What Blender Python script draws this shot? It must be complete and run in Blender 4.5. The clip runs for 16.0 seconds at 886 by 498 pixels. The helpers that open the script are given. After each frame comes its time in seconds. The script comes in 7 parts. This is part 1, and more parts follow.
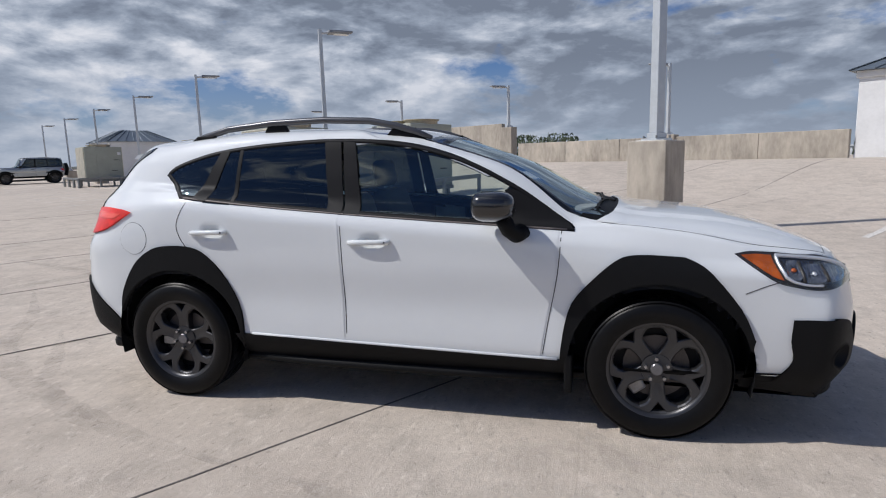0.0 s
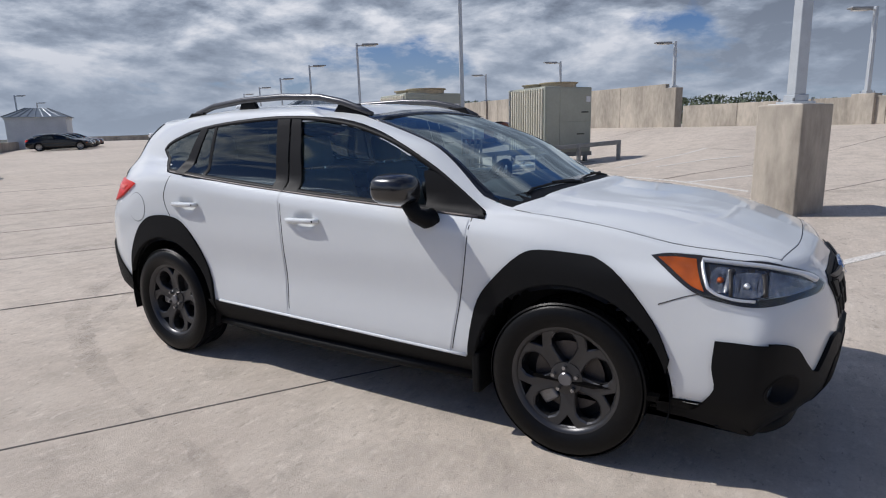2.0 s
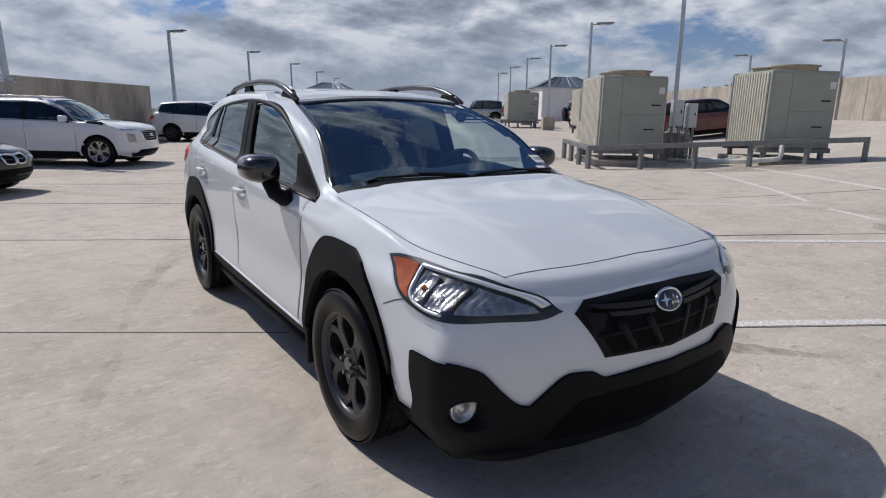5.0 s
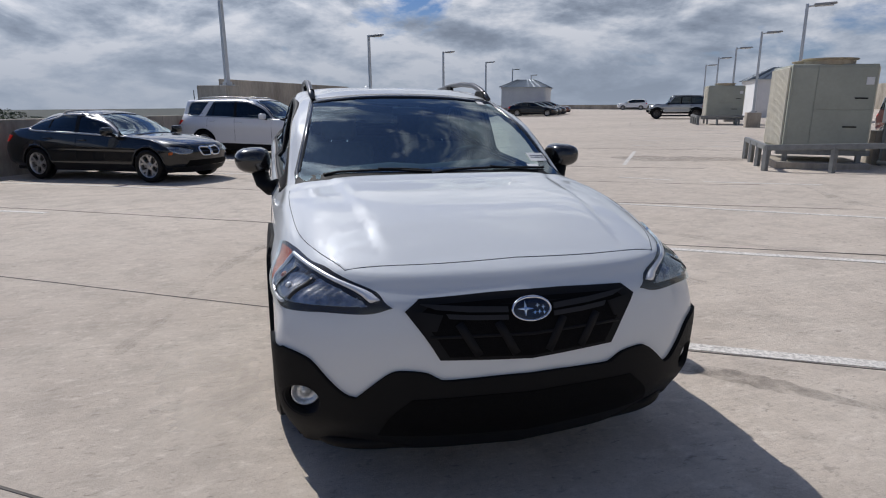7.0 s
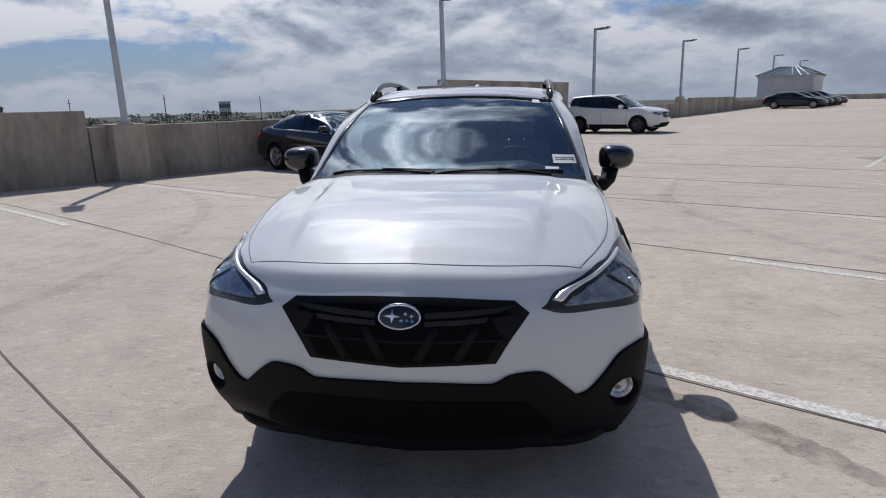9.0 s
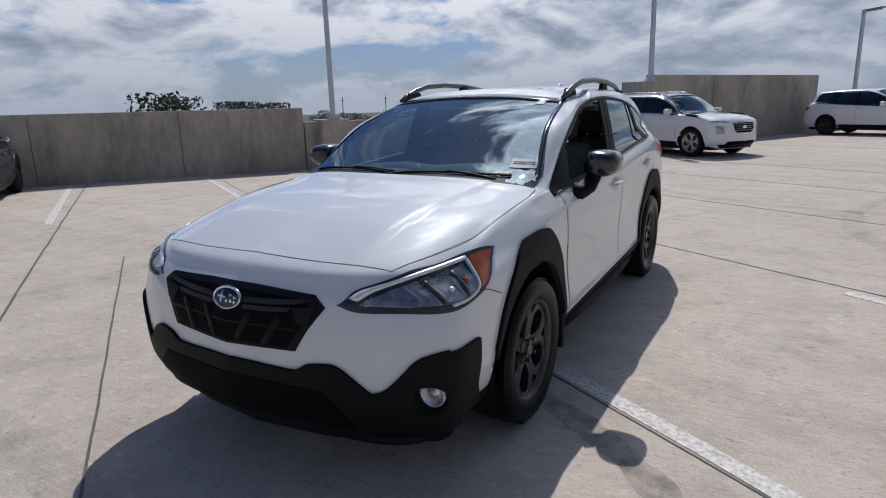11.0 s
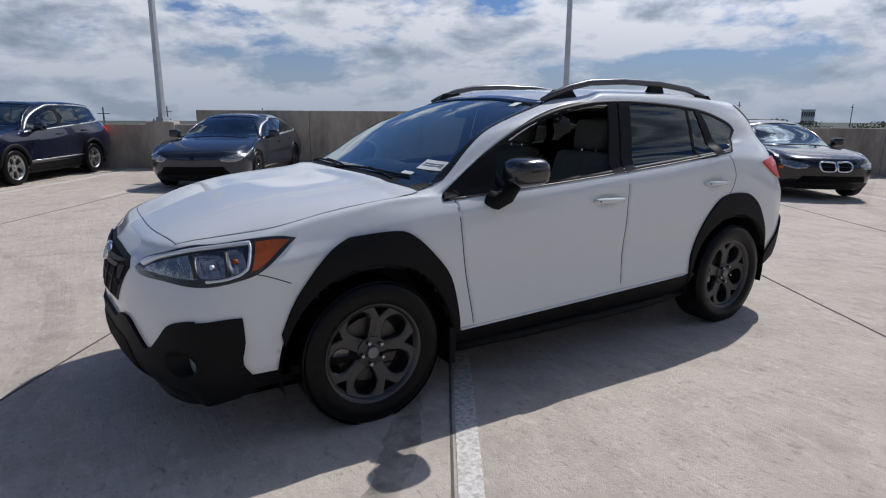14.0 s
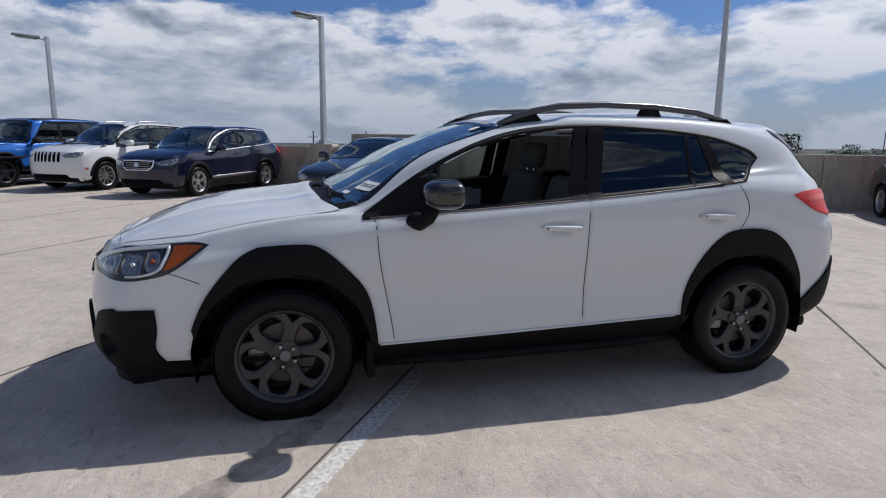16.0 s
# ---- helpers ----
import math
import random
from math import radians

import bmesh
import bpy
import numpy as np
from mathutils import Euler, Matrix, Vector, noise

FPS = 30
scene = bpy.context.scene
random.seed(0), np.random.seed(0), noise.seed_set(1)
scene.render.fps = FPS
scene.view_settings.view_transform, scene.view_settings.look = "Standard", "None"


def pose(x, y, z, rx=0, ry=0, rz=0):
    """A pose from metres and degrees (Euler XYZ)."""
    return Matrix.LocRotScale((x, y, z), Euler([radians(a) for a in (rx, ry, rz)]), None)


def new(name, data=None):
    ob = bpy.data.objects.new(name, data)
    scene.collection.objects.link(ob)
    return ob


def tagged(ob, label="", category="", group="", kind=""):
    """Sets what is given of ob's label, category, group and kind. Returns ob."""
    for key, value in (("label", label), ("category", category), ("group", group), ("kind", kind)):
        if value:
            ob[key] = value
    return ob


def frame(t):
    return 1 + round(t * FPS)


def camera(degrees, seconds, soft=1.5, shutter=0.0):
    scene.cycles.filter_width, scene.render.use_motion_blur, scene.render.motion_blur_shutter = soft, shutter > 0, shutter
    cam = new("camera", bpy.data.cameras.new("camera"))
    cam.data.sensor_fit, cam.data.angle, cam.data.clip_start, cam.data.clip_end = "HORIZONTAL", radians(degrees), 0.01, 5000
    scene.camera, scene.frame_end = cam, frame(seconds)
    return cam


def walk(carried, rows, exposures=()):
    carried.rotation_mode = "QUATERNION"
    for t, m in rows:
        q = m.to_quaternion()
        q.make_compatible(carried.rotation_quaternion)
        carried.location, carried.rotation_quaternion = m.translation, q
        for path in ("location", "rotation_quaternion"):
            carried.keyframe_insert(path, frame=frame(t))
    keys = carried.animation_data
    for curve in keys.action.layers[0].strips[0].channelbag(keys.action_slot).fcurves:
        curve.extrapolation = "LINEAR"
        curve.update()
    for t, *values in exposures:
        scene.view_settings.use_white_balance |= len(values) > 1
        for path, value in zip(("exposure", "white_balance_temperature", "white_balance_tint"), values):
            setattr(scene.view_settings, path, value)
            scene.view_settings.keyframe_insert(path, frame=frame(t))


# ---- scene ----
cam = camera(73.29, 16.0, 1.1)
# seconds; eye x, y, z; yaw, pitch, roll
ROWS = [
    (0, 1.049, -3.775, 1.358, 14.61, -8.358, 1.12),
    (0.5, 1.359, -3.664, 1.369, 18.966, -8.589, 1.398),
    (1, 1.628, -3.527, 1.378, 23.242, -9.398, 1.518),
    (1.5, 1.877, -3.337, 1.372, 27.26, -10.659, 1.207),
    (2, 2.139, -3.148, 1.408, 31.169, -11.478, 1.243),
    (2.5, 2.417, -2.975, 1.384, 35.056, -11.59, 1.167),
    (3, 2.681, -2.789, 1.418, 38.948, -11.702, 1.127),
    (3.2, 2.765, -2.703, 1.411, 40.46, -11.955, 0.932),
    (5.3, 3.676, -1.748, 1.451, 58.554, -13.421, -1.009),
    (5.5, 3.728, -1.648, 1.435, 60.406, -13.546, -1.037),
    (6, 3.853, -1.375, 1.455, 65.042, -13.821, -1.186),
    (6.5, 3.987, -1.099, 1.464, 69.611, -13.818, -0.771),
    (7, 4.114, -0.818, 1.462, 74.662, -13.756, -0.346),
    (7.5, 4.186, -0.541, 1.477, 80.549, -13.886, -0.005),
    (8, 4.191, -0.235, 1.476, 86.4, -13.939, 0.208),
    (8.5, 4.174, 0.07, 1.502, 91.842, -13.968, 0.596),
    (9, 4.169, 0.395, 1.479, 97.176, -14.014, 1.018),
    (9.2, 4.153, 0.531, 1.492, 99.444, -14.066, 1.271),
    (11.3, 3.668, 1.978, 1.481, 122.492, -13.766, 0.851),
    (11.5, 3.586, 2.085, 1.48, 124.383, -13.65, 0.565),
    (12, 3.378, 2.322, 1.445, 129.11, -13.513, -0.081),
    (12.5, 3.122, 2.547, 1.456, 133.895, -13.406, -0.206),
    (13, 2.896, 2.775, 1.441, 138.912, -13.657, -0.102),
    (13.5, 2.657, 2.984, 1.432, 143.506, -13.515, -0.11),
    (14, 2.414, 3.184, 1.428, 148.118, -13.105, -0.372),
    (14.5, 2.128, 3.334, 1.427, 152.26, -12.567, -0.537),
    (15, 1.843, 3.479, 1.439, 156.593, -12.169, -0.5),
    (15.5, 1.566, 3.636, 1.409, 161.143, -11.404, -0.669),
    (16, 1.285, 3.751, 1.434, 165.529, -10.98, -0.571),
]
EXPOSURES = [(0, -0.38, 6200, 12), (5, -0.47, 6200, 12), (9, -0.53, 6200, 12), (12, -0.51, 6080, 12), (16, -0.47, 6080, 12)]
walk(cam, [(t, pose(x, y, z, 90 + pitch, roll, yaw)) for t, x, y, z, yaw, pitch, roll in ROWS], EXPOSURES)

# ---- light: a broken cloud sky, the sun behind the bonnet's far side ----
SUN_TO = Vector((-0.80, -0.325, 1.0)).normalized()
UP = Vector((-0.005, -0.014, 1)).normalized()      # plumb line; the deck falls a little for drainage
PLUMB = UP.to_track_quat("Z", "Y").to_matrix().to_4x4()


def make_world():
    w = bpy.data.worlds.new("sky")
    scene.world = w
    w.use_nodes = True
    nt = w.node_tree
    nt.nodes.clear()
    N, Lk = nt.nodes.new, nt.links.new
    out, bg = N("ShaderNodeOutputWorld"), N("ShaderNodeBackground")
    sky = N("ShaderNodeTexSky")
    sky.sky_type, sky.sun_disc = "NISHITA", False
    sky.sun_elevation = math.asin(SUN_TO.z)
    sky.sun_rotation = math.atan2(SUN_TO.x, SUN_TO.y)
    sky.air_density, sky.dust_density, sky.ozone_density = 1.0, 0.6, 1.5
    tc, sep = N("ShaderNodeTexCoord"), N("ShaderNodeSeparateXYZ")
    Lk(tc.outputs["Generated"], sep.inputs[0])

    def m(op, a, b=0.0):
        n = N("ShaderNodeMath")
        n.operation = op
        for k, v in enumerate((a, b)):
            if isinstance(v, (int, float)):
                n.inputs[k].default_value = v
            else:
                Lk(v, n.inputs[k])
        return n.outputs[0]
    zz = m("ADD", m("MAXIMUM", sep.outputs[2], 0.0), 0.28)
    comb = N("ShaderNodeCombineXYZ")
    Lk(m("DIVIDE", sep.outputs[0], zz), comb.inputs[0])
    Lk(m("DIVIDE", sep.outputs[1], zz), comb.inputs[1])

    def noise_tex(scale, detail, rough, off, dist=0.0):
        mp = N("ShaderNodeMapping")
        mp.inputs["Location"].default_value = off
        Lk(comb.outputs[0], mp.inputs[0])
        n = N("ShaderNodeTexNoise")
        n.inputs["Scale"].default_value, n.inputs["Detail"].default_value = scale, detail
        n.inputs["Roughness"].default_value, n.inputs["Distortion"].default_value = rough, dist
        Lk(mp.outputs[0], n.inputs["Vector"])
        return n.outputs["Fac"]

    def ramp(fac, stops):
        r = N("ShaderNodeValToRGB")
        e = r.color_ramp.elements
        while len(e) < len(stops):
            e.new(0.5)
        for k, (p, c) in enumerate(stops):
            e[k].position, e[k].color = p, (*c, 1)
        Lk(fac, r.inputs[0])
        return r.outputs[0]

    def mix(fac, a, b, mode="MIX"):
        n = N("ShaderNodeMix")
        n.data_type, n.blend_type = "RGBA", mode
        for k, v in ((0, fac), (6, a), (7, b)):
            if isinstance(v, (int, float)):
                n.inputs[k].default_value = v
            elif isinstance(v, tuple):
                n.inputs[k].default_value = (*v, 1)
            else:
                Lk(v, n.inputs[k])
        return n.outputs[2]
    def heaps(scale, detail, rough, off, dist=0.0, flat=2.6):
        """Noise on the dome itself, flattened towards the horizon."""
        mp = N("ShaderNodeMapping")
        mp.inputs["Location"].default_value = off
        mp.inputs["Scale"].default_value = (1, 1, flat)
        Lk(tc.outputs["Generated"], mp.inputs[0])
        n = N("ShaderNodeTexNoise")
        n.inputs["Scale"].default_value, n.inputs["Detail"].default_value = scale, detail
        n.inputs["Roughness"].default_value, n.inputs["Distortion"].default_value = rough, dist
        Lk(mp.outputs[0], n.inputs["Vector"])
        return n.outputs["Fac"]
    cover = heaps(2.9, 10, 0.58, CLOUD_OFF, 0.3)
    # the same field nearer the sun and higher up: the difference shades the heaps, bright above and grey below
    above = tuple(o + c for o, c in zip(CLOUD_OFF, (0.02 * SUN_TO.x, 0.02 * SUN_TO.y, 0.05)))
    sunny, soft = heaps(5.2, 7, 0.56, above, 0.3), heaps(5.2, 7, 0.56, CLOUD_OFF, 0.3)
    body = noise_tex(1.5, 7, 0.56, (3.1, 7.7, 2.2), 0.25)
    fine = heaps(11.0, 6, 0.6, (1.3, 2.7, 0.2), 0.15)
    # the cover breaks up overhead, on the east side, and above the southern banks, where blue shows
    high = m("MINIMUM", m("MULTIPLY", m("MAXIMUM", m("SUBTRACT", sep.outputs[2], 0.30), 0.0), 0.50), 0.10)
    east = m("MULTIPLY", m("MAXIMUM", m("SUBTRACT", sep.outputs[0], 0.35), 0.0), 0.04)
    south = m("MULTIPLY", m("MAXIMUM", m("SUBTRACT", m("MULTIPLY", sep.outputs[1], -1.0), 0.45), 0.0), m("MINIMUM", m("MAXIMUM", m("SUBTRACT", sep.outputs[2], 0.115), 0.0), 0.12))
    dens = m("ADD", m("MULTIPLY", cover, 0.80), m("MULTIPLY", body, 0.22))
    dens = m("ADD", dens, m("MULTIPLY", m("SUBTRACT", fine, 0.5), 0.11))
    dens = m("SUBTRACT", m("SUBTRACT", m("SUBTRACT", dens, high), east), m("MULTIPLY", south, 3.2))
    mask = ramp(dens, [(0.405, (0, 0, 0)), (0.465, (1, 1, 1))])
    side = m("MULTIPLY", m("SUBTRACT", soft, sunny), 0.95)
    thick = m("MULTIPLY", m("SUBTRACT", dens, 0.5), -0.9)
    shade = m("ADD", m("ADD", m("ADD", m("MULTIPLY", body, 0.55), m("MULTIPLY", fine, 0.48)), side), thick)
    # the north bank is heavy, the south one bright
    north = m("MULTIPLY", m("MAXIMUM", m("SUBTRACT", m("ADD", sep.outputs[1], m("MULTIPLY", sep.outputs[0], 0.9)), 0.35), 0.0), 0.19)
    shade = m("ADD", m("SUBTRACT", shade, north), m("MULTIPLY", m("MAXIMUM", m("SUBTRACT", m("MULTIPLY", sep.outputs[1], -1.0), 0.2), 0.0), 0.025))
    sunward = m("MAXIMUM", m("ADD", m("MULTIPLY", sep.outputs[0], -0.75), m("MULTIPLY", sep.outputs[1], -0.66)), 0.0)
    shade = m("ADD", shade, m("MULTIPLY", sunward, 0.085))
    shade = m("SUBTRACT", shade, m("MULTIPLY", m("MAXIMUM", m("SUBTRACT", sep.outputs[2], 0.27), 0.0), 0.22))
    cloud = ramp(shade, [(0.32, (0.27, 0.315, 0.395)), (0.425, (0.43, 0.495, 0.595)), (0.52, (0.70, 0.76, 0.85)), (0.64, (1.10, 1.11, 1.14))])
    # forward scattering: cloud glows round the sun
    dot = N("ShaderNodeVectorMath")
    dot.operation = "DOT_PRODUCT"
    Lk(tc.outputs["Generated"], dot.inputs[0])
    dot.inputs[1].default_value = SUN_TO
    near_sun = m("MAXIMUM", dot.outputs["Value"], 0.0)
    glow = m("ADD", m("ADD", 0.92, m("MULTIPLY", m("POWER", near_sun, 6.0), 0.85)), m("MULTIPLY", m("POWER", near_sun, 40.0), 4.0))
    lit = mix(1.0, cloud, glow, "MULTIPLY")
    clear = mix(1.0, sky.outputs[0], SKY_GAIN, "MULTIPLY")
    air = mix(mask, clear, lit)
    # haze near the horizon
    haze = ramp(sep.outputs[2], [(0.0, (1, 1, 1)), (0.16, (0, 0, 0))])
    hz = N("ShaderNodeSeparateColor")
    Lk(haze, hz.inputs[0])
    full = mix(m("MULTIPLY", hz.outputs[0], 0.78), air, (0.44, 0.51, 0.61))
    Lk(full, bg.inputs[0])
    bg.inputs[1].default_value = SKY_STRENGTH
    Lk(bg.outputs[0], out.inputs[0])


CLOUD_OFF, SKY_GAIN, SKY_STRENGTH = (0.4, 2.3, 0.0), (0.048, 0.064, 0.094), 0.95
make_world()
sun = new("sun", bpy.data.lights.new("sun", "SUN"))
sun.data.energy, sun.data.angle, sun.data.color = 4.5, radians(0.53), (1.0, 0.95, 0.87)
sun.matrix_world = SUN_TO.to_track_quat("Z", "Y").to_matrix().to_4x4()

# ---- materials ----
def mat(name, color, rough=0.5, metal=0.0, var=0.0, scale=4.0, bump=0.0, bscale=60.0, coat=0.0, color2=None, spec=0.5, detail=6.0,
        stretch=(1, 1, 1), emit=None, coat_rough=0.03, rand=0.0, rvar=0.0, trans=0.0, ior=1.45):
    """A surface: base colour with broad and fine variation, gloss with its own variation, and fine relief."""
    m = bpy.data.materials.new(name)
    m.use_nodes = True
    nt = m.node_tree
    b = nt.nodes["Principled BSDF"]
    b.inputs["Base Color"].default_value = (*color, 1)
    b.inputs["Roughness"].default_value, b.inputs["Metallic"].default_value = rough, metal
    b.inputs["Specular IOR Level"].default_value = spec
    b.inputs["Coat Weight"].default_value, b.inputs["Coat Roughness"].default_value = coat, coat_rough
    b.inputs["Transmission Weight"].default_value, b.inputs["IOR"].default_value = trans, ior
    N, Lk = nt.nodes.new, nt.links.new
    if emit:
        b.inputs["Emission Color"].default_value, b.inputs["Emission Strength"].default_value = (*color, 1), emit
    tc, mp = N("ShaderNodeTexCoord"), N("ShaderNodeMapping")
    mp.inputs["Scale"].default_value = stretch
    Lk(tc.outputs["Object"], mp.inputs[0])

    def tex(sc, det=detail):
        n = N("ShaderNodeTexNoise")
        n.inputs["Scale"].default_value, n.inputs["Detail"].default_value, n.inputs["Roughness"].default_value = sc, det, 0.6
        Lk(mp.outputs[0], n.inputs["Vector"])
        return n.outputs["Fac"]
    if var or color2:
        mx = N("ShaderNodeMix")
        mx.data_type = "RGBA"
        c2 = color2 or tuple(c * (1 - var) for c in color)
        c1 = tuple(min(1, c * (1 + 0.4 * var)) for c in color)
        mx.inputs[6].default_value, mx.inputs[7].default_value = (*c1, 1), (*c2, 1)
        a = N("ShaderNodeMath")
        a.operation = "MULTIPLY_ADD"
        a.inputs[1].default_value, a.inputs[2].default_value = 0.35, 0.0
        Lk(tex(scale * 9), a.inputs[0])
        s = N("ShaderNodeMath")
        s.operation = "MULTIPLY_ADD"
        s.inputs[1].default_value = 0.75
        Lk(tex(scale), s.inputs[0])
        Lk(a.outputs[0], s.inputs[2])
        mr = N("ShaderNodeMapRange")
        mr.inputs[1].default_value, mr.inputs[2].default_value = 0.38, 0.74
        Lk(s.outputs[0], mr.inputs[0])
        Lk(mr.outputs[0], mx.inputs[0])
        col = mx.outputs[2]
        if rand:
            oi, hs = N("ShaderNodeObjectInfo"), N("ShaderNodeHueSaturation")
            r = N("ShaderNodeMapRange")
            r.inputs[3].default_value, r.inputs[4].default_value = 1 - rand, 1 + rand
            Lk(oi.outputs["Random"], r.inputs[0])
            Lk(r.outputs[0], hs.inputs["Value"])
            Lk(col, hs.inputs["Color"])
            col = hs.outputs[0]
        Lk(col, b.inputs["Base Color"])
    if rvar:
        mr = N("ShaderNodeMapRange")
        mr.inputs[3].default_value, mr.inputs[4].default_value = max(0, rough - rvar), min(1, rough + rvar)
        Lk(tex(scale * 2.3), mr.inputs[0])
        Lk(mr.outputs[0], b.inputs["Roughness"])
    if bump:
        bp = N("ShaderNodeBump")
        bp.inputs["Strength"].default_value, bp.inputs["Distance"].default_value = bump, 0.004
        Lk(tex(bscale, 4), bp.inputs["Height"])
        Lk(bp.outputs[0], b.inputs["Normal"])
    return m


def deck_mat():
    """Broom-finished pale concrete with streaks, broad stains, tyre scuffs and pitting."""
    m = bpy.data.materials.new("broomed_concrete")
    m.use_nodes = True
    nt = m.node_tree
    b = nt.nodes["Principled BSDF"]
    N, Lk = nt.nodes.new, nt.links.new
    tc = N("ShaderNodeTexCoord")

    def tex(scale, det, stretch=(1, 1, 1), turn=0.0, rough=0.6):
        mp, n = N("ShaderNodeMapping"), N("ShaderNodeTexNoise")
        mp.inputs["Scale"].default_value = stretch
        mp.inputs["Rotation"].default_value = (0, 0, turn)
        Lk(tc.outputs["Object"], mp.inputs[0])
        n.inputs["Scale"].default_value, n.inputs["Detail"].default_value, n.inputs["Roughness"].default_value = scale, det, rough
        Lk(mp.outputs[0], n.inputs["Vector"])
        return n.outputs["Fac"]

    def mixc(fac, a, c, mode="MIX"):
        n = N("ShaderNodeMix")
        n.data_type, n.blend_type = "RGBA", mode
        for k, v in ((0, fac), (6, a), (7, c)):
            if isinstance(v, (int, float)):
                n.inputs[k].default_value = v
            elif isinstance(v, tuple):
                n.inputs[k].default_value = (*v, 1)
            else:
                Lk(v, n.inputs[k])
        return n.outputs[2]

    def rng(v, lo, hi, a=0.0, c=1.0):
        n = N("ShaderNodeMapRange")
        for k, x in enumerate((lo, hi, a, c)):
            n.inputs[k + 1].default_value = x
        Lk(v, n.inputs[0])
        return n.outputs[0]
    broad, mid = tex(0.16, 6), tex(0.9, 8)
    fine, pits = tex(26, 6), tex(140, 3)
    blotch, grit = tex(3.2, 8, rough=0.7), tex(46, 6, rough=0.78)
    broom = tex(30, 3, (1, 0.035, 1), radians(-58 + 90))
    drain = tex(0.5, 6, (1, 0.10, 1), radians(-58 + 90))
    c = mixc(rng(broad, 0.36, 0.66), (0.620, 0.538, 0.452), (0.505, 0.436, 0.366))
    c = mixc(rng(mid, 0.42, 0.72, 0, 0.55), c, (0.58, 0.512, 0.435))
    patch, cloudy = tex(0.42, 7, rough=0.68), tex(1.7, 9, rough=0.72)
    c = mixc(rng(patch, 0.52, 0.60, 0, 0.30), c, (0.60, 0.535, 0.455))
    c = mixc(rng(cloudy, 0.50, 0.64, 0, 0.42), c, (0.37, 0.318, 0.262))
    c = mixc(rng(cloudy, 0.46, 0.34, 0, 0.40), c, (0.60, 0.53, 0.45))
    c = mixc(rng(drain, 0.52, 0.72, 0, 0.36), c, (0.29, 0.25, 0.21))
    c = mixc(rng(broom, 0.40, 0.70, 0, 0.20), c, (0.36, 0.315, 0.265))
    c = mixc(rng(fine, 0.50, 0.72, 0, 0.25), c, (0.33, 0.286, 0.238))
    c = mixc(rng(blotch, 0.48, 0.66, 0, 0.46), c, (0.33, 0.287, 0.243))
    c = mixc(rng(blotch, 0.44, 0.30, 0, 0.35), c, (0.62, 0.555, 0.48))
    c = mixc(rng(grit, 0.53, 0.68, 0, 0.34), c, (0.26, 0.225, 0.19))
    c = mixc(rng(grit, 0.44, 0.30, 0, 0.35), c, (0.66, 0.60, 0.53))
    c = mixc(rng(pits, 0.62, 0.72, 0, 0.45), c, (0.20, 0.175, 0.15))
    fleck, pale = tex(38, 5, (1, 0.34, 1), radians(-58 + 90), 0.72), tex(17, 7, (1, 0.5, 1), radians(-58 + 90), 0.75)
    c = mixc(rng(fleck, 0.60, 0.68, 0, 0.62), c, (0.20, 0.172, 0.145))
    chip = tex(15, 6, (1, 0.55, 1), radians(-58 + 90), 0.7)
    c = mixc(rng(chip, 0.59, 0.68, 0, 0.55), c, (0.25, 0.216, 0.183))
    c = mixc(rng(pale, 0.54, 0.68, 0, 0.60), c, (0.72, 0.65, 0.565))
    c = mixc(rng(pale, 0.42, 0.28, 0, 0.24), c, (0.34, 0.295, 0.25))
    Lk(c, b.inputs["Base Color"])
    b.inputs["Roughness"].default_value, b.inputs["Specular IOR Level"].default_value = 0.85, 0.3
    hgt = N("ShaderNodeMath")
    hgt.operation = "ADD"
    rough_ = N("ShaderNodeMath")
    rough_.operation = "MULTIPLY_ADD"
    rough_.inputs[1].default_value = 1.6
    Lk(grit, rough_.inputs[0])
    Lk(pits, rough_.inputs[2])
    Lk(broom, hgt.inputs[0])
    Lk(rough_.outputs[0], hgt.inputs[1])
    bp = N("ShaderNodeBump")
    bp.inputs["Strength"].default_value, bp.inputs["Distance"].default_value = 0.50, 0.007
    Lk(hgt.outputs[0], bp.inputs["Height"])
    Lk(bp.outputs[0], b.inputs["Normal"])
    return m


def scuff_mat(name, color, most, scale=5.0, least=0.0):
    """A thin broken film over the concrete: rubber marks, damp or dirt."""
    m = bpy.data.materials.new(name)
    m.use_nodes = True
    nt = m.node_tree
    b = nt.nodes["Principled BSDF"]
    b.inputs["Base Color"].default_value, b.inputs["Roughness"].default_value = (*color, 1), 0.8
    N, Lk = nt.nodes.new, nt.links.new
    tc, n, r = N("ShaderNodeTexCoord"), N("ShaderNodeTexNoise"), N("ShaderNodeMapRange")
    n.inputs["Scale"].default_value, n.inputs["Detail"].default_value, n.inputs["Roughness"].default_value = scale, 8, 0.7
    Lk(tc.outputs["Object"], n.inputs["Vector"])
    for k, v in ((1, 0.34), (2, 0.70), (3, least), (4, most)):
        r.inputs[k].default_value = v
    Lk(n.outputs["Fac"], r.inputs[0])
    Lk(r.outputs[0], b.inputs["Alpha"])
    return m


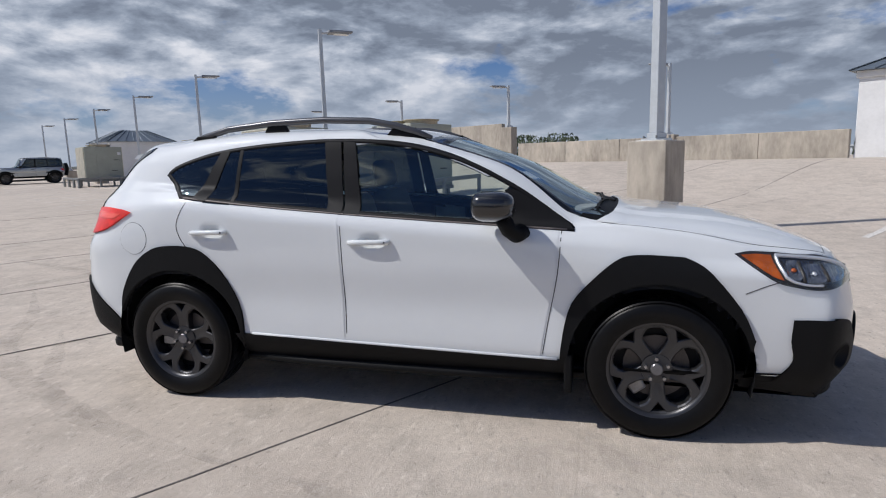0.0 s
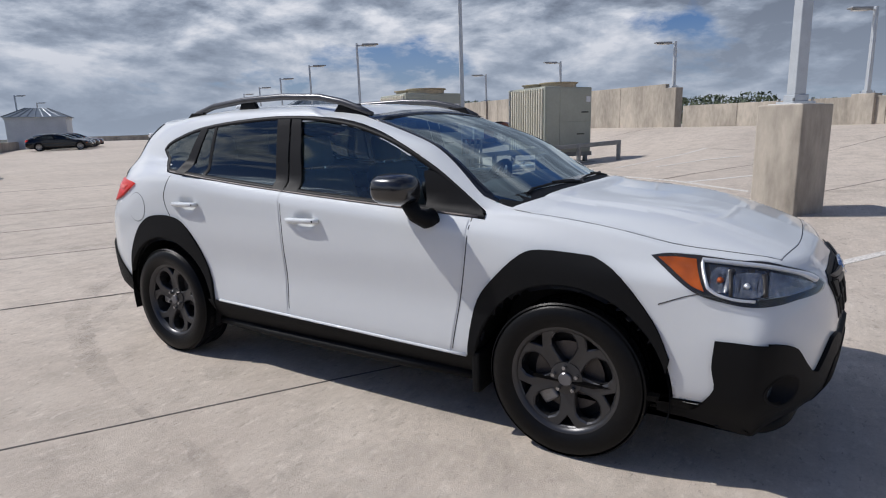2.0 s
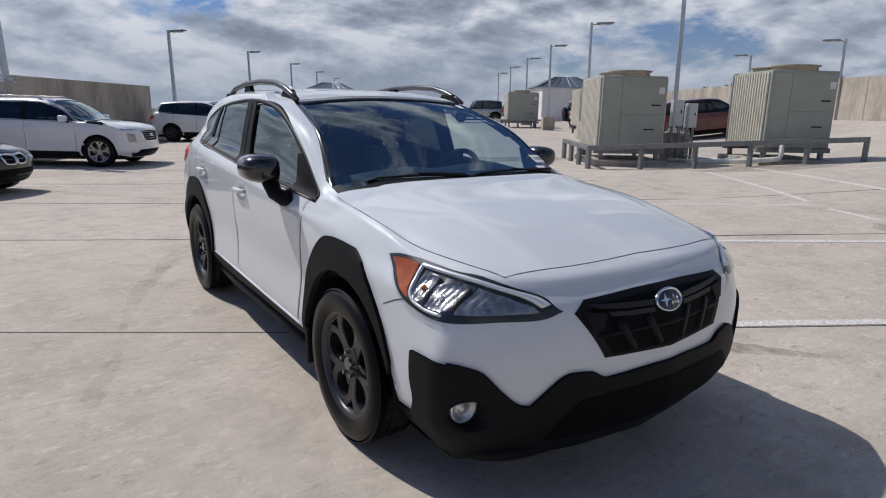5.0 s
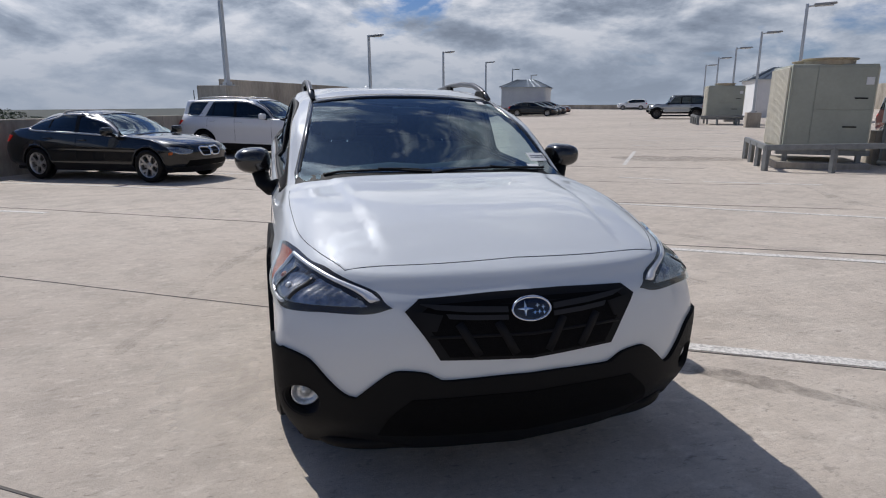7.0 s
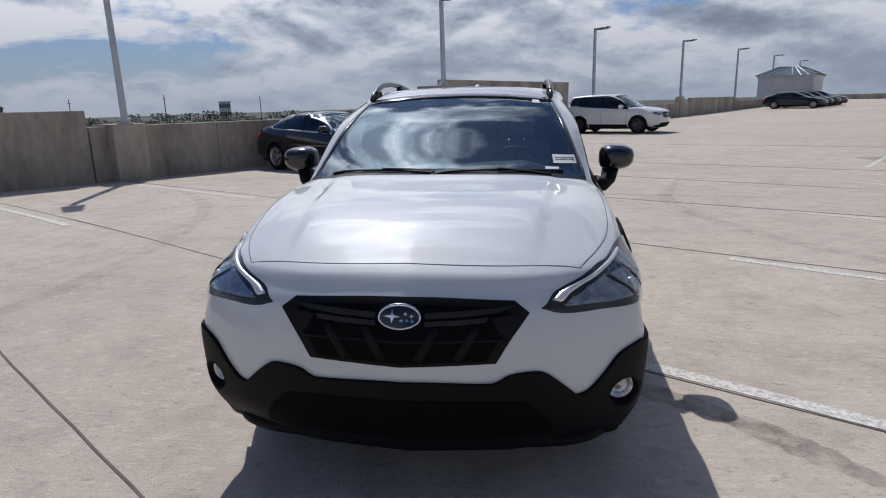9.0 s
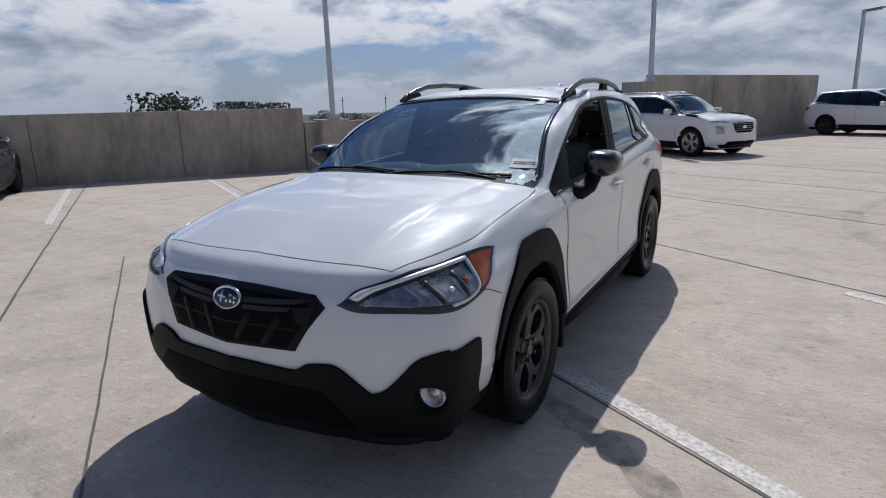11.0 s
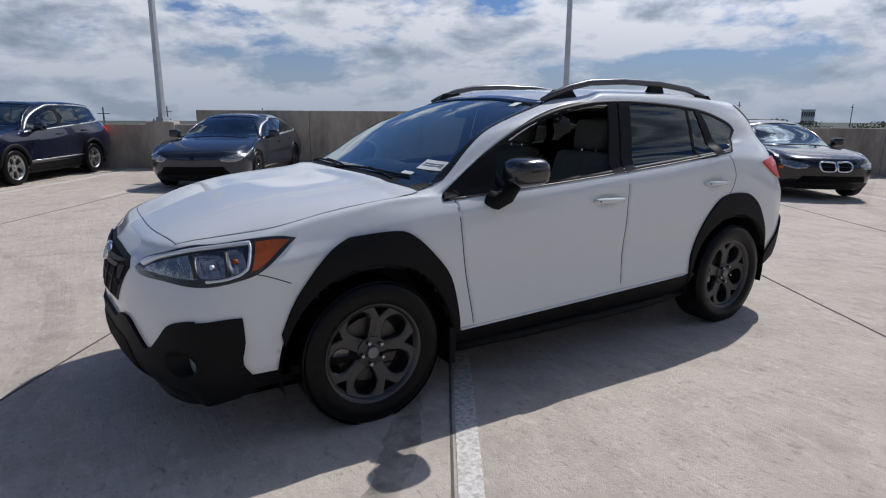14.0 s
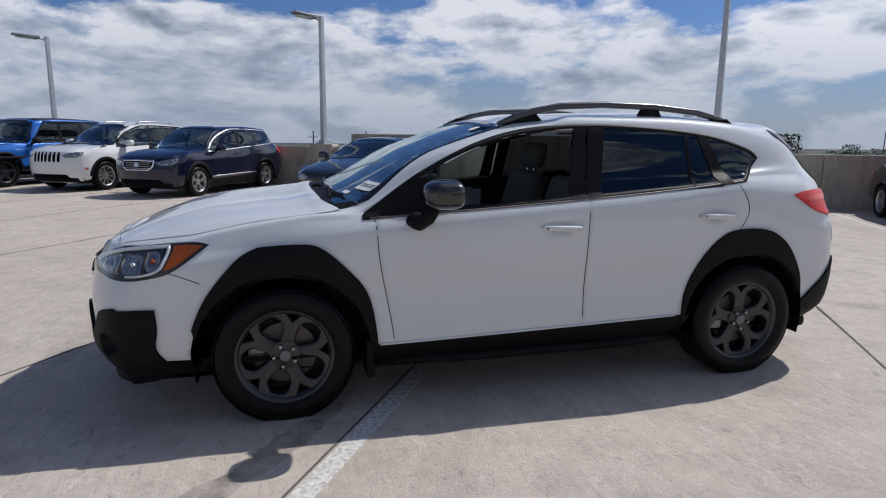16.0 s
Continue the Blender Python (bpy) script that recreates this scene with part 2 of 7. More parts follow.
def glass_mat(name, tint, rough=0.0, ior=1.55):
    """Tinted pane: lets light through, with a mirror gloss that grows towards grazing view, the same from both sides."""
    m = bpy.data.materials.new(name)
    m.use_nodes = True
    nt = m.node_tree
    nt.nodes.clear()
    N, Lk = nt.nodes.new, nt.links.new
    o, tr, gl, lw, mx = (N("ShaderNodeOutputMaterial"), N("ShaderNodeBsdfTransparent"), N("ShaderNodeBsdfGlossy"), N("ShaderNodeLayerWeight"), N("ShaderNodeMixShader"))
    tr.inputs[0].default_value = (*tint, 1)
    gl.inputs[0].default_value, gl.inputs["Roughness"].default_value = (0.90, 0.99, 1, 1), rough
    lw.inputs[0].default_value = 0.5
    pw, ma = N("ShaderNodeMath"), N("ShaderNodeMath")
    pw.operation, ma.operation = "POWER", "MULTIPLY_ADD"
    f0 = ((ior - 1) / (ior + 1)) ** 2
    pw.inputs[1].default_value, ma.inputs[1].default_value, ma.inputs[2].default_value = 4.0, 1 - f0, f0
    Lk(lw.outputs["Facing"], pw.inputs[0])
    Lk(pw.outputs[0], ma.inputs[0])
    Lk(ma.outputs[0], mx.inputs[0])
    Lk(tr.outputs[0], mx.inputs[1])
    Lk(gl.outputs[0], mx.inputs[2])
    Lk(mx.outputs[0], o.inputs[0])
    return m


M_DECK = deck_mat()
M_WALL = mat("parapet_concrete", (0.46, 0.41, 0.34), 0.9, var=0.52, scale=0.9, bump=0.25, bscale=40, stretch=(1, 1, 0.35))
M_JOINT = mat("joint_sealant", (0.14, 0.126, 0.112), 0.85, var=0.4, scale=6)
M_LINE = scuff_mat("worn_white_paint", (0.75, 0.715, 0.66), 1.25, 40.0, 0.45)
M_SCUFF = scuff_mat("tyre_rubber_mark", (0.16, 0.14, 0.12), 0.17)
M_DIRT = scuff_mat("damp_grit_stain", (0.09, 0.08, 0.07), 0.44, 9.0)
M_PALE = scuff_mat("pale_cement_patch", (0.62, 0.56, 0.48), 0.22, 2.5)
M_GALV = mat("painted_steel_pole", (0.55, 0.58, 0.60), 0.4, 0.35, var=0.12, scale=5)
M_LAMPH = mat("lamp_housing_grey", (0.30, 0.31, 0.32), 0.45, 0.3, var=0.1)
M_LENS = mat("lamp_lens", (0.75, 0.75, 0.72), 0.3)
M_ACB = mat("beige_enamel", (0.36, 0.375, 0.315), 0.5, var=0.14, scale=1.5, rvar=0.1)
M_ACS = mat("cream_louvre_enamel", (0.70, 0.66, 0.54), 0.5, var=0.2, scale=3)
M_ACF = mat("weathered_fan_cowl", (0.42, 0.36, 0.26), 0.6, var=0.35, scale=5)
M_ACD = mat("dark_coil", (0.06, 0.06, 0.055), 0.7, var=0.3, scale=20)
M_STEEL = mat("galvanised_rail", (0.24, 0.25, 0.25), 0.55, 0.5, var=0.25, scale=8)
M_PIPE = mat("white_pipe_lagging", (0.70, 0.70, 0.67), 0.6, var=0.2, scale=8)
M_WHITEB = mat("white_render", (0.74, 0.74, 0.73), 0.8, var=0.12, scale=1.0)
M_ROOF = mat("metal_roof_slate_blue", (0.16, 0.19, 0.22), 0.4, 0.4, var=0.15, scale=2)
M_DARK = mat("dark_plastic", (0.010, 0.010, 0.011), 0.6, spec=0.25, var=0.2, scale=10)
M_RUB = mat("tyre_rubber", (0.006, 0.006, 0.0064), 0.36, spec=0.18, var=0.3, scale=30, bump=0.2, bscale=120)
M_GRASS = mat("far_land_green", (0.045, 0.060, 0.045), 0.95, scale=0.02, color2=(0.085, 0.085, 0.08))
M_LEAF = mat("dark_foliage", (0.06, 0.085, 0.045), 0.7, scale=1.5, color2=(0.11, 0.13, 0.075))

# ---- small mesh tools ----
def part(name, bm, material, parent=None, label="", smooth=False, mats=None):
    """Links a bmesh as one mesh object, under a thing or a part if one is given."""
    me = bpy.data.meshes.new(name)
    bm.to_mesh(me)
    bm.free()
    for x in mats or [material]:
        me.materials.append(x)
    if smooth:
        me.polygons.foreach_set("use_smooth", [True] * len(me.polygons))
    ob = new(name, me)
    if parent is not None:
        ob.parent = parent
    if label:
        ob["label"] = label
    return ob


def root(name, m, label, category, group="", kind=""):
    e = new(name)
    e.empty_display_size = 0.2
    e.matrix_basis = m
    return tagged(e, label, category, group, kind)


def box(bm, lo, hi, bevel=0.0, m=None, seg=2):
    """Adds a box between two corners to bm, its edges rounded."""
    r = bmesh.ops.create_cube(bm, size=1.0)
    vs = r["verts"]
    c, d = [(a + b) / 2 for a, b in zip(lo, hi)], [b - a for a, b in zip(lo, hi)]
    for v in vs:
        v.co = Vector((c[k] + v.co[k] * d[k] for k in range(3)))
    es = list({e for v in vs for e in v.link_edges})
    if bevel:
        r = bmesh.ops.bevel(bm, geom=es, offset=bevel, segments=seg, affect="EDGES", profile=0.5)
        vs = list({v for f in r["faces"] for v in f.verts} | {v for v in vs if v.is_valid})
    if m is not None:
        for v in vs:
            v.co = m @ v.co
    return vs


def tube(bm, pts, radius, sides=10, closed=False, caps=True, flat=None):
    """A tube along points; radius may be a list; flat squashes it along the second axis."""
    pts = [Vector(p) for p in pts]
    n = len(pts)
    rad = radius if isinstance(radius, (list, tuple)) else [radius] * n
    rings, ref = [], None
    for i, p in enumerate(pts):
        a, b = pts[i - 1] if (i or closed) else p, pts[(i + 1) % n] if (i < n - 1 or closed) else p
        t = (b - a).normalized()
        if ref is None:
            ref = Vector((0, 0, 1)) if abs(t.z) < 0.9 else Vector((1, 0, 0))
        u = (ref - t * ref.dot(t)).normalized()
        ref = u
        w = t.cross(u)
        rings.append([bm.verts.new(p + rad[i] * (math.cos(2 * math.pi * k / sides) * u * (flat or 1) + math.sin(2 * math.pi * k / sides) * w)) for k in range(sides)])
    for i in range(n if closed else n - 1):
        r0, r1 = rings[i], rings[(i + 1) % n]
        for k in range(sides):
            bm.faces.new((r0[k], r0[(k + 1) % sides], r1[(k + 1) % sides], r1[k]))
    if caps and not closed:
        bm.faces.new(rings[0][::-1])
        bm.faces.new(rings[-1])
    return rings


def lathe(bm, profile, sides=32, axis="Y", closed=True):
    """Turns (radius, along) pairs round an axis through the origin."""
    rings = []
    for r, a in profile:
        ring = []
        for k in range(sides):
            c, s = math.cos(2 * math.pi * k / sides), math.sin(2 * math.pi * k / sides)
            ring.append(bm.verts.new((r * c, a, r * s) if axis == "Y" else (r * c, r * s, a)))
        rings.append(ring)
    for r0, r1 in zip(rings, rings[1:]):
        for k in range(sides):
            bm.faces.new((r0[k], r0[(k + 1) % sides], r1[(k + 1) % sides], r1[k]))
    return rings


def fixed(bm):
    bmesh.ops.recalc_face_normals(bm, faces=bm.faces)
    return bm


# ---- the parking grid: b runs across the bays, s along them ----
O2, A2, B2 = Vector((-0.08, -0.73)), Vector((0.53, 0.848)), Vector((0.848, -0.53))
AZ = math.degrees(math.atan2(A2.y, A2.x))


def at(b, s):
    p = O2 + B2 * b + A2 * s
    return p.x, p.y


def clamp(v, a, b):
    return max(a, min(b, v))


def deck_z(x, y):
    """Height of the deck: level by the car, rising to the far wall, falling to the near parapet."""
    k = clamp((x + 6) / 6, 0, 1)
    z = ((0.02 * clamp(y, 0, 7) + 0.064 * clamp(y - 7, 0, 17)) * k + 0.015 * clamp(y - 7, 0, 40) * (1 - k)
         - 0.02 * clamp(-x - 3, 0, 8) * clamp((8 - y) / 8, 0, 1) - 0.012 * clamp(-y - 4, 0, 8))
    # the ramp up to the far wall, whose foot is level
    w = clamp((0.53 * (x - O2.x) + 0.848 * (y - O2.y) - 12.5) / 8.8, 0, 1)
    return z + max(0.0, 1.22 - z) * w * w * (3 - 2 * w)


def on(b, s, dz=0.0):
    x, y = at(b, s)
    return Vector((x, y, deck_z(x, y) + dz))


def stand(b, s, turn=0.0, tilt=True):
    """A pose on the deck at grid place b, s whose x axis runs along the bays, turned further, lying flat on the slope."""
    x, y = at(b, s)
    m = Matrix.Rotation(radians(AZ + turn), 4, "Z")
    if tilt:
        e = 1.2
        nrm = Vector((-(deck_z(x + e, y) - deck_z(x - e, y)) / (2 * e), -(deck_z(x, y + e) - deck_z(x, y - e)) / (2 * e), 1)).normalized()
        m = Vector((0, 0, 1)).rotation_difference(nrm).to_matrix().to_4x4() @ m
    return Matrix.Translation((x, y, deck_z(x, y))) @ m


def make_deck():
    bm = bmesh.new()
    nb, ns, b0, s0 = 176, 74, -104.0, -11.35
    grid = [[bm.verts.new(on(b0 + i * 0.9, s0 + min(j, 36) * 0.9 + max(0, j - 36) * 1.6)) for j in range(ns)] for i in range(nb)]
    for i in range(nb - 1):
        for j in range(ns - 1):
            bm.faces.new((grid[i][j], grid[i + 1][j], grid[i + 1][j + 1], grid[i][j + 1]))
    fixed(bm)
    d = part("ground", bm, M_DECK, smooth=True)
    return tagged(d, "pale broom-finished concrete parking deck with joints and stains", "ground", kind="structure")


make_deck()


def strip(name, p, q, width, material, dz=0.003, ragged=0.0, kind_label="", step=0.35):
    """A thin band on the deck from grid place p to q, with uneven edges."""
    bm = bmesh.new()
    n = max(2, int((Vector(q) - Vector(p)).length / step))
    d = (Vector(q) - Vector(p)).normalized()
    side = Vector((-d.y, d.x))
    prev = None
    for i in range(n + 1):
        c = Vector(p).lerp(Vector(q), i / n) + side * random.uniform(-ragged, ragged)
        w = width * (0.5 + random.uniform(-ragged, ragged) * 2)
        row = []
        for k, sg in enumerate((-1, -1, 1, 1)):
            g = c + side * sg * w
            row.append(bm.verts.new(on(g.x, g.y, dz if k in (1, 2) else 0.0)))
        if prev:
            for k in range(3):
                bm.faces.new((prev[k], row[k], row[k + 1], prev[k + 1]))
        prev = row
    fixed(bm)
    return tagged(part(name, bm, material), kind_label, "", kind="structure")


def make_markings():
    J = "dark sealed joint between concrete deck slabs"
    strip("deck_joint", (0.0, -11), (0.0, 4.2), 0.011, M_JOINT, 0.003, 0.003, J)
    for b, s0, s1 in ((-2.82, -11, 20), (-5.7, -11, 20), (-8.55, -11, 4.6), (5.7, -11, 20), (8.6, -11, 20), (-11.4, -11, 4), (-17, -11, 20), (11.4, -11, 20), (14.2, -11, 20)):
        strip("deck_joint", (b, s0), (b, s1), 0.016, M_JOINT, 0.003, 0.002, J)
    strip("deck_joint", (2.60, -11), (2.86, -0.7), 0.020, M_JOINT, 0.003, 0.005, J)
    strip("deck_joint", (2.90, 7.6), (2.90, 20), 0.016, M_JOINT, 0.003, 0.002, J)
    strip("deck_joint", (2.02, -2.6), (2.27, 2.3), 0.013, M_JOINT, 0.003, 0.004, "hairline crack in the concrete deck")
    strip("deck_joint", (-60, 13.5), (30, 13.5), 0.014, M_JOINT, 0.003, 0.002, J)
    P = "worn white painted bay line on the concrete"
    for b, s0, s1 in ((-0.065, 1.3, 7.4), (2.9, 2.3, 7.4), (5.6, 2.3, 7.4)):
        strip("bay_line", (b, s0), (b, s1), 0.10, M_LINE, 0.004, 0.006, P)
    for b in (0.22, -2.58, -5.4, -8.2, -11.0, -13.9, -16.7, -19.5, -22.3, 2.9, 5.9, 8.0, 10.6, 13.2):
        strip("bay_line", (b, -10.6), (b, -5.4), 0.10, M_LINE, 0.004, 0.006, P)
    for p, q in (((-2.68, 1.9), (-2.4, 6.6)), ((-5.6, 1.9), (-4.8, 6.7)), ((-9.4, 2.1), (-8.5, 5.6)), ((-11.9, 2.2), (-16, 2.5)), ((-9.6, 7.45), (-5.0, 6.85)), ((-4.4, 6.75), (-3.0, 6.95)), ((-5.04, 8.5), (-4.6, 10.4)), ((-3.6, 8.42), (-9.9, 8.75)), ((-7.35, 10.1), (-6.9, 12.6)), ((-8.3, 9.7), (-8.9, 13.7)), ((0.5, 8.5), (0.6, 13.5))):
        strip("bay_line", p, q, 0.10, M_LINE, 0.004, 0.006, P)
    for k in range(9):
        b = -18.5 - 2.8 * k
        strip("bay_line", (b, 2.4), (b, 7.2), 0.10, M_LINE, 0.004, 0.006, P)


make_markings()


def film(name, pts, width, material, label, dz=0.0025):
    """A flat mark on the deck along a line of world places, tapering at both ends."""
    line = smooth_line2(pts)
    bm = bmesh.new()
    n = len(line)
    prev = None
    for i, p in enumerate(line):
        d = (line[min(i + 1, n - 1)] - line[max(i - 1, 0)]).normalized()
        w = width / 2 * min(1.0, 0.15 + 4 * min(i, n - 1 - i) / n) * random.uniform(0.75, 1.2)
        row = [bm.verts.new((q.x, q.y, deck_z(q.x, q.y) + dz)) for q in (p + Vector((-d.y, d.x)) * w, p, p - Vector((-d.y, d.x)) * w)]
        if prev:
            for k in range(2):
                bm.faces.new((prev[k], prev[k + 1], row[k + 1], row[k]))
        prev = row
    return tagged(part(name, fixed(bm), material), label, "", kind="structure")


def smooth_line2(pts, per=8):
    P = [Vector(p) for p in pts]
    out = []
    for i in range(len(P) - 1):
        a, b = P[i], P[i + 1]
        pa, pb = (P[i - 1] if i else a * 2 - b), (P[i + 2] if i + 2 < len(P) else b * 2 - a)
        for k in range(per):
            t = k / per
            out.append(0.5 * (2 * a + (b - pa) * t + (2 * pa - 5 * a + 4 * b - pb) * t * t + (3 * a - pa - 3 * b + pb) * t ** 3))
    return out + [P[-1]]


TM = "faint dark tyre mark curving over the concrete"
film("tyre_mark", [(-5.2, 1.5), (-4.13, 0.55), (-3.52, -0.2), (-2.8, -0.74), (-2.08, -1.09), (-1.4, -1.35), (-0.4, -1.6)], 0.16, M_SCUFF, TM)
film("tyre_mark", [(-3.4, 0.2), (-2.75, -0.46), (-2.4, -0.85), (-2.0, -1.12), (-1.5, -1.32)], 0.12, M_SCUFF, TM)
film("tyre_mark", [(-0.25, -1.6), (0.05, -1.7), (0.28, -1.78), (0.50, -1.80)], 0.10, M_SCUFF, TM)
film("tyre_mark", [(3.2, -4.5), (2.6, -2.2), (2.9, 0.3), (3.8, 2.2)], 0.20, M_SCUFF, TM)
film("tyre_mark", [(-7.0, -6.5), (-4.0, -4.2), (-0.5, -3.4), (3.5, -3.9)], 0.22, M_SCUFF, TM)
film("tyre_mark", [(-8.0, 3.5), (-5.0, 2.6), (-2.6, 2.9), (0.6, 4.6)], 0.22, M_SCUFF, TM)
film("tyre_mark", [(-14, -3.5), (-9.0, -1.5), (-6.0, 1.2), (-5.0, 5.0)], 0.24, M_SCUFF, TM)
film("tyre_mark", [(-4.5, 8.2), (-1.5, 7.0), (2.5, 8.5), (5.5, 11.5)], 0.24, M_SCUFF, TM)
film("stain", [(0.95, 0.55), (1.26, 1.02), (1.52, 1.36), (1.80, 1.62), (2.2, 1.95)], 0.16, M_DIRT, "dark grit gathered beside a worn bay line")
film("stain", [(0.55, 6.75), (0.95, 6.46), (1.35, 6.25), (1.7, 6.1)], 0.42, M_DIRT, "damp dark grit beside a concrete pedestal")
film("stain", [(-10.9, 8.2), (-10.2, 9.0), (-9.6, 10.2), (-9.0, 11.4)], 1.5, M_DIRT, "dark damp stain on the deck beside cooling units")
film("stain", [(-4.6, 10.6), (-3.6, 11.8), (-2.6, 13.4)], 1.0, M_DIRT, "dark damp stain on the deck beside cooling units")
film("cement_patch", [(0.45, -1.42), (0.85, -1.27), (1.25, -1.15), (1.55, -1.1)], 0.55, M_PALE, "pale worn cement patch on the deck")
film("cement_patch", [(-0.6, 1.7), (-0.2, 2.0), (0.2, 2.5)], 0.5, M_PALE, "pale worn cement patch on the deck")


def wall(name, b0, b1, s, thick, top, label, panels=3.0, bottom=-0.6, top_is_world=True, cap=0.0):
    """A straight upright concrete wall of precast panels, its top level."""
    n = max(1, round(abs(b1 - b0) / panels))
    r = root(name, Matrix.Identity(4), label, "parapet", kind="structure")
    for i in range(n):
        u, v = b0 + (b1 - b0) * i / n, b0 + (b1 - b0) * (i + 1) / n
        u, v = min(u, v), max(u, v)
        gap = 0.006
        m = Matrix.Translation((*at((u + v) / 2, s), 0)) @ Matrix.Rotation(radians(AZ - 90), 4, "Z")
        x, y = at((u + v) / 2, s)
        zb = deck_z(x, y) + bottom
        bm = bmesh.new()
        box(bm, (-(v - u) / 2 + gap, -thick / 2, zb), ((v - u) / 2 - gap, thick / 2, top), 0.012, m, 1)
        part("panel", fixed(bm), M_WALL, r)
        if i:
            bm = bmesh.new()
            mm = Matrix.Translation((*at(u, s), 0)) @ Matrix.Rotation(radians(AZ - 90), 4, "Z")
            box(bm, (-0.02, -thick / 2 + 0.02, zb), (0.02, thick / 2 - 0.02, top - 0.02), 0, mm)
            part("joint", fixed(bm), M_JOINT, r)
    return r


S_NEAR, S_FAR = -11.15, 21.5
LOWTXT, TALLTXT = "weathered low concrete parapet at the deck edge", "weathered taller concrete parapet at the deck edge"
# along the near edge: low stretches with poles, taller stretches between
for nm, b0, b1, top in (("parapet_low", 6.45, 26.0, 1.03), ("parapet_tall", -2.3, 6.43, 1.40), ("parapet_low", -14.4, -2.32, 1.05),
                        ("parapet_tall", -24.2, -14.42, 2.22), ("parapet_low", -43, -24.22, 1.0), ("parapet_tall", -55, -43.02, 1.35), ("parapet_low", -104, -55.02, 1.0)):
    wall(nm, b0, b1, S_NEAR, 0.22, top, LOWTXT if "low" in nm else TALLTXT)
FAR_TOP = 2.16
wall("parapet_low", -16.7, -2.7, S_FAR, 0.22, FAR_TOP, LOWTXT)
wall("parapet_tall", -62, -17.75, S_FAR, 0.25, 3.2, TALLTXT)
wall("parapet_low", -2.65, 44, S_FAR + 4.5, 0.22, FAR_TOP, LOWTXT)


def end_wall(b, s0, s1, top):
    bm = bmesh.new()
    x, y = at(b, (s0 + s1) / 2)
    m = Matrix.Translation((x, y, 0)) @ Matrix.Rotation(radians(AZ), 4, "Z")
    box(bm, (-(s1 - s0) / 2, -0.12, -1.0), ((s1 - s0) / 2, 0.12, top), 0.012, m, 1)
    return tagged(part("parapet_low", fixed(bm), M_WALL), LOWTXT, "parapet", kind="structure")


end_wall(-104, -11.2, 40, 1.3)
end_wall(27, -11.2, 26, 1.6)


def pilaster(b, s, w, d, top, base=-0.3):
    bm = bmesh.new()
    m = Matrix.Translation((*at(b, s), 0)) @ Matrix.Rotation(radians(AZ - 90), 4, "Z")
    x, y = at(b, s)
    box(bm, (-w / 2, -d / 2, deck_z(x, y) + base), (w / 2, d / 2, top), 0.02, m, 2)
    return bm


def lamp_pole(b, s, foot, height, arm_turn, label="tall grey steel lamp post with a flat single-arm head", width=0.14, arm=0.75, name="street_lamp"):
    """A square steel post on a base plate with a short arm and a flat lamp head; foot is the height of its plate."""
    x, y = at(b, s)
    r = root(name, Matrix.Translation((x, y, foot)) @ PLUMB @ Matrix.Rotation(radians(arm_turn), 4, "Z"), label, "street lamp", "lamp posts of the deck")
    bm = bmesh.new()
    box(bm, (-0.17, -0.17, 0.0), (0.17, 0.17, 0.03), 0.006)
    box(bm, (-0.11, -0.11, 0.03), (0.11, 0.11, 0.12), 0.012)
    part("base_plate", fixed(bm), M_GALV, r)
    for sx in (-1, 1):
        for sy in (-1, 1):
            bm = bmesh.new()
            bmesh.ops.create_cone(bm, cap_ends=True, segments=6, radius1=0.016, radius2=0.016, depth=0.05, matrix=Matrix.Translation((0.14 * sx, 0.14 * sy, 0.05)))
            part("bolt", bm, M_STEEL, r)
    bm = bmesh.new()
    w0, w1 = width / 2, width / 2 * 0.8
    vs = box(bm, (-w0, -w0, 0.12), (w0, w0, height), 0.012)
    for v in vs:
        k = 1 - 0.2 * (v.co.z - 0.12) / (height - 0.12)
        v.co.x *= k
        v.co.y *= k
    part("post", fixed(bm), M_GALV, r)
    bm = bmesh.new()
    tube(bm, [(0, 0, height - 0.12), (0.18, 0, height - 0.09), (0.34, 0, height - 0.08)], 0.035, 8)
    part("arm", fixed(bm), M_GALV, r)
    bm = bmesh.new()
    vs = box(bm, (0.24, -0.17, height - 0.13), (0.24 + arm, 0.17, height - 0.02), 0.03)
    for v in vs:
        k = (v.co.x - 0.24) / arm
        v.co.y *= 1 - 0.25 * k
        if v.co.z < height - 0.07:
            v.co.z += 0.05 * k
    h = part("lamp_head", fixed(bm), M_LAMPH, r)
    bm = bmesh.new()
    box(bm, (0.42, -0.11, height - 0.135), (0.24 + arm * 0.85, 0.11, height - 0.112), 0.004)
    part("lens", fixed(bm), M_LENS, h)
    return r


# posts on the near parapet, each on a pilaster
for b, top, lampz in ((7.35, 1.10, 4.62), (17.5, 1.10, 4.45), (-3.02, 1.10, 4.72), (-13.8, 1.98, 4.85), (-27.2, 1.1, 4.95), (-41.0, 1.4, 5.2), (-55.5, 1.1, 5.4), (-70, 1.1, 5.5), (-85, 1.1, 5.5), (28.3, 1.1, 4.6)):
    s_post = {-13.8: S_NEAR + 0.70, -3.02: S_NEAR + 0.30}.get(b, S_NEAR)
    deep = 0.42 + (s_post - S_NEAR)
    tagged(part("pilaster", fixed(pilaster(b, S_NEAR - 0.02 + (s_post - S_NEAR) / 2, 0.72, deep, top)), M_WALL), "concrete pier of the parapet under a lamp post", "parapet", kind="structure")
    lamp_pole(b, s_post, top, lampz - top, AZ)
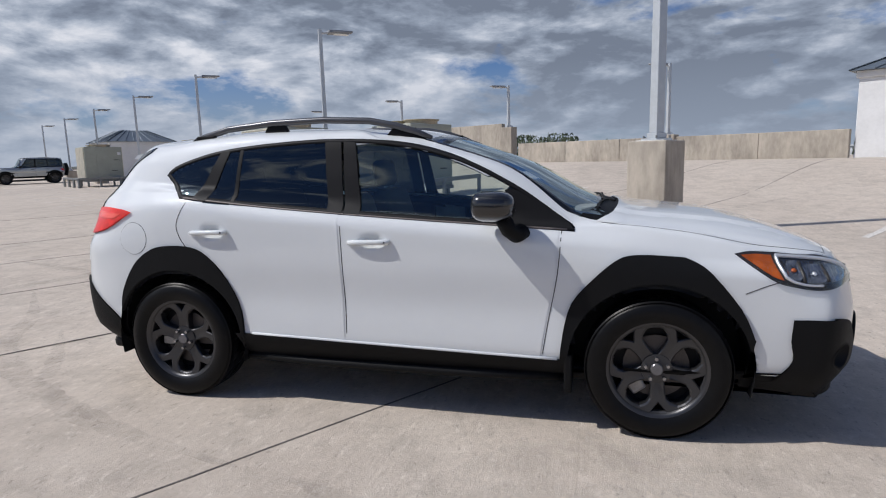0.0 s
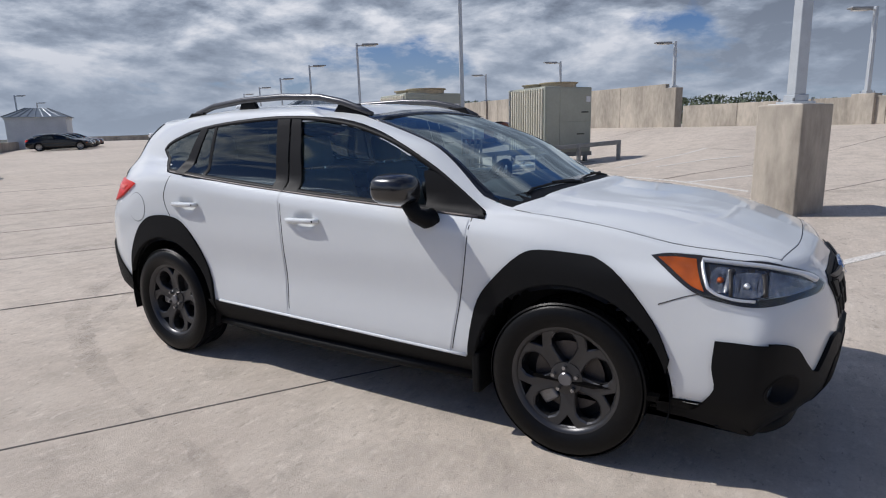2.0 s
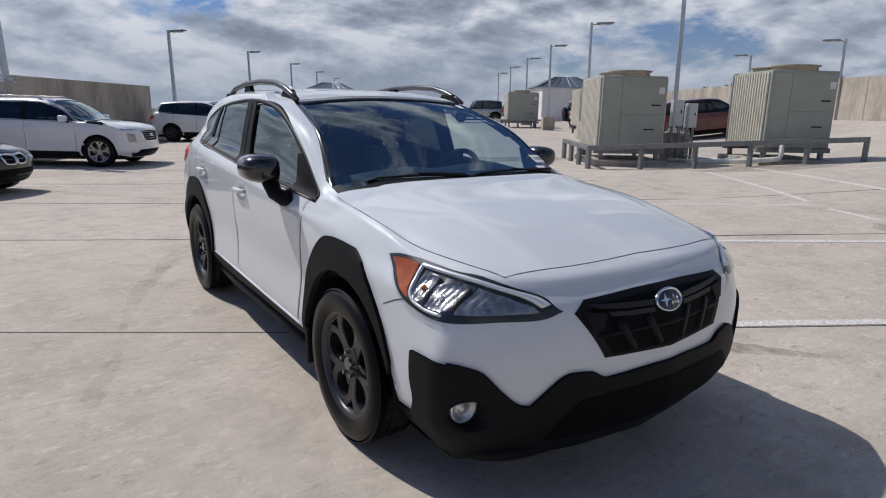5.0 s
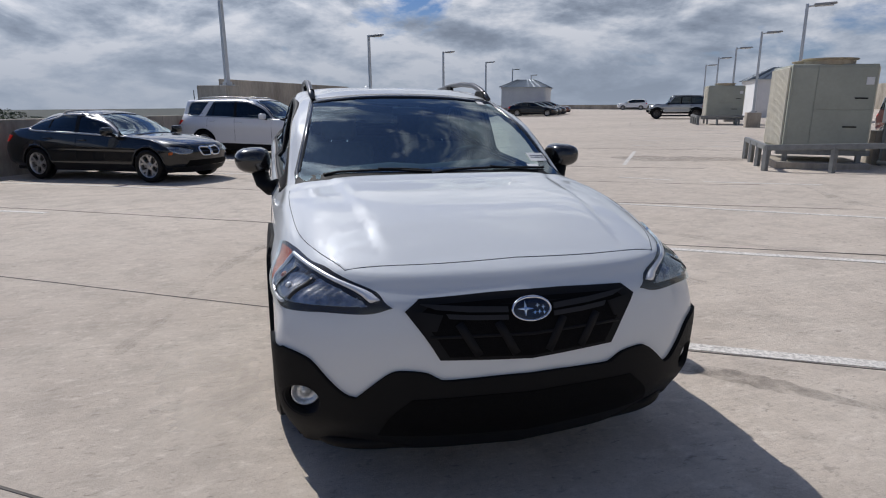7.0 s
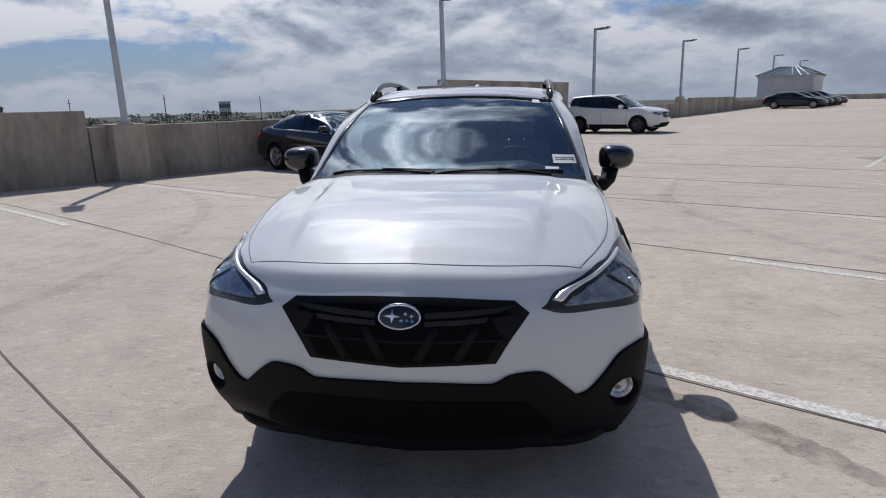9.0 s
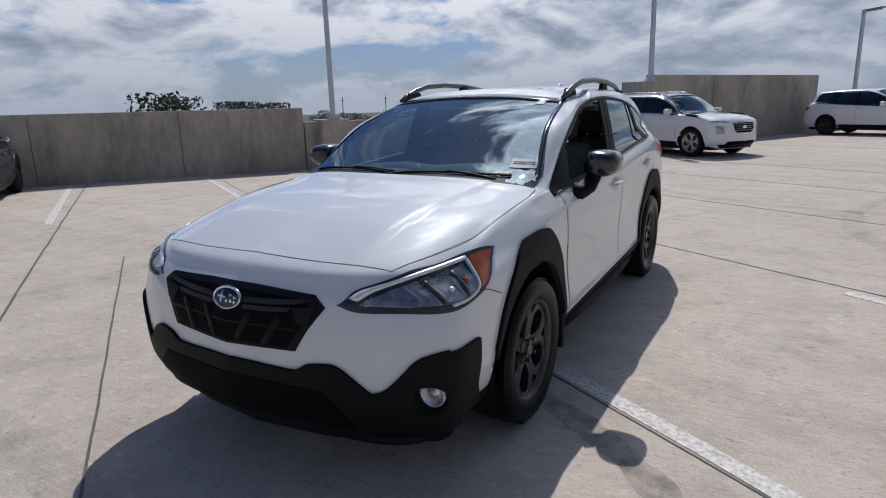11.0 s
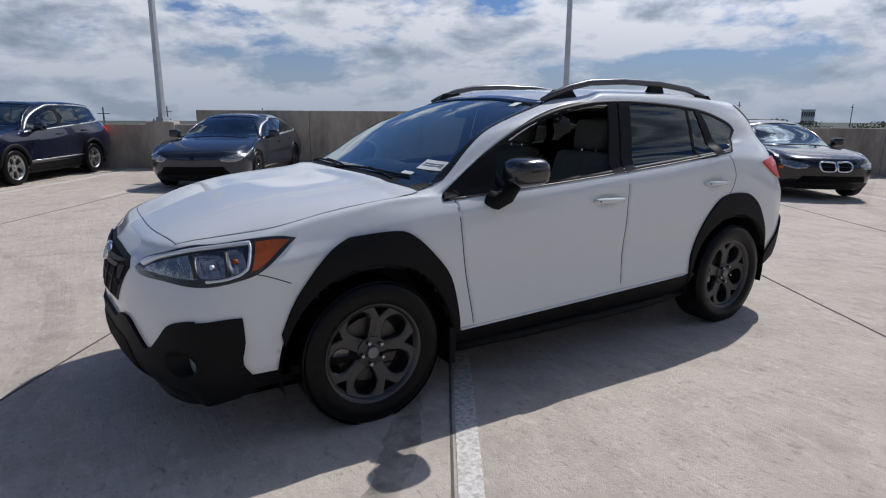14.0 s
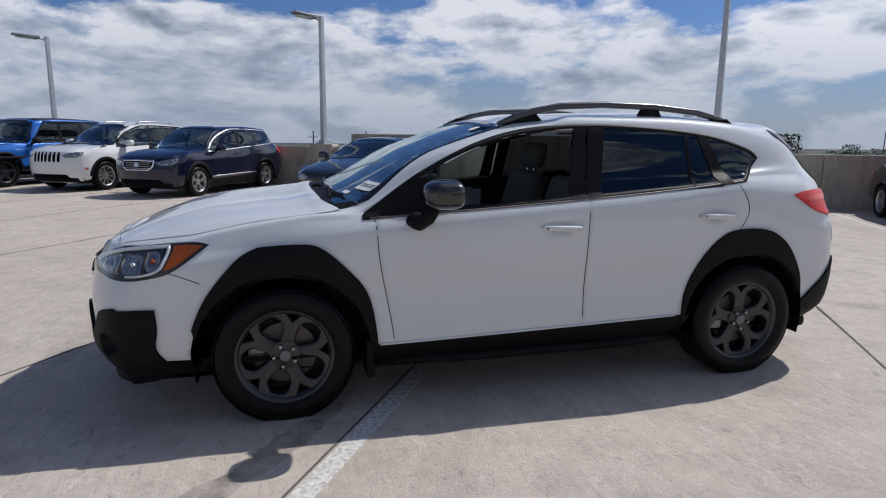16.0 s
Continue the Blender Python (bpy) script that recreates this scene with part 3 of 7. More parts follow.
# far wall posts
for b, top in ((-17.4, 3.0), (-9.0, 2.25), (-25.8, 3.2), (-34.2, 3.2)):
    tagged(part("pilaster", fixed(pilaster(b, S_FAR - 0.02, 0.75, 0.45, top)), M_WALL), "concrete pier of the parapet under a lamp post", "parapet", kind="structure")
    lamp_pole(b, S_FAR, top, 5.05 - top, AZ + 180)

# the concrete pedestal of the nearest post, seen beyond the bonnet
PED = Vector((1.93, 6.59))
bm = bmesh.new()
zp = deck_z(PED.x, PED.y)
box(bm, (-0.33, -0.33, -0.2), (0.33, 0.33, 1.62 - zp), 0.018, Matrix.Rotation(radians(AZ), 4, "Z"))
ped = root("pedestal", Matrix.Translation((*PED, zp)), "square stained concrete pedestal under a lamp post", "pedestal")
part("block", fixed(bm), M_WALL, ped)
bm = bmesh.new()
box(bm, (-0.24, -0.24, 1.615 - zp), (0.24, 0.24, 1.632 - zp), 0.005, Matrix.Rotation(radians(AZ), 4, "Z"))
part("grout_bed", fixed(bm), M_PIPE, ped, "pale grout bed under the base plate")
q = PED - O2
lamp_pole(q.dot(B2), q.dot(A2), 1.632, 6.2, 149, width=0.17)
# the row of posts down the middle of the deck
for k, (b, sp) in enumerate(((-13.4, 8.2), (-24.3, 8.7), (-33.7, 8.9), (-42.9, 9.1), (-52.0, 9.2), (-61.2, 9.3))):
    x, y = at(b, sp)
    z = deck_z(x, y)
    bm = bmesh.new()
    box(bm, (-0.36, -0.36, -0.1), (0.36, 0.36, 0.8), 0.015, Matrix.Rotation(radians(AZ), 4, "Z"))
    tagged(part("pedestal", fixed(bm), M_WALL), "low square concrete pedestal under a lamp post", "pedestal").location = (x, y, z)
    lamp_pole(b, sp, z + 0.8, (5.34 - 0.02 * k) - z - 0.8, AZ, width=0.13)


def ac_unit(b, s, turn, w=2.25, d=2.0, zc=1.62, fans=2, base=0.42, label="large beige rooftop air-conditioning unit with two fans on a stand"):
    """A packaged cooling unit: panelled front, louvred coil side, two fan rings on top, a steel stand. x along its front, y depth."""
    r = root("air_conditioner", stand(b, s, turn, False), label, "air conditioner", "rooftop cooling units")
    bm = bmesh.new()
    box(bm, (-w / 2, -d / 2, base), (w / 2, d / 2, base + zc), 0.025)
    part("casing", fixed(bm), M_ACB, r)
    bm = bmesh.new()
    box(bm, (-w / 2 + 0.06, -d / 2 - 0.012, base + 0.08), (-0.2 * w, -d / 2 + 0.01, base + zc - 0.06), 0.006)
    part("panel", fixed(bm), M_ACB, r)
    bm = bmesh.new()
    box(bm, (-0.19 * w, -d / 2 - 0.012, base + zc * 0.48), (w / 2 - 0.05, -d / 2 + 0.01, base + zc - 0.06), 0.006)
    part("panel", fixed(bm), M_ACB, r)
    bm = bmesh.new()
    box(bm, (-0.19 * w, -d / 2 - 0.012, base + 0.08), (w / 2 - 0.05, -d / 2 + 0.01, base + zc * 0.48 - 0.012), 0.006)
    p = part("panel", fixed(bm), M_ACB, r)
    for x0, x1, z, t in ((0.18 * w, 0.34 * w, 0.50, 0.03), (0.37 * w, 0.46 * w, 1.42, 0.16), (0.27 * w, 0.42 * w, 1.12, 0.03)):
        bm = bmesh.new()
        box(bm, (x0, -d / 2 - 0.03, base + z), (x1, -d / 2 - 0.01, base + z + t), 0.004)
        part("handle", fixed(bm), M_DARK if t < 0.05 else M_WHITEB, p)
    # louvred coil on both ends
    for sx in (-1, 1):
        bm = bmesh.new()
        box(bm, (sx * (w / 2 + 0.004) - 0.004, -d / 2 + 0.1, base + 0.1), (sx * (w / 2 + 0.004) + 0.004, d / 2 - 0.1, base + zc - 0.1))
        part("coil", fixed(bm), M_ACD, r)
        for k in range(15):
            y = -d / 2 + 0.12 + k * (d - 0.24) / 14
            bm = bmesh.new()
            box(bm, (sx * w / 2 + (0.0 if sx > 0 else -0.05), y - 0.030, base + 0.06), (sx * w / 2 + (0.05 if sx > 0 else 0.0), y + 0.030, base + zc - 0.05), 0.012, seg=1)
            part("slat", fixed(bm), M_ACS, r)
    for k in range(fans):
        cy = (k - (fans - 1) / 2) * d * 0.48
        bm = bmesh.new()
        lathe(bm, [(0.50, base + zc - 0.01), (0.50, base + zc + 0.09), (0.56, base + zc + 0.115), (0.56, base + zc + 0.135), (0.47, base + zc + 0.135), (0.46, base + zc - 0.01)], 32, "Z")
        bmesh.ops.translate(bm, vec=(0, cy, 0), verts=bm.verts)
        f = part("fan_ring", fixed(bm), M_ACF, r, smooth=False)
        bm = bmesh.new()
        lathe(bm, [(0.46, base + zc + 0.05), (0.001, base + zc + 0.05)], 24, "Z")
        for q in range(6):
            a = q * math.pi / 3
            tube(bm, [(0, 0, base + zc + 0.13), (0.46 * math.cos(a), 0.46 * math.sin(a), base + zc + 0.14)], 0.008, 5)
        for rr in (0.15, 0.25, 0.35, 0.43):
            tube(bm, [(rr * math.cos(a), rr * math.sin(a), base + zc + 0.137) for a in [j * math.pi / 12 for j in range(24)]], 0.006, 4, closed=True)
        bmesh.ops.translate(bm, vec=(0, cy, 0), verts=bm.verts)
        part("fan_guard", fixed(bm), M_ACD, f)
    for y in (-d / 2 + 0.12, d / 2 - 0.12):
        bm = bmesh.new()
        box(bm, (-w / 2 - 0.1, y - 0.06, base - 0.12), (w / 2 + 0.1, y + 0.06, base), 0.008)
        part("stand_rail", fixed(bm), M_STEEL, r)
    for sx in (-1, 1):
        for sy in (-1, 1):
            bm = bmesh.new()
            box(bm, (sx * (w / 2 - 0.1) - 0.05, sy * (d / 2 - 0.12) - 0.05, 0.0), (sx * (w / 2 - 0.1) + 0.05, sy * (d / 2 - 0.12) + 0.05, base - 0.12), 0.005)
            part("leg", fixed(bm), M_STEEL, r)
    return r


# cooling units: front face (-y) turned to the aisle, b = -10
ac_unit(-12.82, 6.48, 0, w=1.68, d=1.85, zc=1.86, base=0.42)
ac_unit(-11.73, 10.22, 0, w=1.66, d=1.87, zc=1.84, base=0.42)
ac_unit(-38.0, 7.9, 0, w=2.0, d=1.9, zc=1.9)
ac_unit(-29.0, 10.3, 0, w=1.8, d=1.9, zc=1.9)


def rail_fence(b0, s0, b1, s1, n, height=0.55):
    p, q = on(b0, s0), on(b1, s1)
    r = root("fence", Matrix.Translation(p), "low galvanised steel pipe guard rail round cooling units", "fence")
    for k in range(n):
        g = p.lerp(q, k / (n - 1)) - p
        gx = p + g
        z = deck_z(gx.x, gx.y) - p.z
        bm = bmesh.new()
        box(bm, (g.x - 0.05, g.y - 0.05, z - 0.02), (g.x + 0.05, g.y + 0.05, z + height), 0.008)
        part("post", fixed(bm), M_STEEL, r)
    bm = bmesh.new()
    e = q - p
    a = math.atan2(e.y, e.x)
    L = e.length
    m = Matrix.Translation((0, 0, height)) @ Matrix.Rotation(a, 4, "Z") @ Matrix.Rotation(-math.asin(e.z / L), 4, "Y")
    box(bm, (-0.05, -0.045, -0.10), (L + 0.05, 0.045, 0.02), 0.012, m)
    part("rail", fixed(bm), M_STEEL, r)
    return r


rail_fence(-11.2, 5.2, -10.0, 11.4, 6)
rail_fence(-11.25, 5.2, -14.2, 5.3, 4)
rail_fence(-36.4, 6.4, -36.4, 9.6, 4)
rail_fence(-36.4, 6.35, -40, 6.35, 4)
# a concrete housekeeping kerb below the units
for b, s in ((-12.82, 6.48), (-11.73, 10.22)):
    bm = bmesh.new()
    x, y = at(b, s)
    box(bm, (-0.95, -1.05, -0.1), (0.95, 1.05, 0.14), 0.02, Matrix.Rotation(radians(AZ), 4, "Z"))
    tagged(part("equipment_pad", fixed(bm), M_WALL), "low concrete pad under a cooling unit", "pad", kind="structure").location = (x, y, deck_z(x, y))


def pipe_run(pts, r=0.045):
    o = on(*pts[0][:2])
    bm = bmesh.new()
    tube(bm, [on(b, s, z) - o for b, s, z in pts], r, 10)
    p = tagged(part("pipe", fixed(bm), M_PIPE, smooth=True), "white lagged refrigerant pipe lying on the deck", "pipe")
    p.location = o
    return p


pipe_run([(-11.6, 7.9, 0.12), (-11.0, 8.5, 0.12), (-10.6, 9.3, 0.13), (-10.6, 9.7, 0.14), (-10.6, 9.75, 0.2), (-10.6, 9.75, 0.48)], 0.06)
pipe_run([(-12.8, 7.9, 0.09), (-12.0, 8.4, 0.09), (-11.4, 8.9, 0.09), (-11.0, 9.2, 0.09)])
pipe_run([(-13.0, 8.3, 0.22), (-12.4, 8.5, 0.16), (-11.9, 9.0, 0.10), (-11.5, 9.2, 0.2)], 0.03)


def cabinet(b, s, w, d, z, foot):
    r = root("electrical_cabinet", stand(b, s, 0, False), "grey metal electrical cabinet fixed beside a lamp post", "cabinet")
    bm = bmesh.new()
    box(bm, (-w / 2, -d / 2, foot), (w / 2, d / 2, foot + z), 0.015)
    c = part("body", fixed(bm), M_GALV, r)
    bm = bmesh.new()
    box(bm, (-w / 2 + 0.03, -d / 2 - 0.02, foot + 0.04), (w / 2 - 0.03, -d / 2 + 0.004, foot + z - 0.04), 0.006)
    dr = part("door", fixed(bm), M_GALV, r)
    bm = bmesh.new()
    box(bm, (w / 2 - 0.1, -d / 2 - 0.035, foot + z * 0.5), (w / 2 - 0.07, -d / 2 - 0.015, foot + z * 0.62), 0.004)
    part("handle", fixed(bm), M_DARK, dr)
    for sx in (-1, 1):
        bm = bmesh.new()
        box(bm, (sx * w * 0.35 - 0.03, -0.03, 0), (sx * w * 0.35 + 0.03, 0.03, foot), 0.004)
        part("leg", fixed(bm), M_STEEL, r)


cabinet(-12.95, 8.08, 0.30, 0.22, 0.72, 0.98)
cabinet(-12.95, 8.48, 0.28, 0.22, 0.66, 0.95)


def stair_tower(b, s, w, d, z0, z1, rise, label, turn=0.0, windows=1, name="stair_tower"):
    """A white rendered roof-top stair house with a hipped metal roof."""
    x, y = at(b, s)
    r = root(name, Matrix.Translation((x, y, z0)) @ Matrix.Rotation(radians(AZ + turn), 4, "Z"), label, "building")
    H = z1 - z0
    bm = bmesh.new()
    box(bm, (-w / 2, -d / 2, -0.3), (w / 2, d / 2, H), 0.02)
    wl = part("wall", fixed(bm), M_WHITEB, r)
    bm = bmesh.new()
    box(bm, (-w / 2 - 0.08, -d / 2 - 0.08, H - 0.22), (w / 2 + 0.08, d / 2 + 0.08, H), 0.02)
    part("cornice", fixed(bm), M_WHITEB, r)
    bm = bmesh.new()
    e = 0.25
    k = min(w, d) * 0.32
    lo = [bm.verts.new(v) for v in ((-w / 2 - e, -d / 2 - e, H), (w / 2 + e, -d / 2 - e, H), (w / 2 + e, d / 2 + e, H), (-w / 2 - e, d / 2 + e, H))]
    hi = [bm.verts.new(v) for v in ((-w / 2 + k, -d / 2 + k, H + rise), (w / 2 - k, -d / 2 + k, H + rise), (w / 2 - k, d / 2 - k, H + rise), (-w / 2 + k, d / 2 - k, H + rise))]
    for i in range(4):
        bm.faces.new((lo[i], lo[(i + 1) % 4], hi[(i + 1) % 4], hi[i]))
    bm.faces.new(hi)
    bm.faces.new(lo[::-1])
    rf = part("roof", fixed(bm), M_ROOF, r)
    n = 9
    for i in range(n):
        u = -1 + 2 * i / (n - 1)
        for fx, fy in ((1, 0), (-1, 0), (0, 1), (0, -1)):
            if fx:
                p0, p1 = (fx * (w / 2 + e), u * (d / 2 + e), H + 0.02), (fx * (w / 2 - k), u * (d / 2 - k), H + rise + 0.02)
            else:
                p0, p1 = (u * (w / 2 + e), fy * (d / 2 + e), H + 0.02), (u * (w / 2 - k), fy * (d / 2 - k), H + rise + 0.02)
            bm = bmesh.new()
            tube(bm, [p0, p1], 0.03, 5)
            part("seam", fixed(bm), M_ROOF, rf)
    return r, H


# white stair house at the end of the far wall, and another far along the near edge
tw, H = stair_tower(0.0, S_FAR + 2.2, 4.2, 5.2, 1.1, 4.0, 0.75, "white rendered stair house with a hipped metal roof on the deck")
for z, hgt, wd, y, m_, nm in ((0.0, 2.1, 1.0, -0.9, M_DARK, "door"), (0.0, 2.6, 0.12, -2.4, M_WHITEB, "downpipe")):
    bm = bmesh.new()
    box(bm, (-2.16, y - wd / 2, z), (-2.09, y + wd / 2, z + hgt), 0.01)
    part(nm, fixed(bm), m_, tw)
for y in (-2.0,):
    bm = bmesh.new()
    lathe(bm, [(0.001, -2.26), (0.13, -2.26), (0.17, -2.16), (0.17, -2.1)], 20, "Z")
    bmesh.ops.rotate(bm, verts=bm.verts, cent=(0, 0, 0), matrix=Matrix.Rotation(radians(90), 3, "Y"))
    bmesh.ops.translate(bm, vec=(0, y, 2.25), verts=bm.verts)
    part("alarm_bell", fixed(bm), M_GALV, tw)
stair_tower(-70.0, -9.4, 5.0, 6.0, 0.0, 3.3, 0.9, "white stair house with a hipped standing-seam roof far along the deck")
stair_tower(-54.8, 14.6, 5.0, 6.0, 0.6, 3.5, 1.0, "white stair house with a dark hipped metal roof across the deck")


def far_block(x, y, w, d, h, z, turn, label, material, n=4, floors=3):
    r = root("far_building", Matrix.Translation((x, y, z)) @ Matrix.Rotation(radians(turn), 4, "Z"), label, "building")
    bm = bmesh.new()
    box(bm, (-w / 2, -d / 2, 0), (w / 2, d / 2, h), 0.05)
    part("wall", fixed(bm), material, r)
    bm = bmesh.new()
    box(bm, (-w / 2 - 0.3, -d / 2 - 0.3, h), (w / 2 + 0.3, d / 2 + 0.3, h + 0.5), 0.05)
    part("roof", fixed(bm), M_WHITEB, r)
    for i in range(n):
        for j in range(floors):
            cx, cz = -w / 2 + (i + 0.5) * w / n, h * (j + 0.55) / floors
            for sy in (-1, 1):
                bm = bmesh.new()
                box(bm, (cx - w / n * 0.3, sy * d / 2 - 0.1, cz - h / floors * 0.25), (cx + w / n * 0.3, sy * d / 2 + 0.1, cz + h / floors * 0.25))
                part("window", fixed(bm), M_DARK, r)
    return r


# the land around, far below and out to the horizon
bm = bmesh.new()
bmesh.ops.create_grid(bm, x_segments=24, y_segments=24, size=4200)
land = part("ground", bm, M_GRASS)
land.matrix_basis = Matrix.Translation((0, 0, -13)) @ PLUMB
tagged(land, "flat green and grey land far below the deck", "ground", kind="structure")
# the storeys of the car park under the deck
bm = bmesh.new()
box(bm, (-11.0, -27.2, -14.0), (26.5, 104.2, -0.75), 0, Matrix.Translation((*O2, 0)) @ Matrix.Rotation(radians(AZ), 4, "Z"))
tagged(part("garage_body", fixed(bm), M_WALL), "concrete storeys of the car park below the deck", "building", kind="structure")


def polar(az, dist):
    """A far place: compass degrees from +x, and metres, with the land's height there."""
    x, y = dist * math.cos(radians(az)), dist * math.sin(radians(az))
    return x, y, -13 - (UP.x * x + UP.y * y) / UP.z


def tree_clump(x, y, z, h, w, n, seed, spiky=False):
    rnd = random.Random(seed)
    r = root("tree", Matrix.Translation((x, y, z)), "dark green feathery tree beyond the parapet", "tree", "trees round the car park")
    bm = bmesh.new()
    tube(bm, [(0, 0, -0.3), (0.1, 0.05, h * 0.4), (0, 0, h * 0.85)], [h * 0.03, h * 0.022, h * 0.008], 7)
    for k in range(6):
        a, z0 = rnd.uniform(0, 6.3), h * rnd.uniform(0.3, 0.7)
        tube(bm, [(0, 0, z0), (math.cos(a) * w * 0.25, math.sin(a) * w * 0.25, z0 + h * 0.12), (math.cos(a) * w * 0.42, math.sin(a) * w * 0.42, z0 + h * 0.2)], [h * 0.01, h * 0.006, h * 0.003], 5)
    part("trunk", fixed(bm), M_STEEL, r)
    verts, faces = [], []
    for k in range(n):
        t = rnd.random() ** 0.7
        rad = w * 0.5 * (1 - t * (0.95 if spiky else 0.55)) * rnd.random() ** 0.5
        a = rnd.uniform(0, 6.3)
        c = Vector((rad * math.cos(a), rad * math.sin(a), h * (0.25 + 0.75 * t)))
        s = rnd.uniform(0.012, 0.03) * h if spiky else rnd.uniform(0.010, 0.024) * h
        d1, d2 = Vector([rnd.gauss(0, 1) for _ in range(3)]).normalized() * s, Vector([rnd.gauss(0, 1) for _ in range(3)]).normalized() * s * 0.6
        if spiky:
            d1 = (d1 + Vector((0, 0, 2.2 * s))) * 1.1
        i = len(verts)
        verts += [c - d1, c + d2, c + d1, c - d2]
        faces.append((i, i + 1, i + 2, i + 3))
    me = bpy.data.meshes.new("crown")
    me.from_pydata(verts, [], faces)
    me.materials.append(M_LEAF)
    cr = new("crown", me)
    cr.parent = r
    return r


# tree tops that show over the parapets: compass degrees, metres away, top above eye level in degrees, width
def trees_at(az0, az1, n, dist, top0, top1, seed, spiky=False):
    rnd = random.Random(seed)
    for k in range(n):
        az = az0 + (az1 - az0) * (k + rnd.uniform(-0.3, 0.3)) / max(1, n - 1)
        d = dist * rnd.uniform(0.9, 1.15)
        x, y, z = polar(az, d)
        h = d * math.tan(radians(rnd.uniform(top0, top1))) + 1.4 - z - (UP.x * x + UP.y * y) * 0
        tree_clump(x, y, z, h, rnd.uniform(0.16, 0.3) * h if spiky else rnd.uniform(0.5, 0.8) * h, 260 if spiky else 900, seed * 31 + k, spiky)


trees_at(82, 88, 6, 120, 1.0, 1.9, 3)
trees_at(92.5, 100, 9, 110, 1.7, 2.5, 4)
trees_at(117.5, 120.5, 3, 100, 1.9, 2.7, 14)
trees_at(60, 80, 14, 150, 0.6, 1.6, 5, True)
trees_at(225, 230, 7, 110, 0.0, 0.5, 6)
trees_at(234, 236.2, 4, 80, 0.6, 1.5, 16)
trees_at(196, 222, 26, 160, -1.3, -0.5, 7)
trees_at(262, 300, 20, 150, -1.6, -1.0, 8)
for az, d, w, hh, top, seed in ((207, 420, 7, 8, 0.2, 1), (73, 260, 60, 14, 0.2, 3), (66, 240, 46, 12, 0.55, 4)):
    x, y, z = polar(az, d)
    h = d * math.tan(radians(top)) + 1.4 - z
    far_block(x, y, w, hh, h, z, az + 90, "pale flat-roofed building far beyond the car park", M_WHITEB, 6, 4)
# utility masts on the skyline
for az, d, top in ((212, 260, 0.9), (215, 280, 0.7), (219, 300, 0.6), (204, 330, 0.7), (184, 260, 1.2), (181, 240, 1.4), (263, 190, 0.2), (268, 160, 0.1), (255, 200, 0.1), (187, 250, 1.0)):
    x, y, z = polar(az, d)
    h = d * math.tan(radians(top)) + 1.4 - z
    bm = bmesh.new()
    tube(bm, [(0, 0, -0.3), (0, 0, h)], [0.3, 0.16], 8)
    box(bm, (-1.2, -0.1, h - 1.6), (1.2, 0.1, h - 1.4))
    mst = tagged(part("utility_pole", fixed(bm), M_STEEL), "thin grey utility pole far beyond the deck", "utility pole", "poles on the skyline")
    mst.location = (x, y, z)

# ---- car building kit: a smooth half shell from a small net of design points, and panels laid on it ----
from mathutils.bvhtree import BVHTree
from mathutils.interpolate import poly_3d_calc


def pchip(t, v, q):
    """Smooth interpolation without overshoot of rows v at stations t, for stations q."""
    t, v, q = np.asarray(t, float), np.asarray(v, float), np.asarray(q, float)
    h = np.diff(t)[:, None]
    d = np.diff(v, axis=0) / h
    m = np.zeros_like(v)
    for k in range(1, len(t) - 1):
        a, b = d[k - 1], d[k]
        w1, w2 = 2 * h[k] + h[k - 1], h[k] + 2 * h[k - 1]
        ok = a * b > 0
        with np.errstate(divide="ignore", invalid="ignore"):
            m[k] = np.where(ok, (w1 + w2) / (w1 / np.where(ok, a, 1) + w2 / np.where(ok, b, 1)), 0)
    m[0], m[-1] = d[0], d[-1]
    i = np.clip(np.searchsorted(t, q, "right") - 1, 0, len(t) - 2)
    u = ((q - t[i]) / (t[i + 1] - t[i]))[:, None]
    hh = h[i]
    return ((1 + 2 * u) * (1 - u) ** 2 * v[i] + u * (1 - u) ** 2 * hh * m[i] + u * u * (3 - 2 * u) * v[i + 1] + u * u * (u - 1) * hh * m[i + 1])


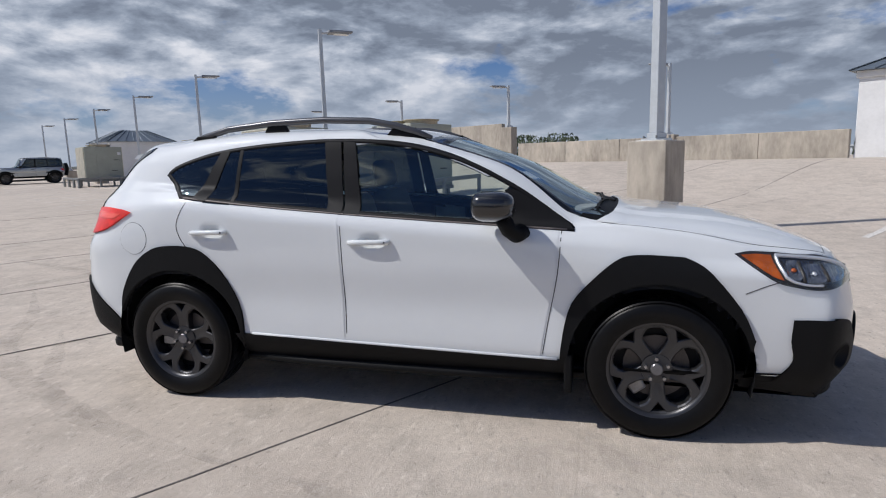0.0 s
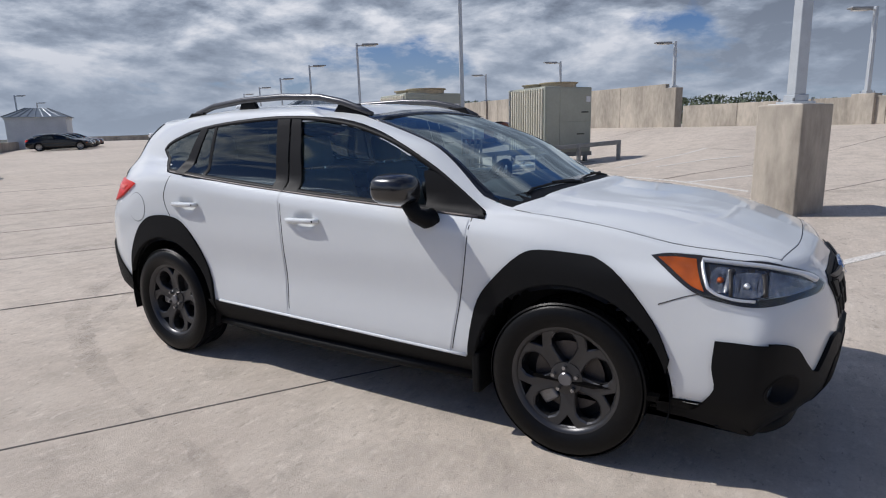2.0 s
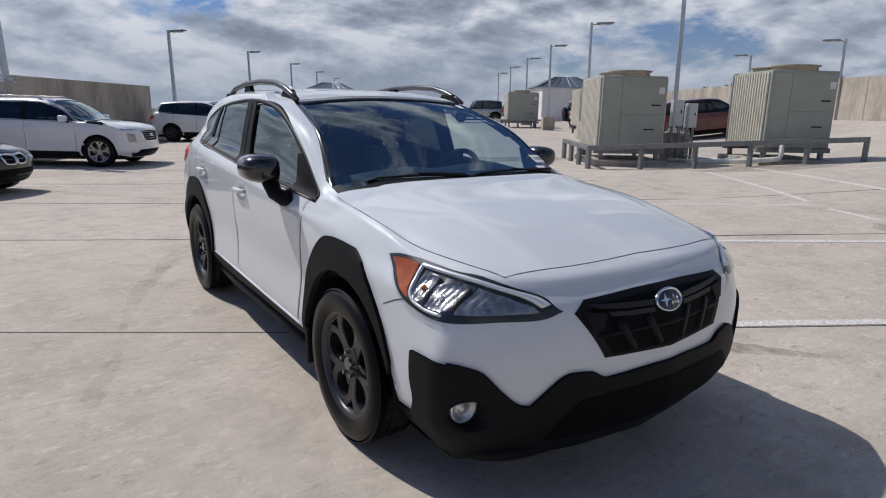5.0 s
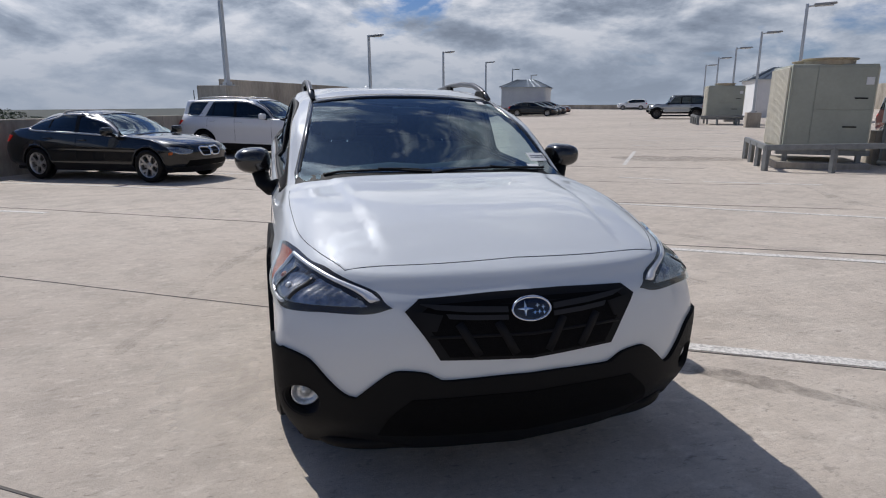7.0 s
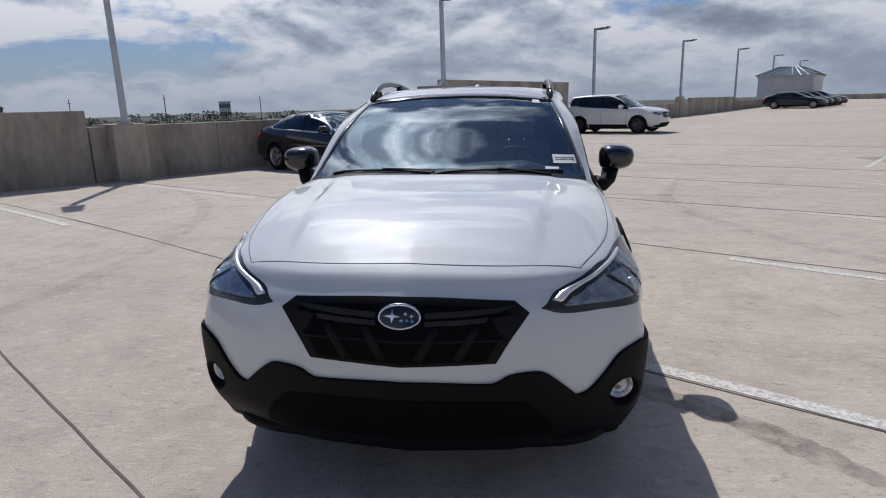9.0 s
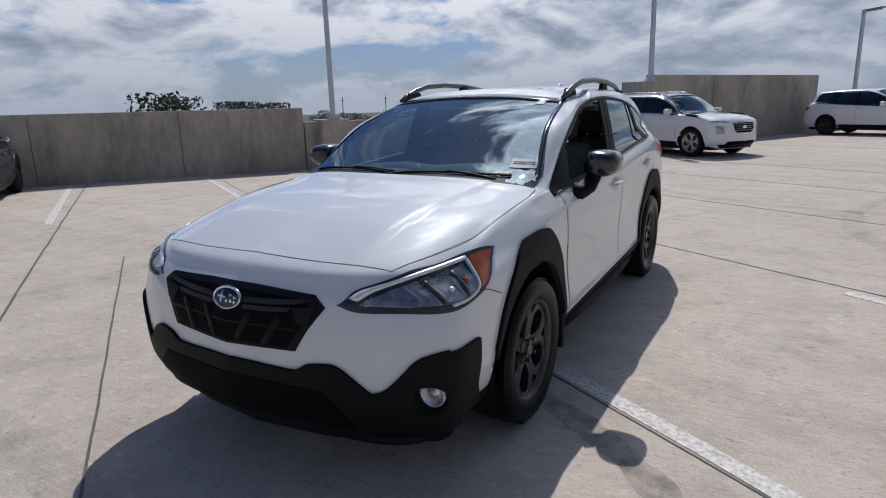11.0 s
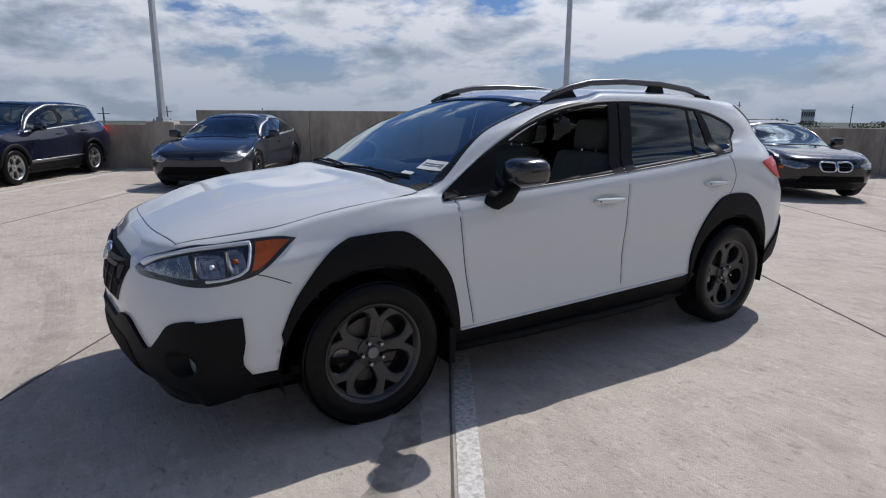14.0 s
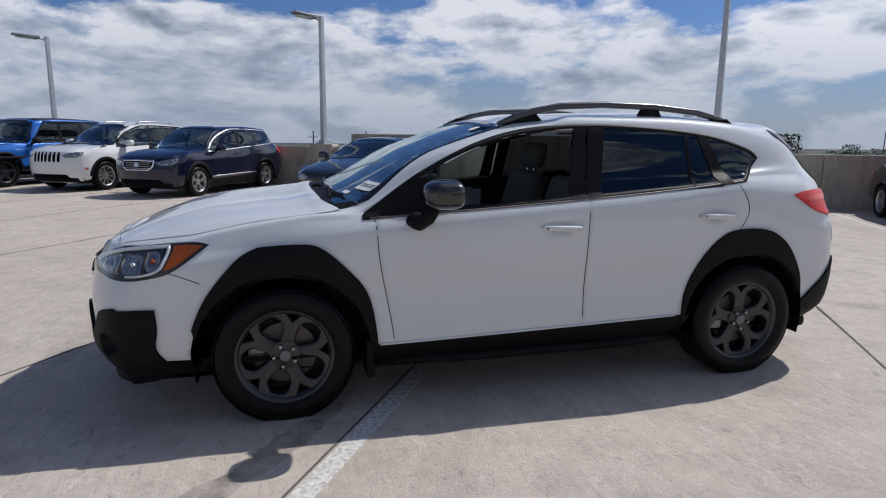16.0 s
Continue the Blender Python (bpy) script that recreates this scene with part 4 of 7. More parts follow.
def crossover_net(p):
    """The half net: rows from the sill to the roof's centre line, columns from the nose round the side to the tail."""
    n, t, wf, wr, W = p["nose"], p["tail"], p["wf"], p["wr"], p["W"]
    zs, zb, zh = p["sill"], p["belt"], p["hood"]
    cx, cz, rx, H, rr, gx, gz = p["cowl"], p["cowl_z"], p["roof_f"], p["H"], p["roof_r"], p["glass_r"], p["glass_rz"]
    col = p["cols"]
    rows = []
    ylow = np.array([0, .40, .66, .81, .872, .88, .878, .878, .878, .88, .872, .805, .47, 0]) / .88 * W

    corner = p.get("corner", .81)

    def low(z, ks, nx, tx, wide=1):
        x = np.array([n + nx, n + nx - .045, n + nx - .145, n - .315, (wf + n - .2) / 2 + .02, wf, col[0], col[1], col[2], wr, (wr + t) / 2 + .02, t + .16 + tx, t + .035 + tx, t + tx])
        y = ylow.copy()
        y[3] = (.81 + (corner - .81) * wide) / .88 * W
        y[2] += (corner - .81) * wide * .6
        return np.stack([x, y * ks, z], 1)
    ramp_ = np.array([0, .02, .05, .1, .2, .3, .42, .55, .7, .85, .93, 1, 1, 1])
    rows.append(low(zs + np.array([-.05, -.05, -.04, -.01, .02, .02, 0, 0, 0, .02, .03, .05, .05, .05]), .90, -.13, .10))
    def doors(out, door):
        return np.array([out] * 6 + [door] * 3 + [out] * 5)
    rows.append(low(np.full(14, zs + .15) + .02 * ramp_, doors(.985, .990), -.006, .02))
    rows.append(low(np.full(14, zs + .35) + .03 * ramp_, doors(1.0, .978), 0, 0))
    rows.append(low(zh - .125 + (zb[2] - .28 - (zh - .125)) * ramp_, doors(.997, .992), -.035, .01, .25))
    # the shoulder: wing tops, door tops, quarter panel
    yb = W - .065
    l4 = np.array([[n - .125, 0, zh - .018], [n - .155, .40, zh - .022], [n - .275, .66, zh - .018], [n - .485, .76, zh + .002], [(wf + n) / 2 - .2, yb - .015, zh + .045], [wf - .03, yb, zh + .09], [col[0] + .06, yb - .008, zb[0]],
                   [col[1], yb + .005, zb[1]], [col[2], yb + .005, zb[2]], [wr + .03, yb - .015, zb[3]], [(wr + t) / 2 + .05, yb - .07, zb[3] + .01], [t + .20, .68, zb[3] - .06], [t + .09, .36, zb[3] - .10], [t + .05, 0, zb[3] - .11]])
    l4[:, 1] *= W / .88
    l4[5:11, 1] /= W / .88
    if p.get("shoulder"):
        # a crease below the windows: the flank stays full up to it, then leans in
        mid = rows[-1] * .42 + l4 * .58
        for c, wgt in ((5, .45), (6, .85), (7, 1.0), (8, 1.0), (9, .85), (10, .5)):
            mid[c, 1] += (W * .984 - mid[c, 1]) * wgt
            mid[c, 2] += (l4[c, 2] - .078 - mid[c, 2]) * wgt
        rows.append(mid)
    rows.append(l4)
    l6 = np.array([[cx, 0, cz], [cx - .01, .38, cz - .002], [cx - .04, .59, cz - .012], [cx - .08, .695, cz - .025], [cx - .13, .745, cz - .04], [cx - .16, .768, cz - .05], [cx - .20, .782, cz - .055],
                   [col[1], yb - .03, zb[1] + .03], [col[2], yb - .03, zb[2] + .03], [wr + .05, yb - .055, zb[3] + .03], [gx + .30, .71, zb[3] + .07], [gx + .09, .635, gz], [gx + .02, .37, gz], [gx, 0, gz]])
    l6[:7, 1] *= W / .88
    l5 = l4 * .55 + l6 * .45
    l5[0:6, 2] = l4[0:6, 2] * .45 + l6[0:6, 2] * .55 + np.array([.028, .028, .022, .016, .012, .008]) * p.get("crown", 1)
    l5[7:10, 1] = l4[7:10, 1] - .01
    rows += [l5, l6]
    yr = p["roof_y"]
    l8 = np.array([[rx, 0, H - .068], [rx - .01, yr * .50, H - .073], [rx - .03, yr * .76, H - .083], [rx - .05, yr * .89, H - .098], [rx - .09, yr * .955, H - .11], [rx - .15, yr * .98, H - .108], [rx - .27, yr - .004, H - .092],
                   [col[1] - .35, yr, H - .065], [col[2] - .05, yr - .005, H - .065], [rr + .60, yr - .02, H - .085], [rr + .30, yr - .055, H - .11], [rr + .14, yr - .13, H - .105], [rr + .04, yr * .42, H - .095], [rr, 0, H - .09]])
    l7 = l6 * .5 + l8 * .5
    bow = np.array([.03, .03, .028, .022, .02, .02, .022, .025, .025, .025, .03, .035, .03, .03])
    up = bow * .6
    up[:7] += (np.array([.03, .035, .045, .055, .07, .075, .075]) - up[:7]) * p.get("pillar", .5)
    l7[:, 2] += up
    l7[4:11, 1] += .012
    rows += [l7, l8]
    l10 = l8.copy()
    l10[:, 1] = 0
    l10[:, 0] = np.interp(l8[:, 0], [rr, rx], [rr + .12, rx - .22])
    l10[:, 2] = np.interp(l10[:, 0], [rr, rr + .5, (rr + rx) / 2, rx - .2], [H - .07, H - .035, H - .005, H - .03])
    l9 = l8 * .42 + l10 * .58
    l9[:, 2] = l8[:, 2] * .25 + l10[:, 2] * .75
    l9[:, 1] = l8[:, 1] * .62
    rows += [l9, l10]
    return np.array(rows)


class Shell:
    """The body skin of a car: dense mesh, and rays onto it for panels."""

    def __init__(self, p, nu=11, nv=9):
        net = crossover_net(p)
        self.p = p
        R, C, _ = net.shape
        q = np.linspace(0, C - 1, (C - 1) * nu + 1)
        a = np.array([pchip(np.arange(C), net[r], q) for r in range(R)])
        s = np.linspace(0, R - 1, (R - 1) * nv + 1)
        half = np.array([pchip(np.arange(R), a[:, c], s) for c in range(len(q))])      # col, row, xyz
        nc, nr = len(q), len(s)
        verts, faces = [], []
        for sg in (1, -1):
            o = len(verts)
            verts += [Vector((x, sg * y, z)) for c in half for x, y, z in c]
            for i in range(nc - 1):
                for j in range(nr - 1):
                    f = (o + i * nr + j, o + (i + 1) * nr + j, o + (i + 1) * nr + j + 1, o + i * nr + j + 1)
                    faces.append(f if sg < 0 else f[::-1])
        # the two halves meet on the centre line
        bm = bmesh.new()
        vs = [bm.verts.new(v) for v in verts]
        for f in faces:
            bm.faces.new([vs[k] for k in f])
        bmesh.ops.remove_doubles(bm, verts=bm.verts, dist=0.0004)
        bmesh.ops.dissolve_degenerate(bm, edges=bm.edges, dist=0.0002)
        bmesh.ops.recalc_face_normals(bm, faces=bm.faces)
        bm.normal_update()
        self.bm = bm
        tri = bm.copy()
        bmesh.ops.triangulate(tri, faces=tri.faces)
        tri.verts.ensure_lookup_table()
        tri.faces.ensure_lookup_table()
        tri.normal_update()
        self.co = [v.co.copy() for v in tri.verts]
        self.no = [v.normal.copy() for v in tri.verts]
        self.tri = [tuple(v.index for v in f.verts) for f in tri.faces]
        self.bvh = BVHTree.FromPolygons(self.co, self.tri)
        tri.free()

    def drop(self, u, v, view, sg=1):
        """The skin's place and smooth normal under a point of a side, front, rear or top view."""
        o, d = {"side": ((u, sg * 2.5, v), (0, -sg, 0)), "front": ((4, u, v), (-1, 0, 0)), "rear": ((-4.5, u, v), (1, 0, 0)), "top": ((u, v, 3.5), (0, 0, -1))}[view]
        hit, nrm, k, _ = self.bvh.ray_cast(Vector(o), Vector(d))
        if hit is None:
            hit, nrm, k, _ = self.bvh.find_nearest(Vector({"side": (u, sg * 0.88, v), "front": (1.9, u, v), "rear": (-1.9, u, v), "top": (u, v, 1.0)}[view]))
        ids = self.tri[k]
        w = poly_3d_calc([self.co[i] for i in ids], hit)
        n = sum((self.no[i] * a for i, a in zip(ids, w)), Vector()).normalized()
        return hit, n


def smooth_line(pts, per=6, closed=True):
    """A rounded outline; points with a third entry are corners and stay sharp."""
    P = [Vector(p[:2]) for p in pts]
    sharp = [len(p) > 2 for p in pts]
    n, out = len(P), []
    for i in range(n if closed else n - 1):
        a, b = P[i], P[(i + 1) % n]
        pa = P[i - 1] if (closed or i) and not sharp[i] else a * 2 - b
        pb = P[(i + 2) % n] if (closed or i < n - 2) and not sharp[(i + 1) % n] else b * 2 - a
        for k in range(per):
            t = k / per
            out.append(0.5 * ((2 * a) + (b - pa) * t + (2 * pa - 5 * a + 4 * b - pb) * t * t + (3 * a - pa - 3 * b + pb) * t ** 3))
    if not closed:
        out.append(P[-1])
    return out


def inside(poly, x, y):
    c, j = False, len(poly) - 1
    for i in range(len(poly)):
        a, b = poly[i], poly[j]
        if (a[1] > y) != (b[1] > y) and x < (b[0] - a[0]) * (y - a[1]) / (b[1] - a[1]) + a[0]:
            c = not c
        j = i
    return c


def shaped(name, bm, material, parent, normals=None, label=""):
    """A part with given smooth normals."""
    me = bpy.data.meshes.new(name)
    bm.to_mesh(me)
    bm.free()
    me.materials.append(material)
    me.polygons.foreach_set("use_smooth", [True] * len(me.polygons))
    if normals:
        me.normals_split_custom_set_from_vertices(normals)
    ob = new(name, me)
    ob.parent = parent
    if label:
        ob["label"] = label
    return ob


def panel(sh, name, outline, view, material, parent, sg=1, lift=0.003, cell=0.05, skirt=0.012, label="", per=5, bulge=0.0, relief=None, sheer=False, ports=()):
    """A panel of the given outline laid on the skin, lifted a little, with a turned-down edge."""
    line = smooth_line(outline, per) if per else [Vector(p[:2]) for p in outline]
    bm = bmesh.new()
    f = bm.faces.new([bm.verts.new((p.x, p.y, 0)) for p in line])
    if f.normal.z < 0:
        f.normal_flip()
    us, vs = [p.x for p in line], [p.y for p in line]
    for lo, hi, ax in ((min(us), max(us), (1, 0, 0)), (min(vs), max(vs), (0, 1, 0))):
        k = int((hi - lo) / cell)
        for i in range(1, k + 1):
            c = lo + (hi - lo) * i / (k + 1)
            bmesh.ops.bisect_plane(bm, geom=bm.verts[:] + bm.edges[:] + bm.faces[:], dist=1e-6, plane_co=Vector(ax) * c, plane_no=Vector(ax))
    for pu, pv, qu, qv in ports:
        # round openings: fine cuts, the middle taken out, the edge drawn onto the ellipse
        for i in range(-5, 6):
            for c, ax in ((pu + qu * i / 4, (1, 0, 0)), (pv + qv * i / 4, (0, 1, 0))):
                bmesh.ops.bisect_plane(bm, geom=bm.verts[:] + bm.edges[:] + bm.faces[:], dist=1e-6, plane_co=Vector(ax) * c, plane_no=Vector(ax))
        was = {v for v in bm.verts if v.is_boundary}
        bmesh.ops.delete(bm, geom=[f for f in bm.faces if ((f.calc_center_median().x - pu) / qu) ** 2 + ((f.calc_center_median().y - pv) / qv) ** 2 < 1], context="FACES")
        for v in bm.verts:
            if v.is_boundary and v not in was:
                d = Vector(((v.co.x - pu) / qu, (v.co.y - pv) / qv))
                if d.length:
                    d.normalize()
                    v.co.x, v.co.y = pu + d.x * qu, pv + d.y * qv
    rim = [v for v in bm.verts if v.is_boundary]
    normals = {}
    cu, cv = sum(us) / len(us), sum(vs) / len(vs)
    ru, rv = max(1e-4, (max(us) - min(us)) / 2), max(1e-4, (max(vs) - min(vs)) / 2)
    ax = {"side": Vector((0, sg, 0)), "front": Vector((1, 0, 0)), "rear": Vector((-1, 0, 0)), "top": Vector((0, 0, 1))}[view]
    place = {}
    flat_uv = {v: ((v.co.x - cu) / ru, (v.co.y - cv) / rv) for v in bm.verts}
    for v in bm.verts:
        hit, n = sh.drop(v.co.x, v.co.y, view, sg)
        w = lift
        if bulge:
            e = max(0.0, 1 - ((v.co.x - cu) / ru) ** 2) * max(0.0, 1 - ((v.co.y - cv) / rv) ** 2)
            w += bulge * e ** 0.5
        if relief:
            w += relief(v.co.x, v.co.y)
        place[v] = (hit + (n * 0.7 + ax * 0.3) * w, n)
    edges = [e for e in bm.edges if e.is_boundary]
    for v, (c, n) in place.items():
        v.co = c
        normals[v] = n
    if sheer:
        # an even sheet of glass: its normals follow one smooth quadric
        us2 = {v: q for v, q in flat_uv.items()}
        Q = np.array([[1, a, b, a * a, a * b, b * b] for a, b in us2.values()])
        T = np.array([list(normals[v]) for v in us2])
        fit = Q @ np.linalg.lstsq(Q, T, rcond=None)[0]
        mean = fit.mean(axis=0)
        for v, n in zip(us2, fit):
            normals[v] = Vector(mean + (n - mean) * float(sheer)).normalized()
    def calm(v):
        u, w = flat_uv[v][0] * ru + cu, flat_uv[v][1] * rv + cv
        return abs(relief(u, w)) < 2e-5
    if relief:
        bm.normal_update()
        for v in bm.verts:
            k = -1 if v.normal.dot(normals[v]) < 0 else 1
            if not calm(v):
                normals[v] = v.normal * k
    if skirt:
        low = {}
        for v in rim:
            d = bm.verts.new(place[v][0] - place[v][1] * skirt)
            low[v], normals[d] = d, place[v][1]
        for e in edges:
            a, b = e.verts
            try:
                bm.faces.new((a, b, low[b], low[a]))
            except ValueError:
                pass
    bm.verts.index_update()
    bmesh.ops.recalc_face_normals(bm, faces=bm.faces)
    bm.normal_update()
    if sum(f.calc_area() * sum(f.normal.dot(normals[v]) for v in f.verts) for f in bm.faces) < 0:
        bmesh.ops.reverse_faces(bm, faces=bm.faces)
    bm.verts.index_update()
    ns = [None] * len(bm.verts)
    for v in bm.verts:
        ns[v.index] = normals[v]
    return shaped(name, bm, material, parent, None if bulge else ns, label)


def ribbon(sh, name, path, width, view, material, parent, sg=1, lift=0.004, depth=0.012, closed=False, per=5, label=""):
    """A strip of the given width along a line on the skin."""
    line = smooth_line(path, per, closed)
    n = len(line)
    bm = bmesh.new()
    rows = []
    for i, p in enumerate(line):
        a, b = line[i - 1] if (i or closed) else p, line[(i + 1) % n] if (i < n - 1 or closed) else p
        t = (b - a).normalized()
        s = Vector((-t.y, t.x)) * width / 2
        row = []
        for k in (-1, 0, 1):
            c = p + s * k
            hit, nn = sh.drop(c.x, c.y, view, sg)
            row.append((hit, nn))
        rows.append([bm.verts.new(row[0][0] - row[0][1] * depth), bm.verts.new(row[0][0] + row[0][1] * lift), bm.verts.new(row[1][0] + row[1][1] * lift * 1.15), bm.verts.new(row[2][0] + row[2][1] * lift), bm.verts.new(row[2][0] - row[2][1] * depth)])
    for i in range(n if closed else n - 1):
        r0, r1 = rows[i], rows[(i + 1) % n]
        for k in range(4):
            bm.faces.new((r0[k], r0[k + 1], r1[k + 1], r1[k]))
    if not closed:
        bm.faces.new(rows[0])
        bm.faces.new(rows[-1][::-1])
    fixed(bm)
    return shaped(name, bm, material, parent, None, label)


def open_skin(sh, wells, holes, paint, liner, parent, name="body", label=""):
    """The painted body with wheel arches and window openings cut, and its dark lining."""
    bm = sh.bm
    for wx, wz, R in wells:
        for v in bm.verts:
            if abs(v.co.y) > 0.45:
                d = Vector((v.co.x - wx, v.co.z - wz))
                r = d.length
                if R * 0.86 < r < R and d.length > 0:
                    d = d / r * R
                    v.co.x, v.co.z = wx + d.x, wz + d.y
    kill = []
    for f in bm.faces:
        c = f.calc_center_median()
        dead = any(abs(c.y) > 0.45 and math.hypot(c.x - wx, c.z - wz) < R * 0.975 for wx, wz, R in wells)
        if not dead:
            for poly, view, sg in holes:
                if view == "side" and c.y * sg > 0.3 and abs(f.normal.y) > 0.25 and inside(poly, c.x, c.z):
                    dead = True
                elif view == "nose" and f.normal.x > 0.1 and c.x > 1.7 and inside(poly, c.y, c.z):
                    dead = True
                elif view == "front" and f.normal.x > 0.25 and c.x < sh.p["cowl"] + .05 and inside(poly, c.y, c.z):
                    dead = True
                elif view == "rear" and f.normal.x < -0.2 and c.x < -0.5 and inside(poly, c.y, c.z):
                    dead = True
        if dead:
            kill.append(f)
    bmesh.ops.delete(bm, geom=kill, context="FACES")
    inner = bm.copy()
    inner.normal_update()
    for v in inner.verts:
        v.co -= v.normal * 0.035
    bmesh.ops.reverse_faces(inner, faces=inner.faces)
    skin = shaped(name, bm, paint, parent, None, label)
    lined = shaped("lining", inner, liner, parent, None, "dark interior trim with a pale headliner")
    lined.data.materials.append(M_HEADL)
    lined.data.polygons.foreach_set("material_index", [1 if p.center.z > sh.p["H"] - .16 else 0 for p in lined.data.polygons])
    return skin


def web_spoke(bm, R, face):
    """A fifth of a cast wheel face: a broad spoke that forks round a small triangle and meets its neighbours at the rim, with large openings between."""
    def at_(r, deg, dz=0.0):
        a = radians(deg)
        return Vector((R * r * math.cos(a), face - .022 * (1 - r * r) - (.006 if r < .26 else 0) + dz, R * r * math.sin(a)))
    gap = [(.30, 31), (.40, 20.5), (.50, 16.2), (.66, 14.5), (.76, 18), (.86, 25.5), (.875, 31), (.88, 36)]
    wide = [(.275, 31.5), (.385, 17.8), (.50, 13.4), (.67, 11.8), (.785, 15.5), (.89, 24.5), (.905, 31), (.91, 36)]
    tri, tri_w = [(.725, 0), (.80, 4.2), (.905, 9.0), (.905, 0)], [(.690, 0), (.795, 5.8), (.93, 11.0), (.93, 0)]
    for sq in (1, -1):
        def put(pts, dz=0.0):
            return [bm.verts.new(at_(r, d * sq, dz)) for r, d in pts]
        arc_ = [(.985, 6 * k) for k in range(7)]
        out = [(.20, 0)] + tri_w[:3] + [tri_w[3]] + arc_ + wide[::-1] + [(.26, 36), (.20, 36)]
        out = [q for k, q in enumerate(out) if not k or q != out[k - 1]]
        f = bm.faces.new(put(out) if sq > 0 else put(out)[::-1])
        f.normal_update()
        bmesh.ops.triangulate(bm, faces=[f])
        for hi, lo in ((wide, gap), (tri_w, tri)):
            rows = [put(hi), put(lo, -.005), put(lo, -.045)]
            for r0, r1 in zip(rows, rows[1:]):
                for k in range(len(hi) - 1):
                    bm.faces.new((r0[k], r0[k + 1], r1[k + 1], r1[k]))
    bmesh.ops.remove_doubles(bm, verts=bm.verts, dist=.0003)


def wheel_parts(parent, x, y, R, W, rim_r, spokes, m_rim, style="y", cap=None, turn=0.0, z=None, simple=False):
    """A wheel under a car: tyre, rim with spokes, brake disc, hub cap, nuts. y gives its side."""
    sg = 1 if y > 0 else -1
    w = new("wheel")
    w.parent = parent
    w.matrix_basis = Matrix.Translation((x, y, R if z is None else z)) @ (Matrix.Identity(4) if sg > 0 else Matrix.Rotation(math.pi, 4, "Z")) @ Matrix.Rotation(turn, 4, "Y")
    n = 28 if simple else 56
    bm = bmesh.new()
    h = W / 2
    lathe(bm, [(rim_r, -h * .80), (rim_r + .012, -h * .92), (R * .80, -h * 1.02), (R * .93, -h * .98), (R * .975, -h * .80), (R * .985, -h * .55), (R * .985, h * .55), (R * .975, h * .80), (R * .93, h * .98), (R * .80, h * 1.02), (rim_r + .012, h * .92), (rim_r - .004, h * .82)], n)
    t = part("tyre", fixed(bm), M_RUB, w, smooth=True)
    if not simple:
        # a moulded tread band: blocks stand up between grooves, in one skin
        bm = bmesh.new()
        cols = [-.97, -.90, -.62, -.56, -.36, -.30, -.06, .0, .06, .30, .36, .56, .62, .90, .97]
        groove = {2: 1, 3: 1, 6: 1, 7: 1, 8: 1, 11: 1, 12: 1}
        seg, grid_ = 132, []
        for a in range(seg):
            row = []
            for c, yy in enumerate(cols):
                low_ = 1 < c < 13 and (a + (1 if c > 7 else 0) * 2 + c // 4) % 4 == 0
                drop_ = .0055 if (c in groove or low_) else 0.0
                rr = R * (1 - .030 * max(0, abs(yy) - .5) ** 1.5) - drop_ - (.006 if abs(yy) > .95 else 0)
                th = 2 * math.pi * (a + .5 * yy) / seg
                row.append(bm.verts.new((rr * math.cos(th), yy * h * .93, rr * math.sin(th))))
            grid_.append(row)
        for a in range(seg):
            r0, r1 = grid_[a], grid_[(a + 1) % seg]
            for c in range(len(cols) - 1):
                bm.faces.new((r0[c], r0[c + 1], r1[c + 1], r1[c]))
        part("tread", fixed(bm), M_RUB, t)
    bm = bmesh.new()
    lathe(bm, [(rim_r + .004, h * .86), (rim_r - .012, h * .84), (rim_r - .022, h * .55), (rim_r - .035, 0), (rim_r - .03, -h * .8)], n)
    rim = part("rim", fixed(bm), m_rim, w, smooth=True)
    # an added dark disc stands for the deep shade behind the spokes
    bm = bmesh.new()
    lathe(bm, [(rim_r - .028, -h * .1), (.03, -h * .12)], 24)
    part("wheel_shade_disc", fixed(bm), M_DARK, rim)
    bm = bmesh.new()
    lathe(bm, [(.05, h * .12), (rim_r * .66, h * .12), (rim_r * .66, h * .02), (.05, h * .02)], 32)
    part("brake_disc", fixed(bm), M_DISC, w, smooth=False)
    bm = bmesh.new()
    box(bm, (-.06, h * .0, rim_r * .40), (.06, h * .28, rim_r * .74), .012, Matrix.Rotation(radians(70), 4, "Y"))
    part("brake_caliper", fixed(bm), M_CALI, w)
    face = h * .70

    def slab(bm, pts):
        """One facet of a spoke: a flat raised top with bevelled flanks."""
        cx, cq = sum(a for a, _ in pts) / len(pts), sum(b for _, b in pts) / len(pts)
        rings = []
        for k, dz, grow in ((0, 0.0, -.0045), (1, -.006, 0.0), (2, -.042, .001)):
            ring = []
            for r, q in pts:
                d = math.hypot(r - cx, q - cq)
                f = 1 + grow / d
                r2, q2 = cx + (r - cx) * f, cq + (q - cq) * f
                ring.append(bm.verts.new((r2, face - .020 * (1 - (math.hypot(r, q) / rim_r) ** 2) + dz, q2)))
            rings.append(ring)
        for hi, lo in zip(rings, rings[1:]):
            for j in range(len(pts)):
                bm.faces.new((lo[j], lo[(j + 1) % len(pts)], hi[(j + 1) % len(pts)], hi[j]))
        bmesh.ops.triangulate(bm, faces=[bm.faces.new(rings[0])])
    o = rim_r - .006
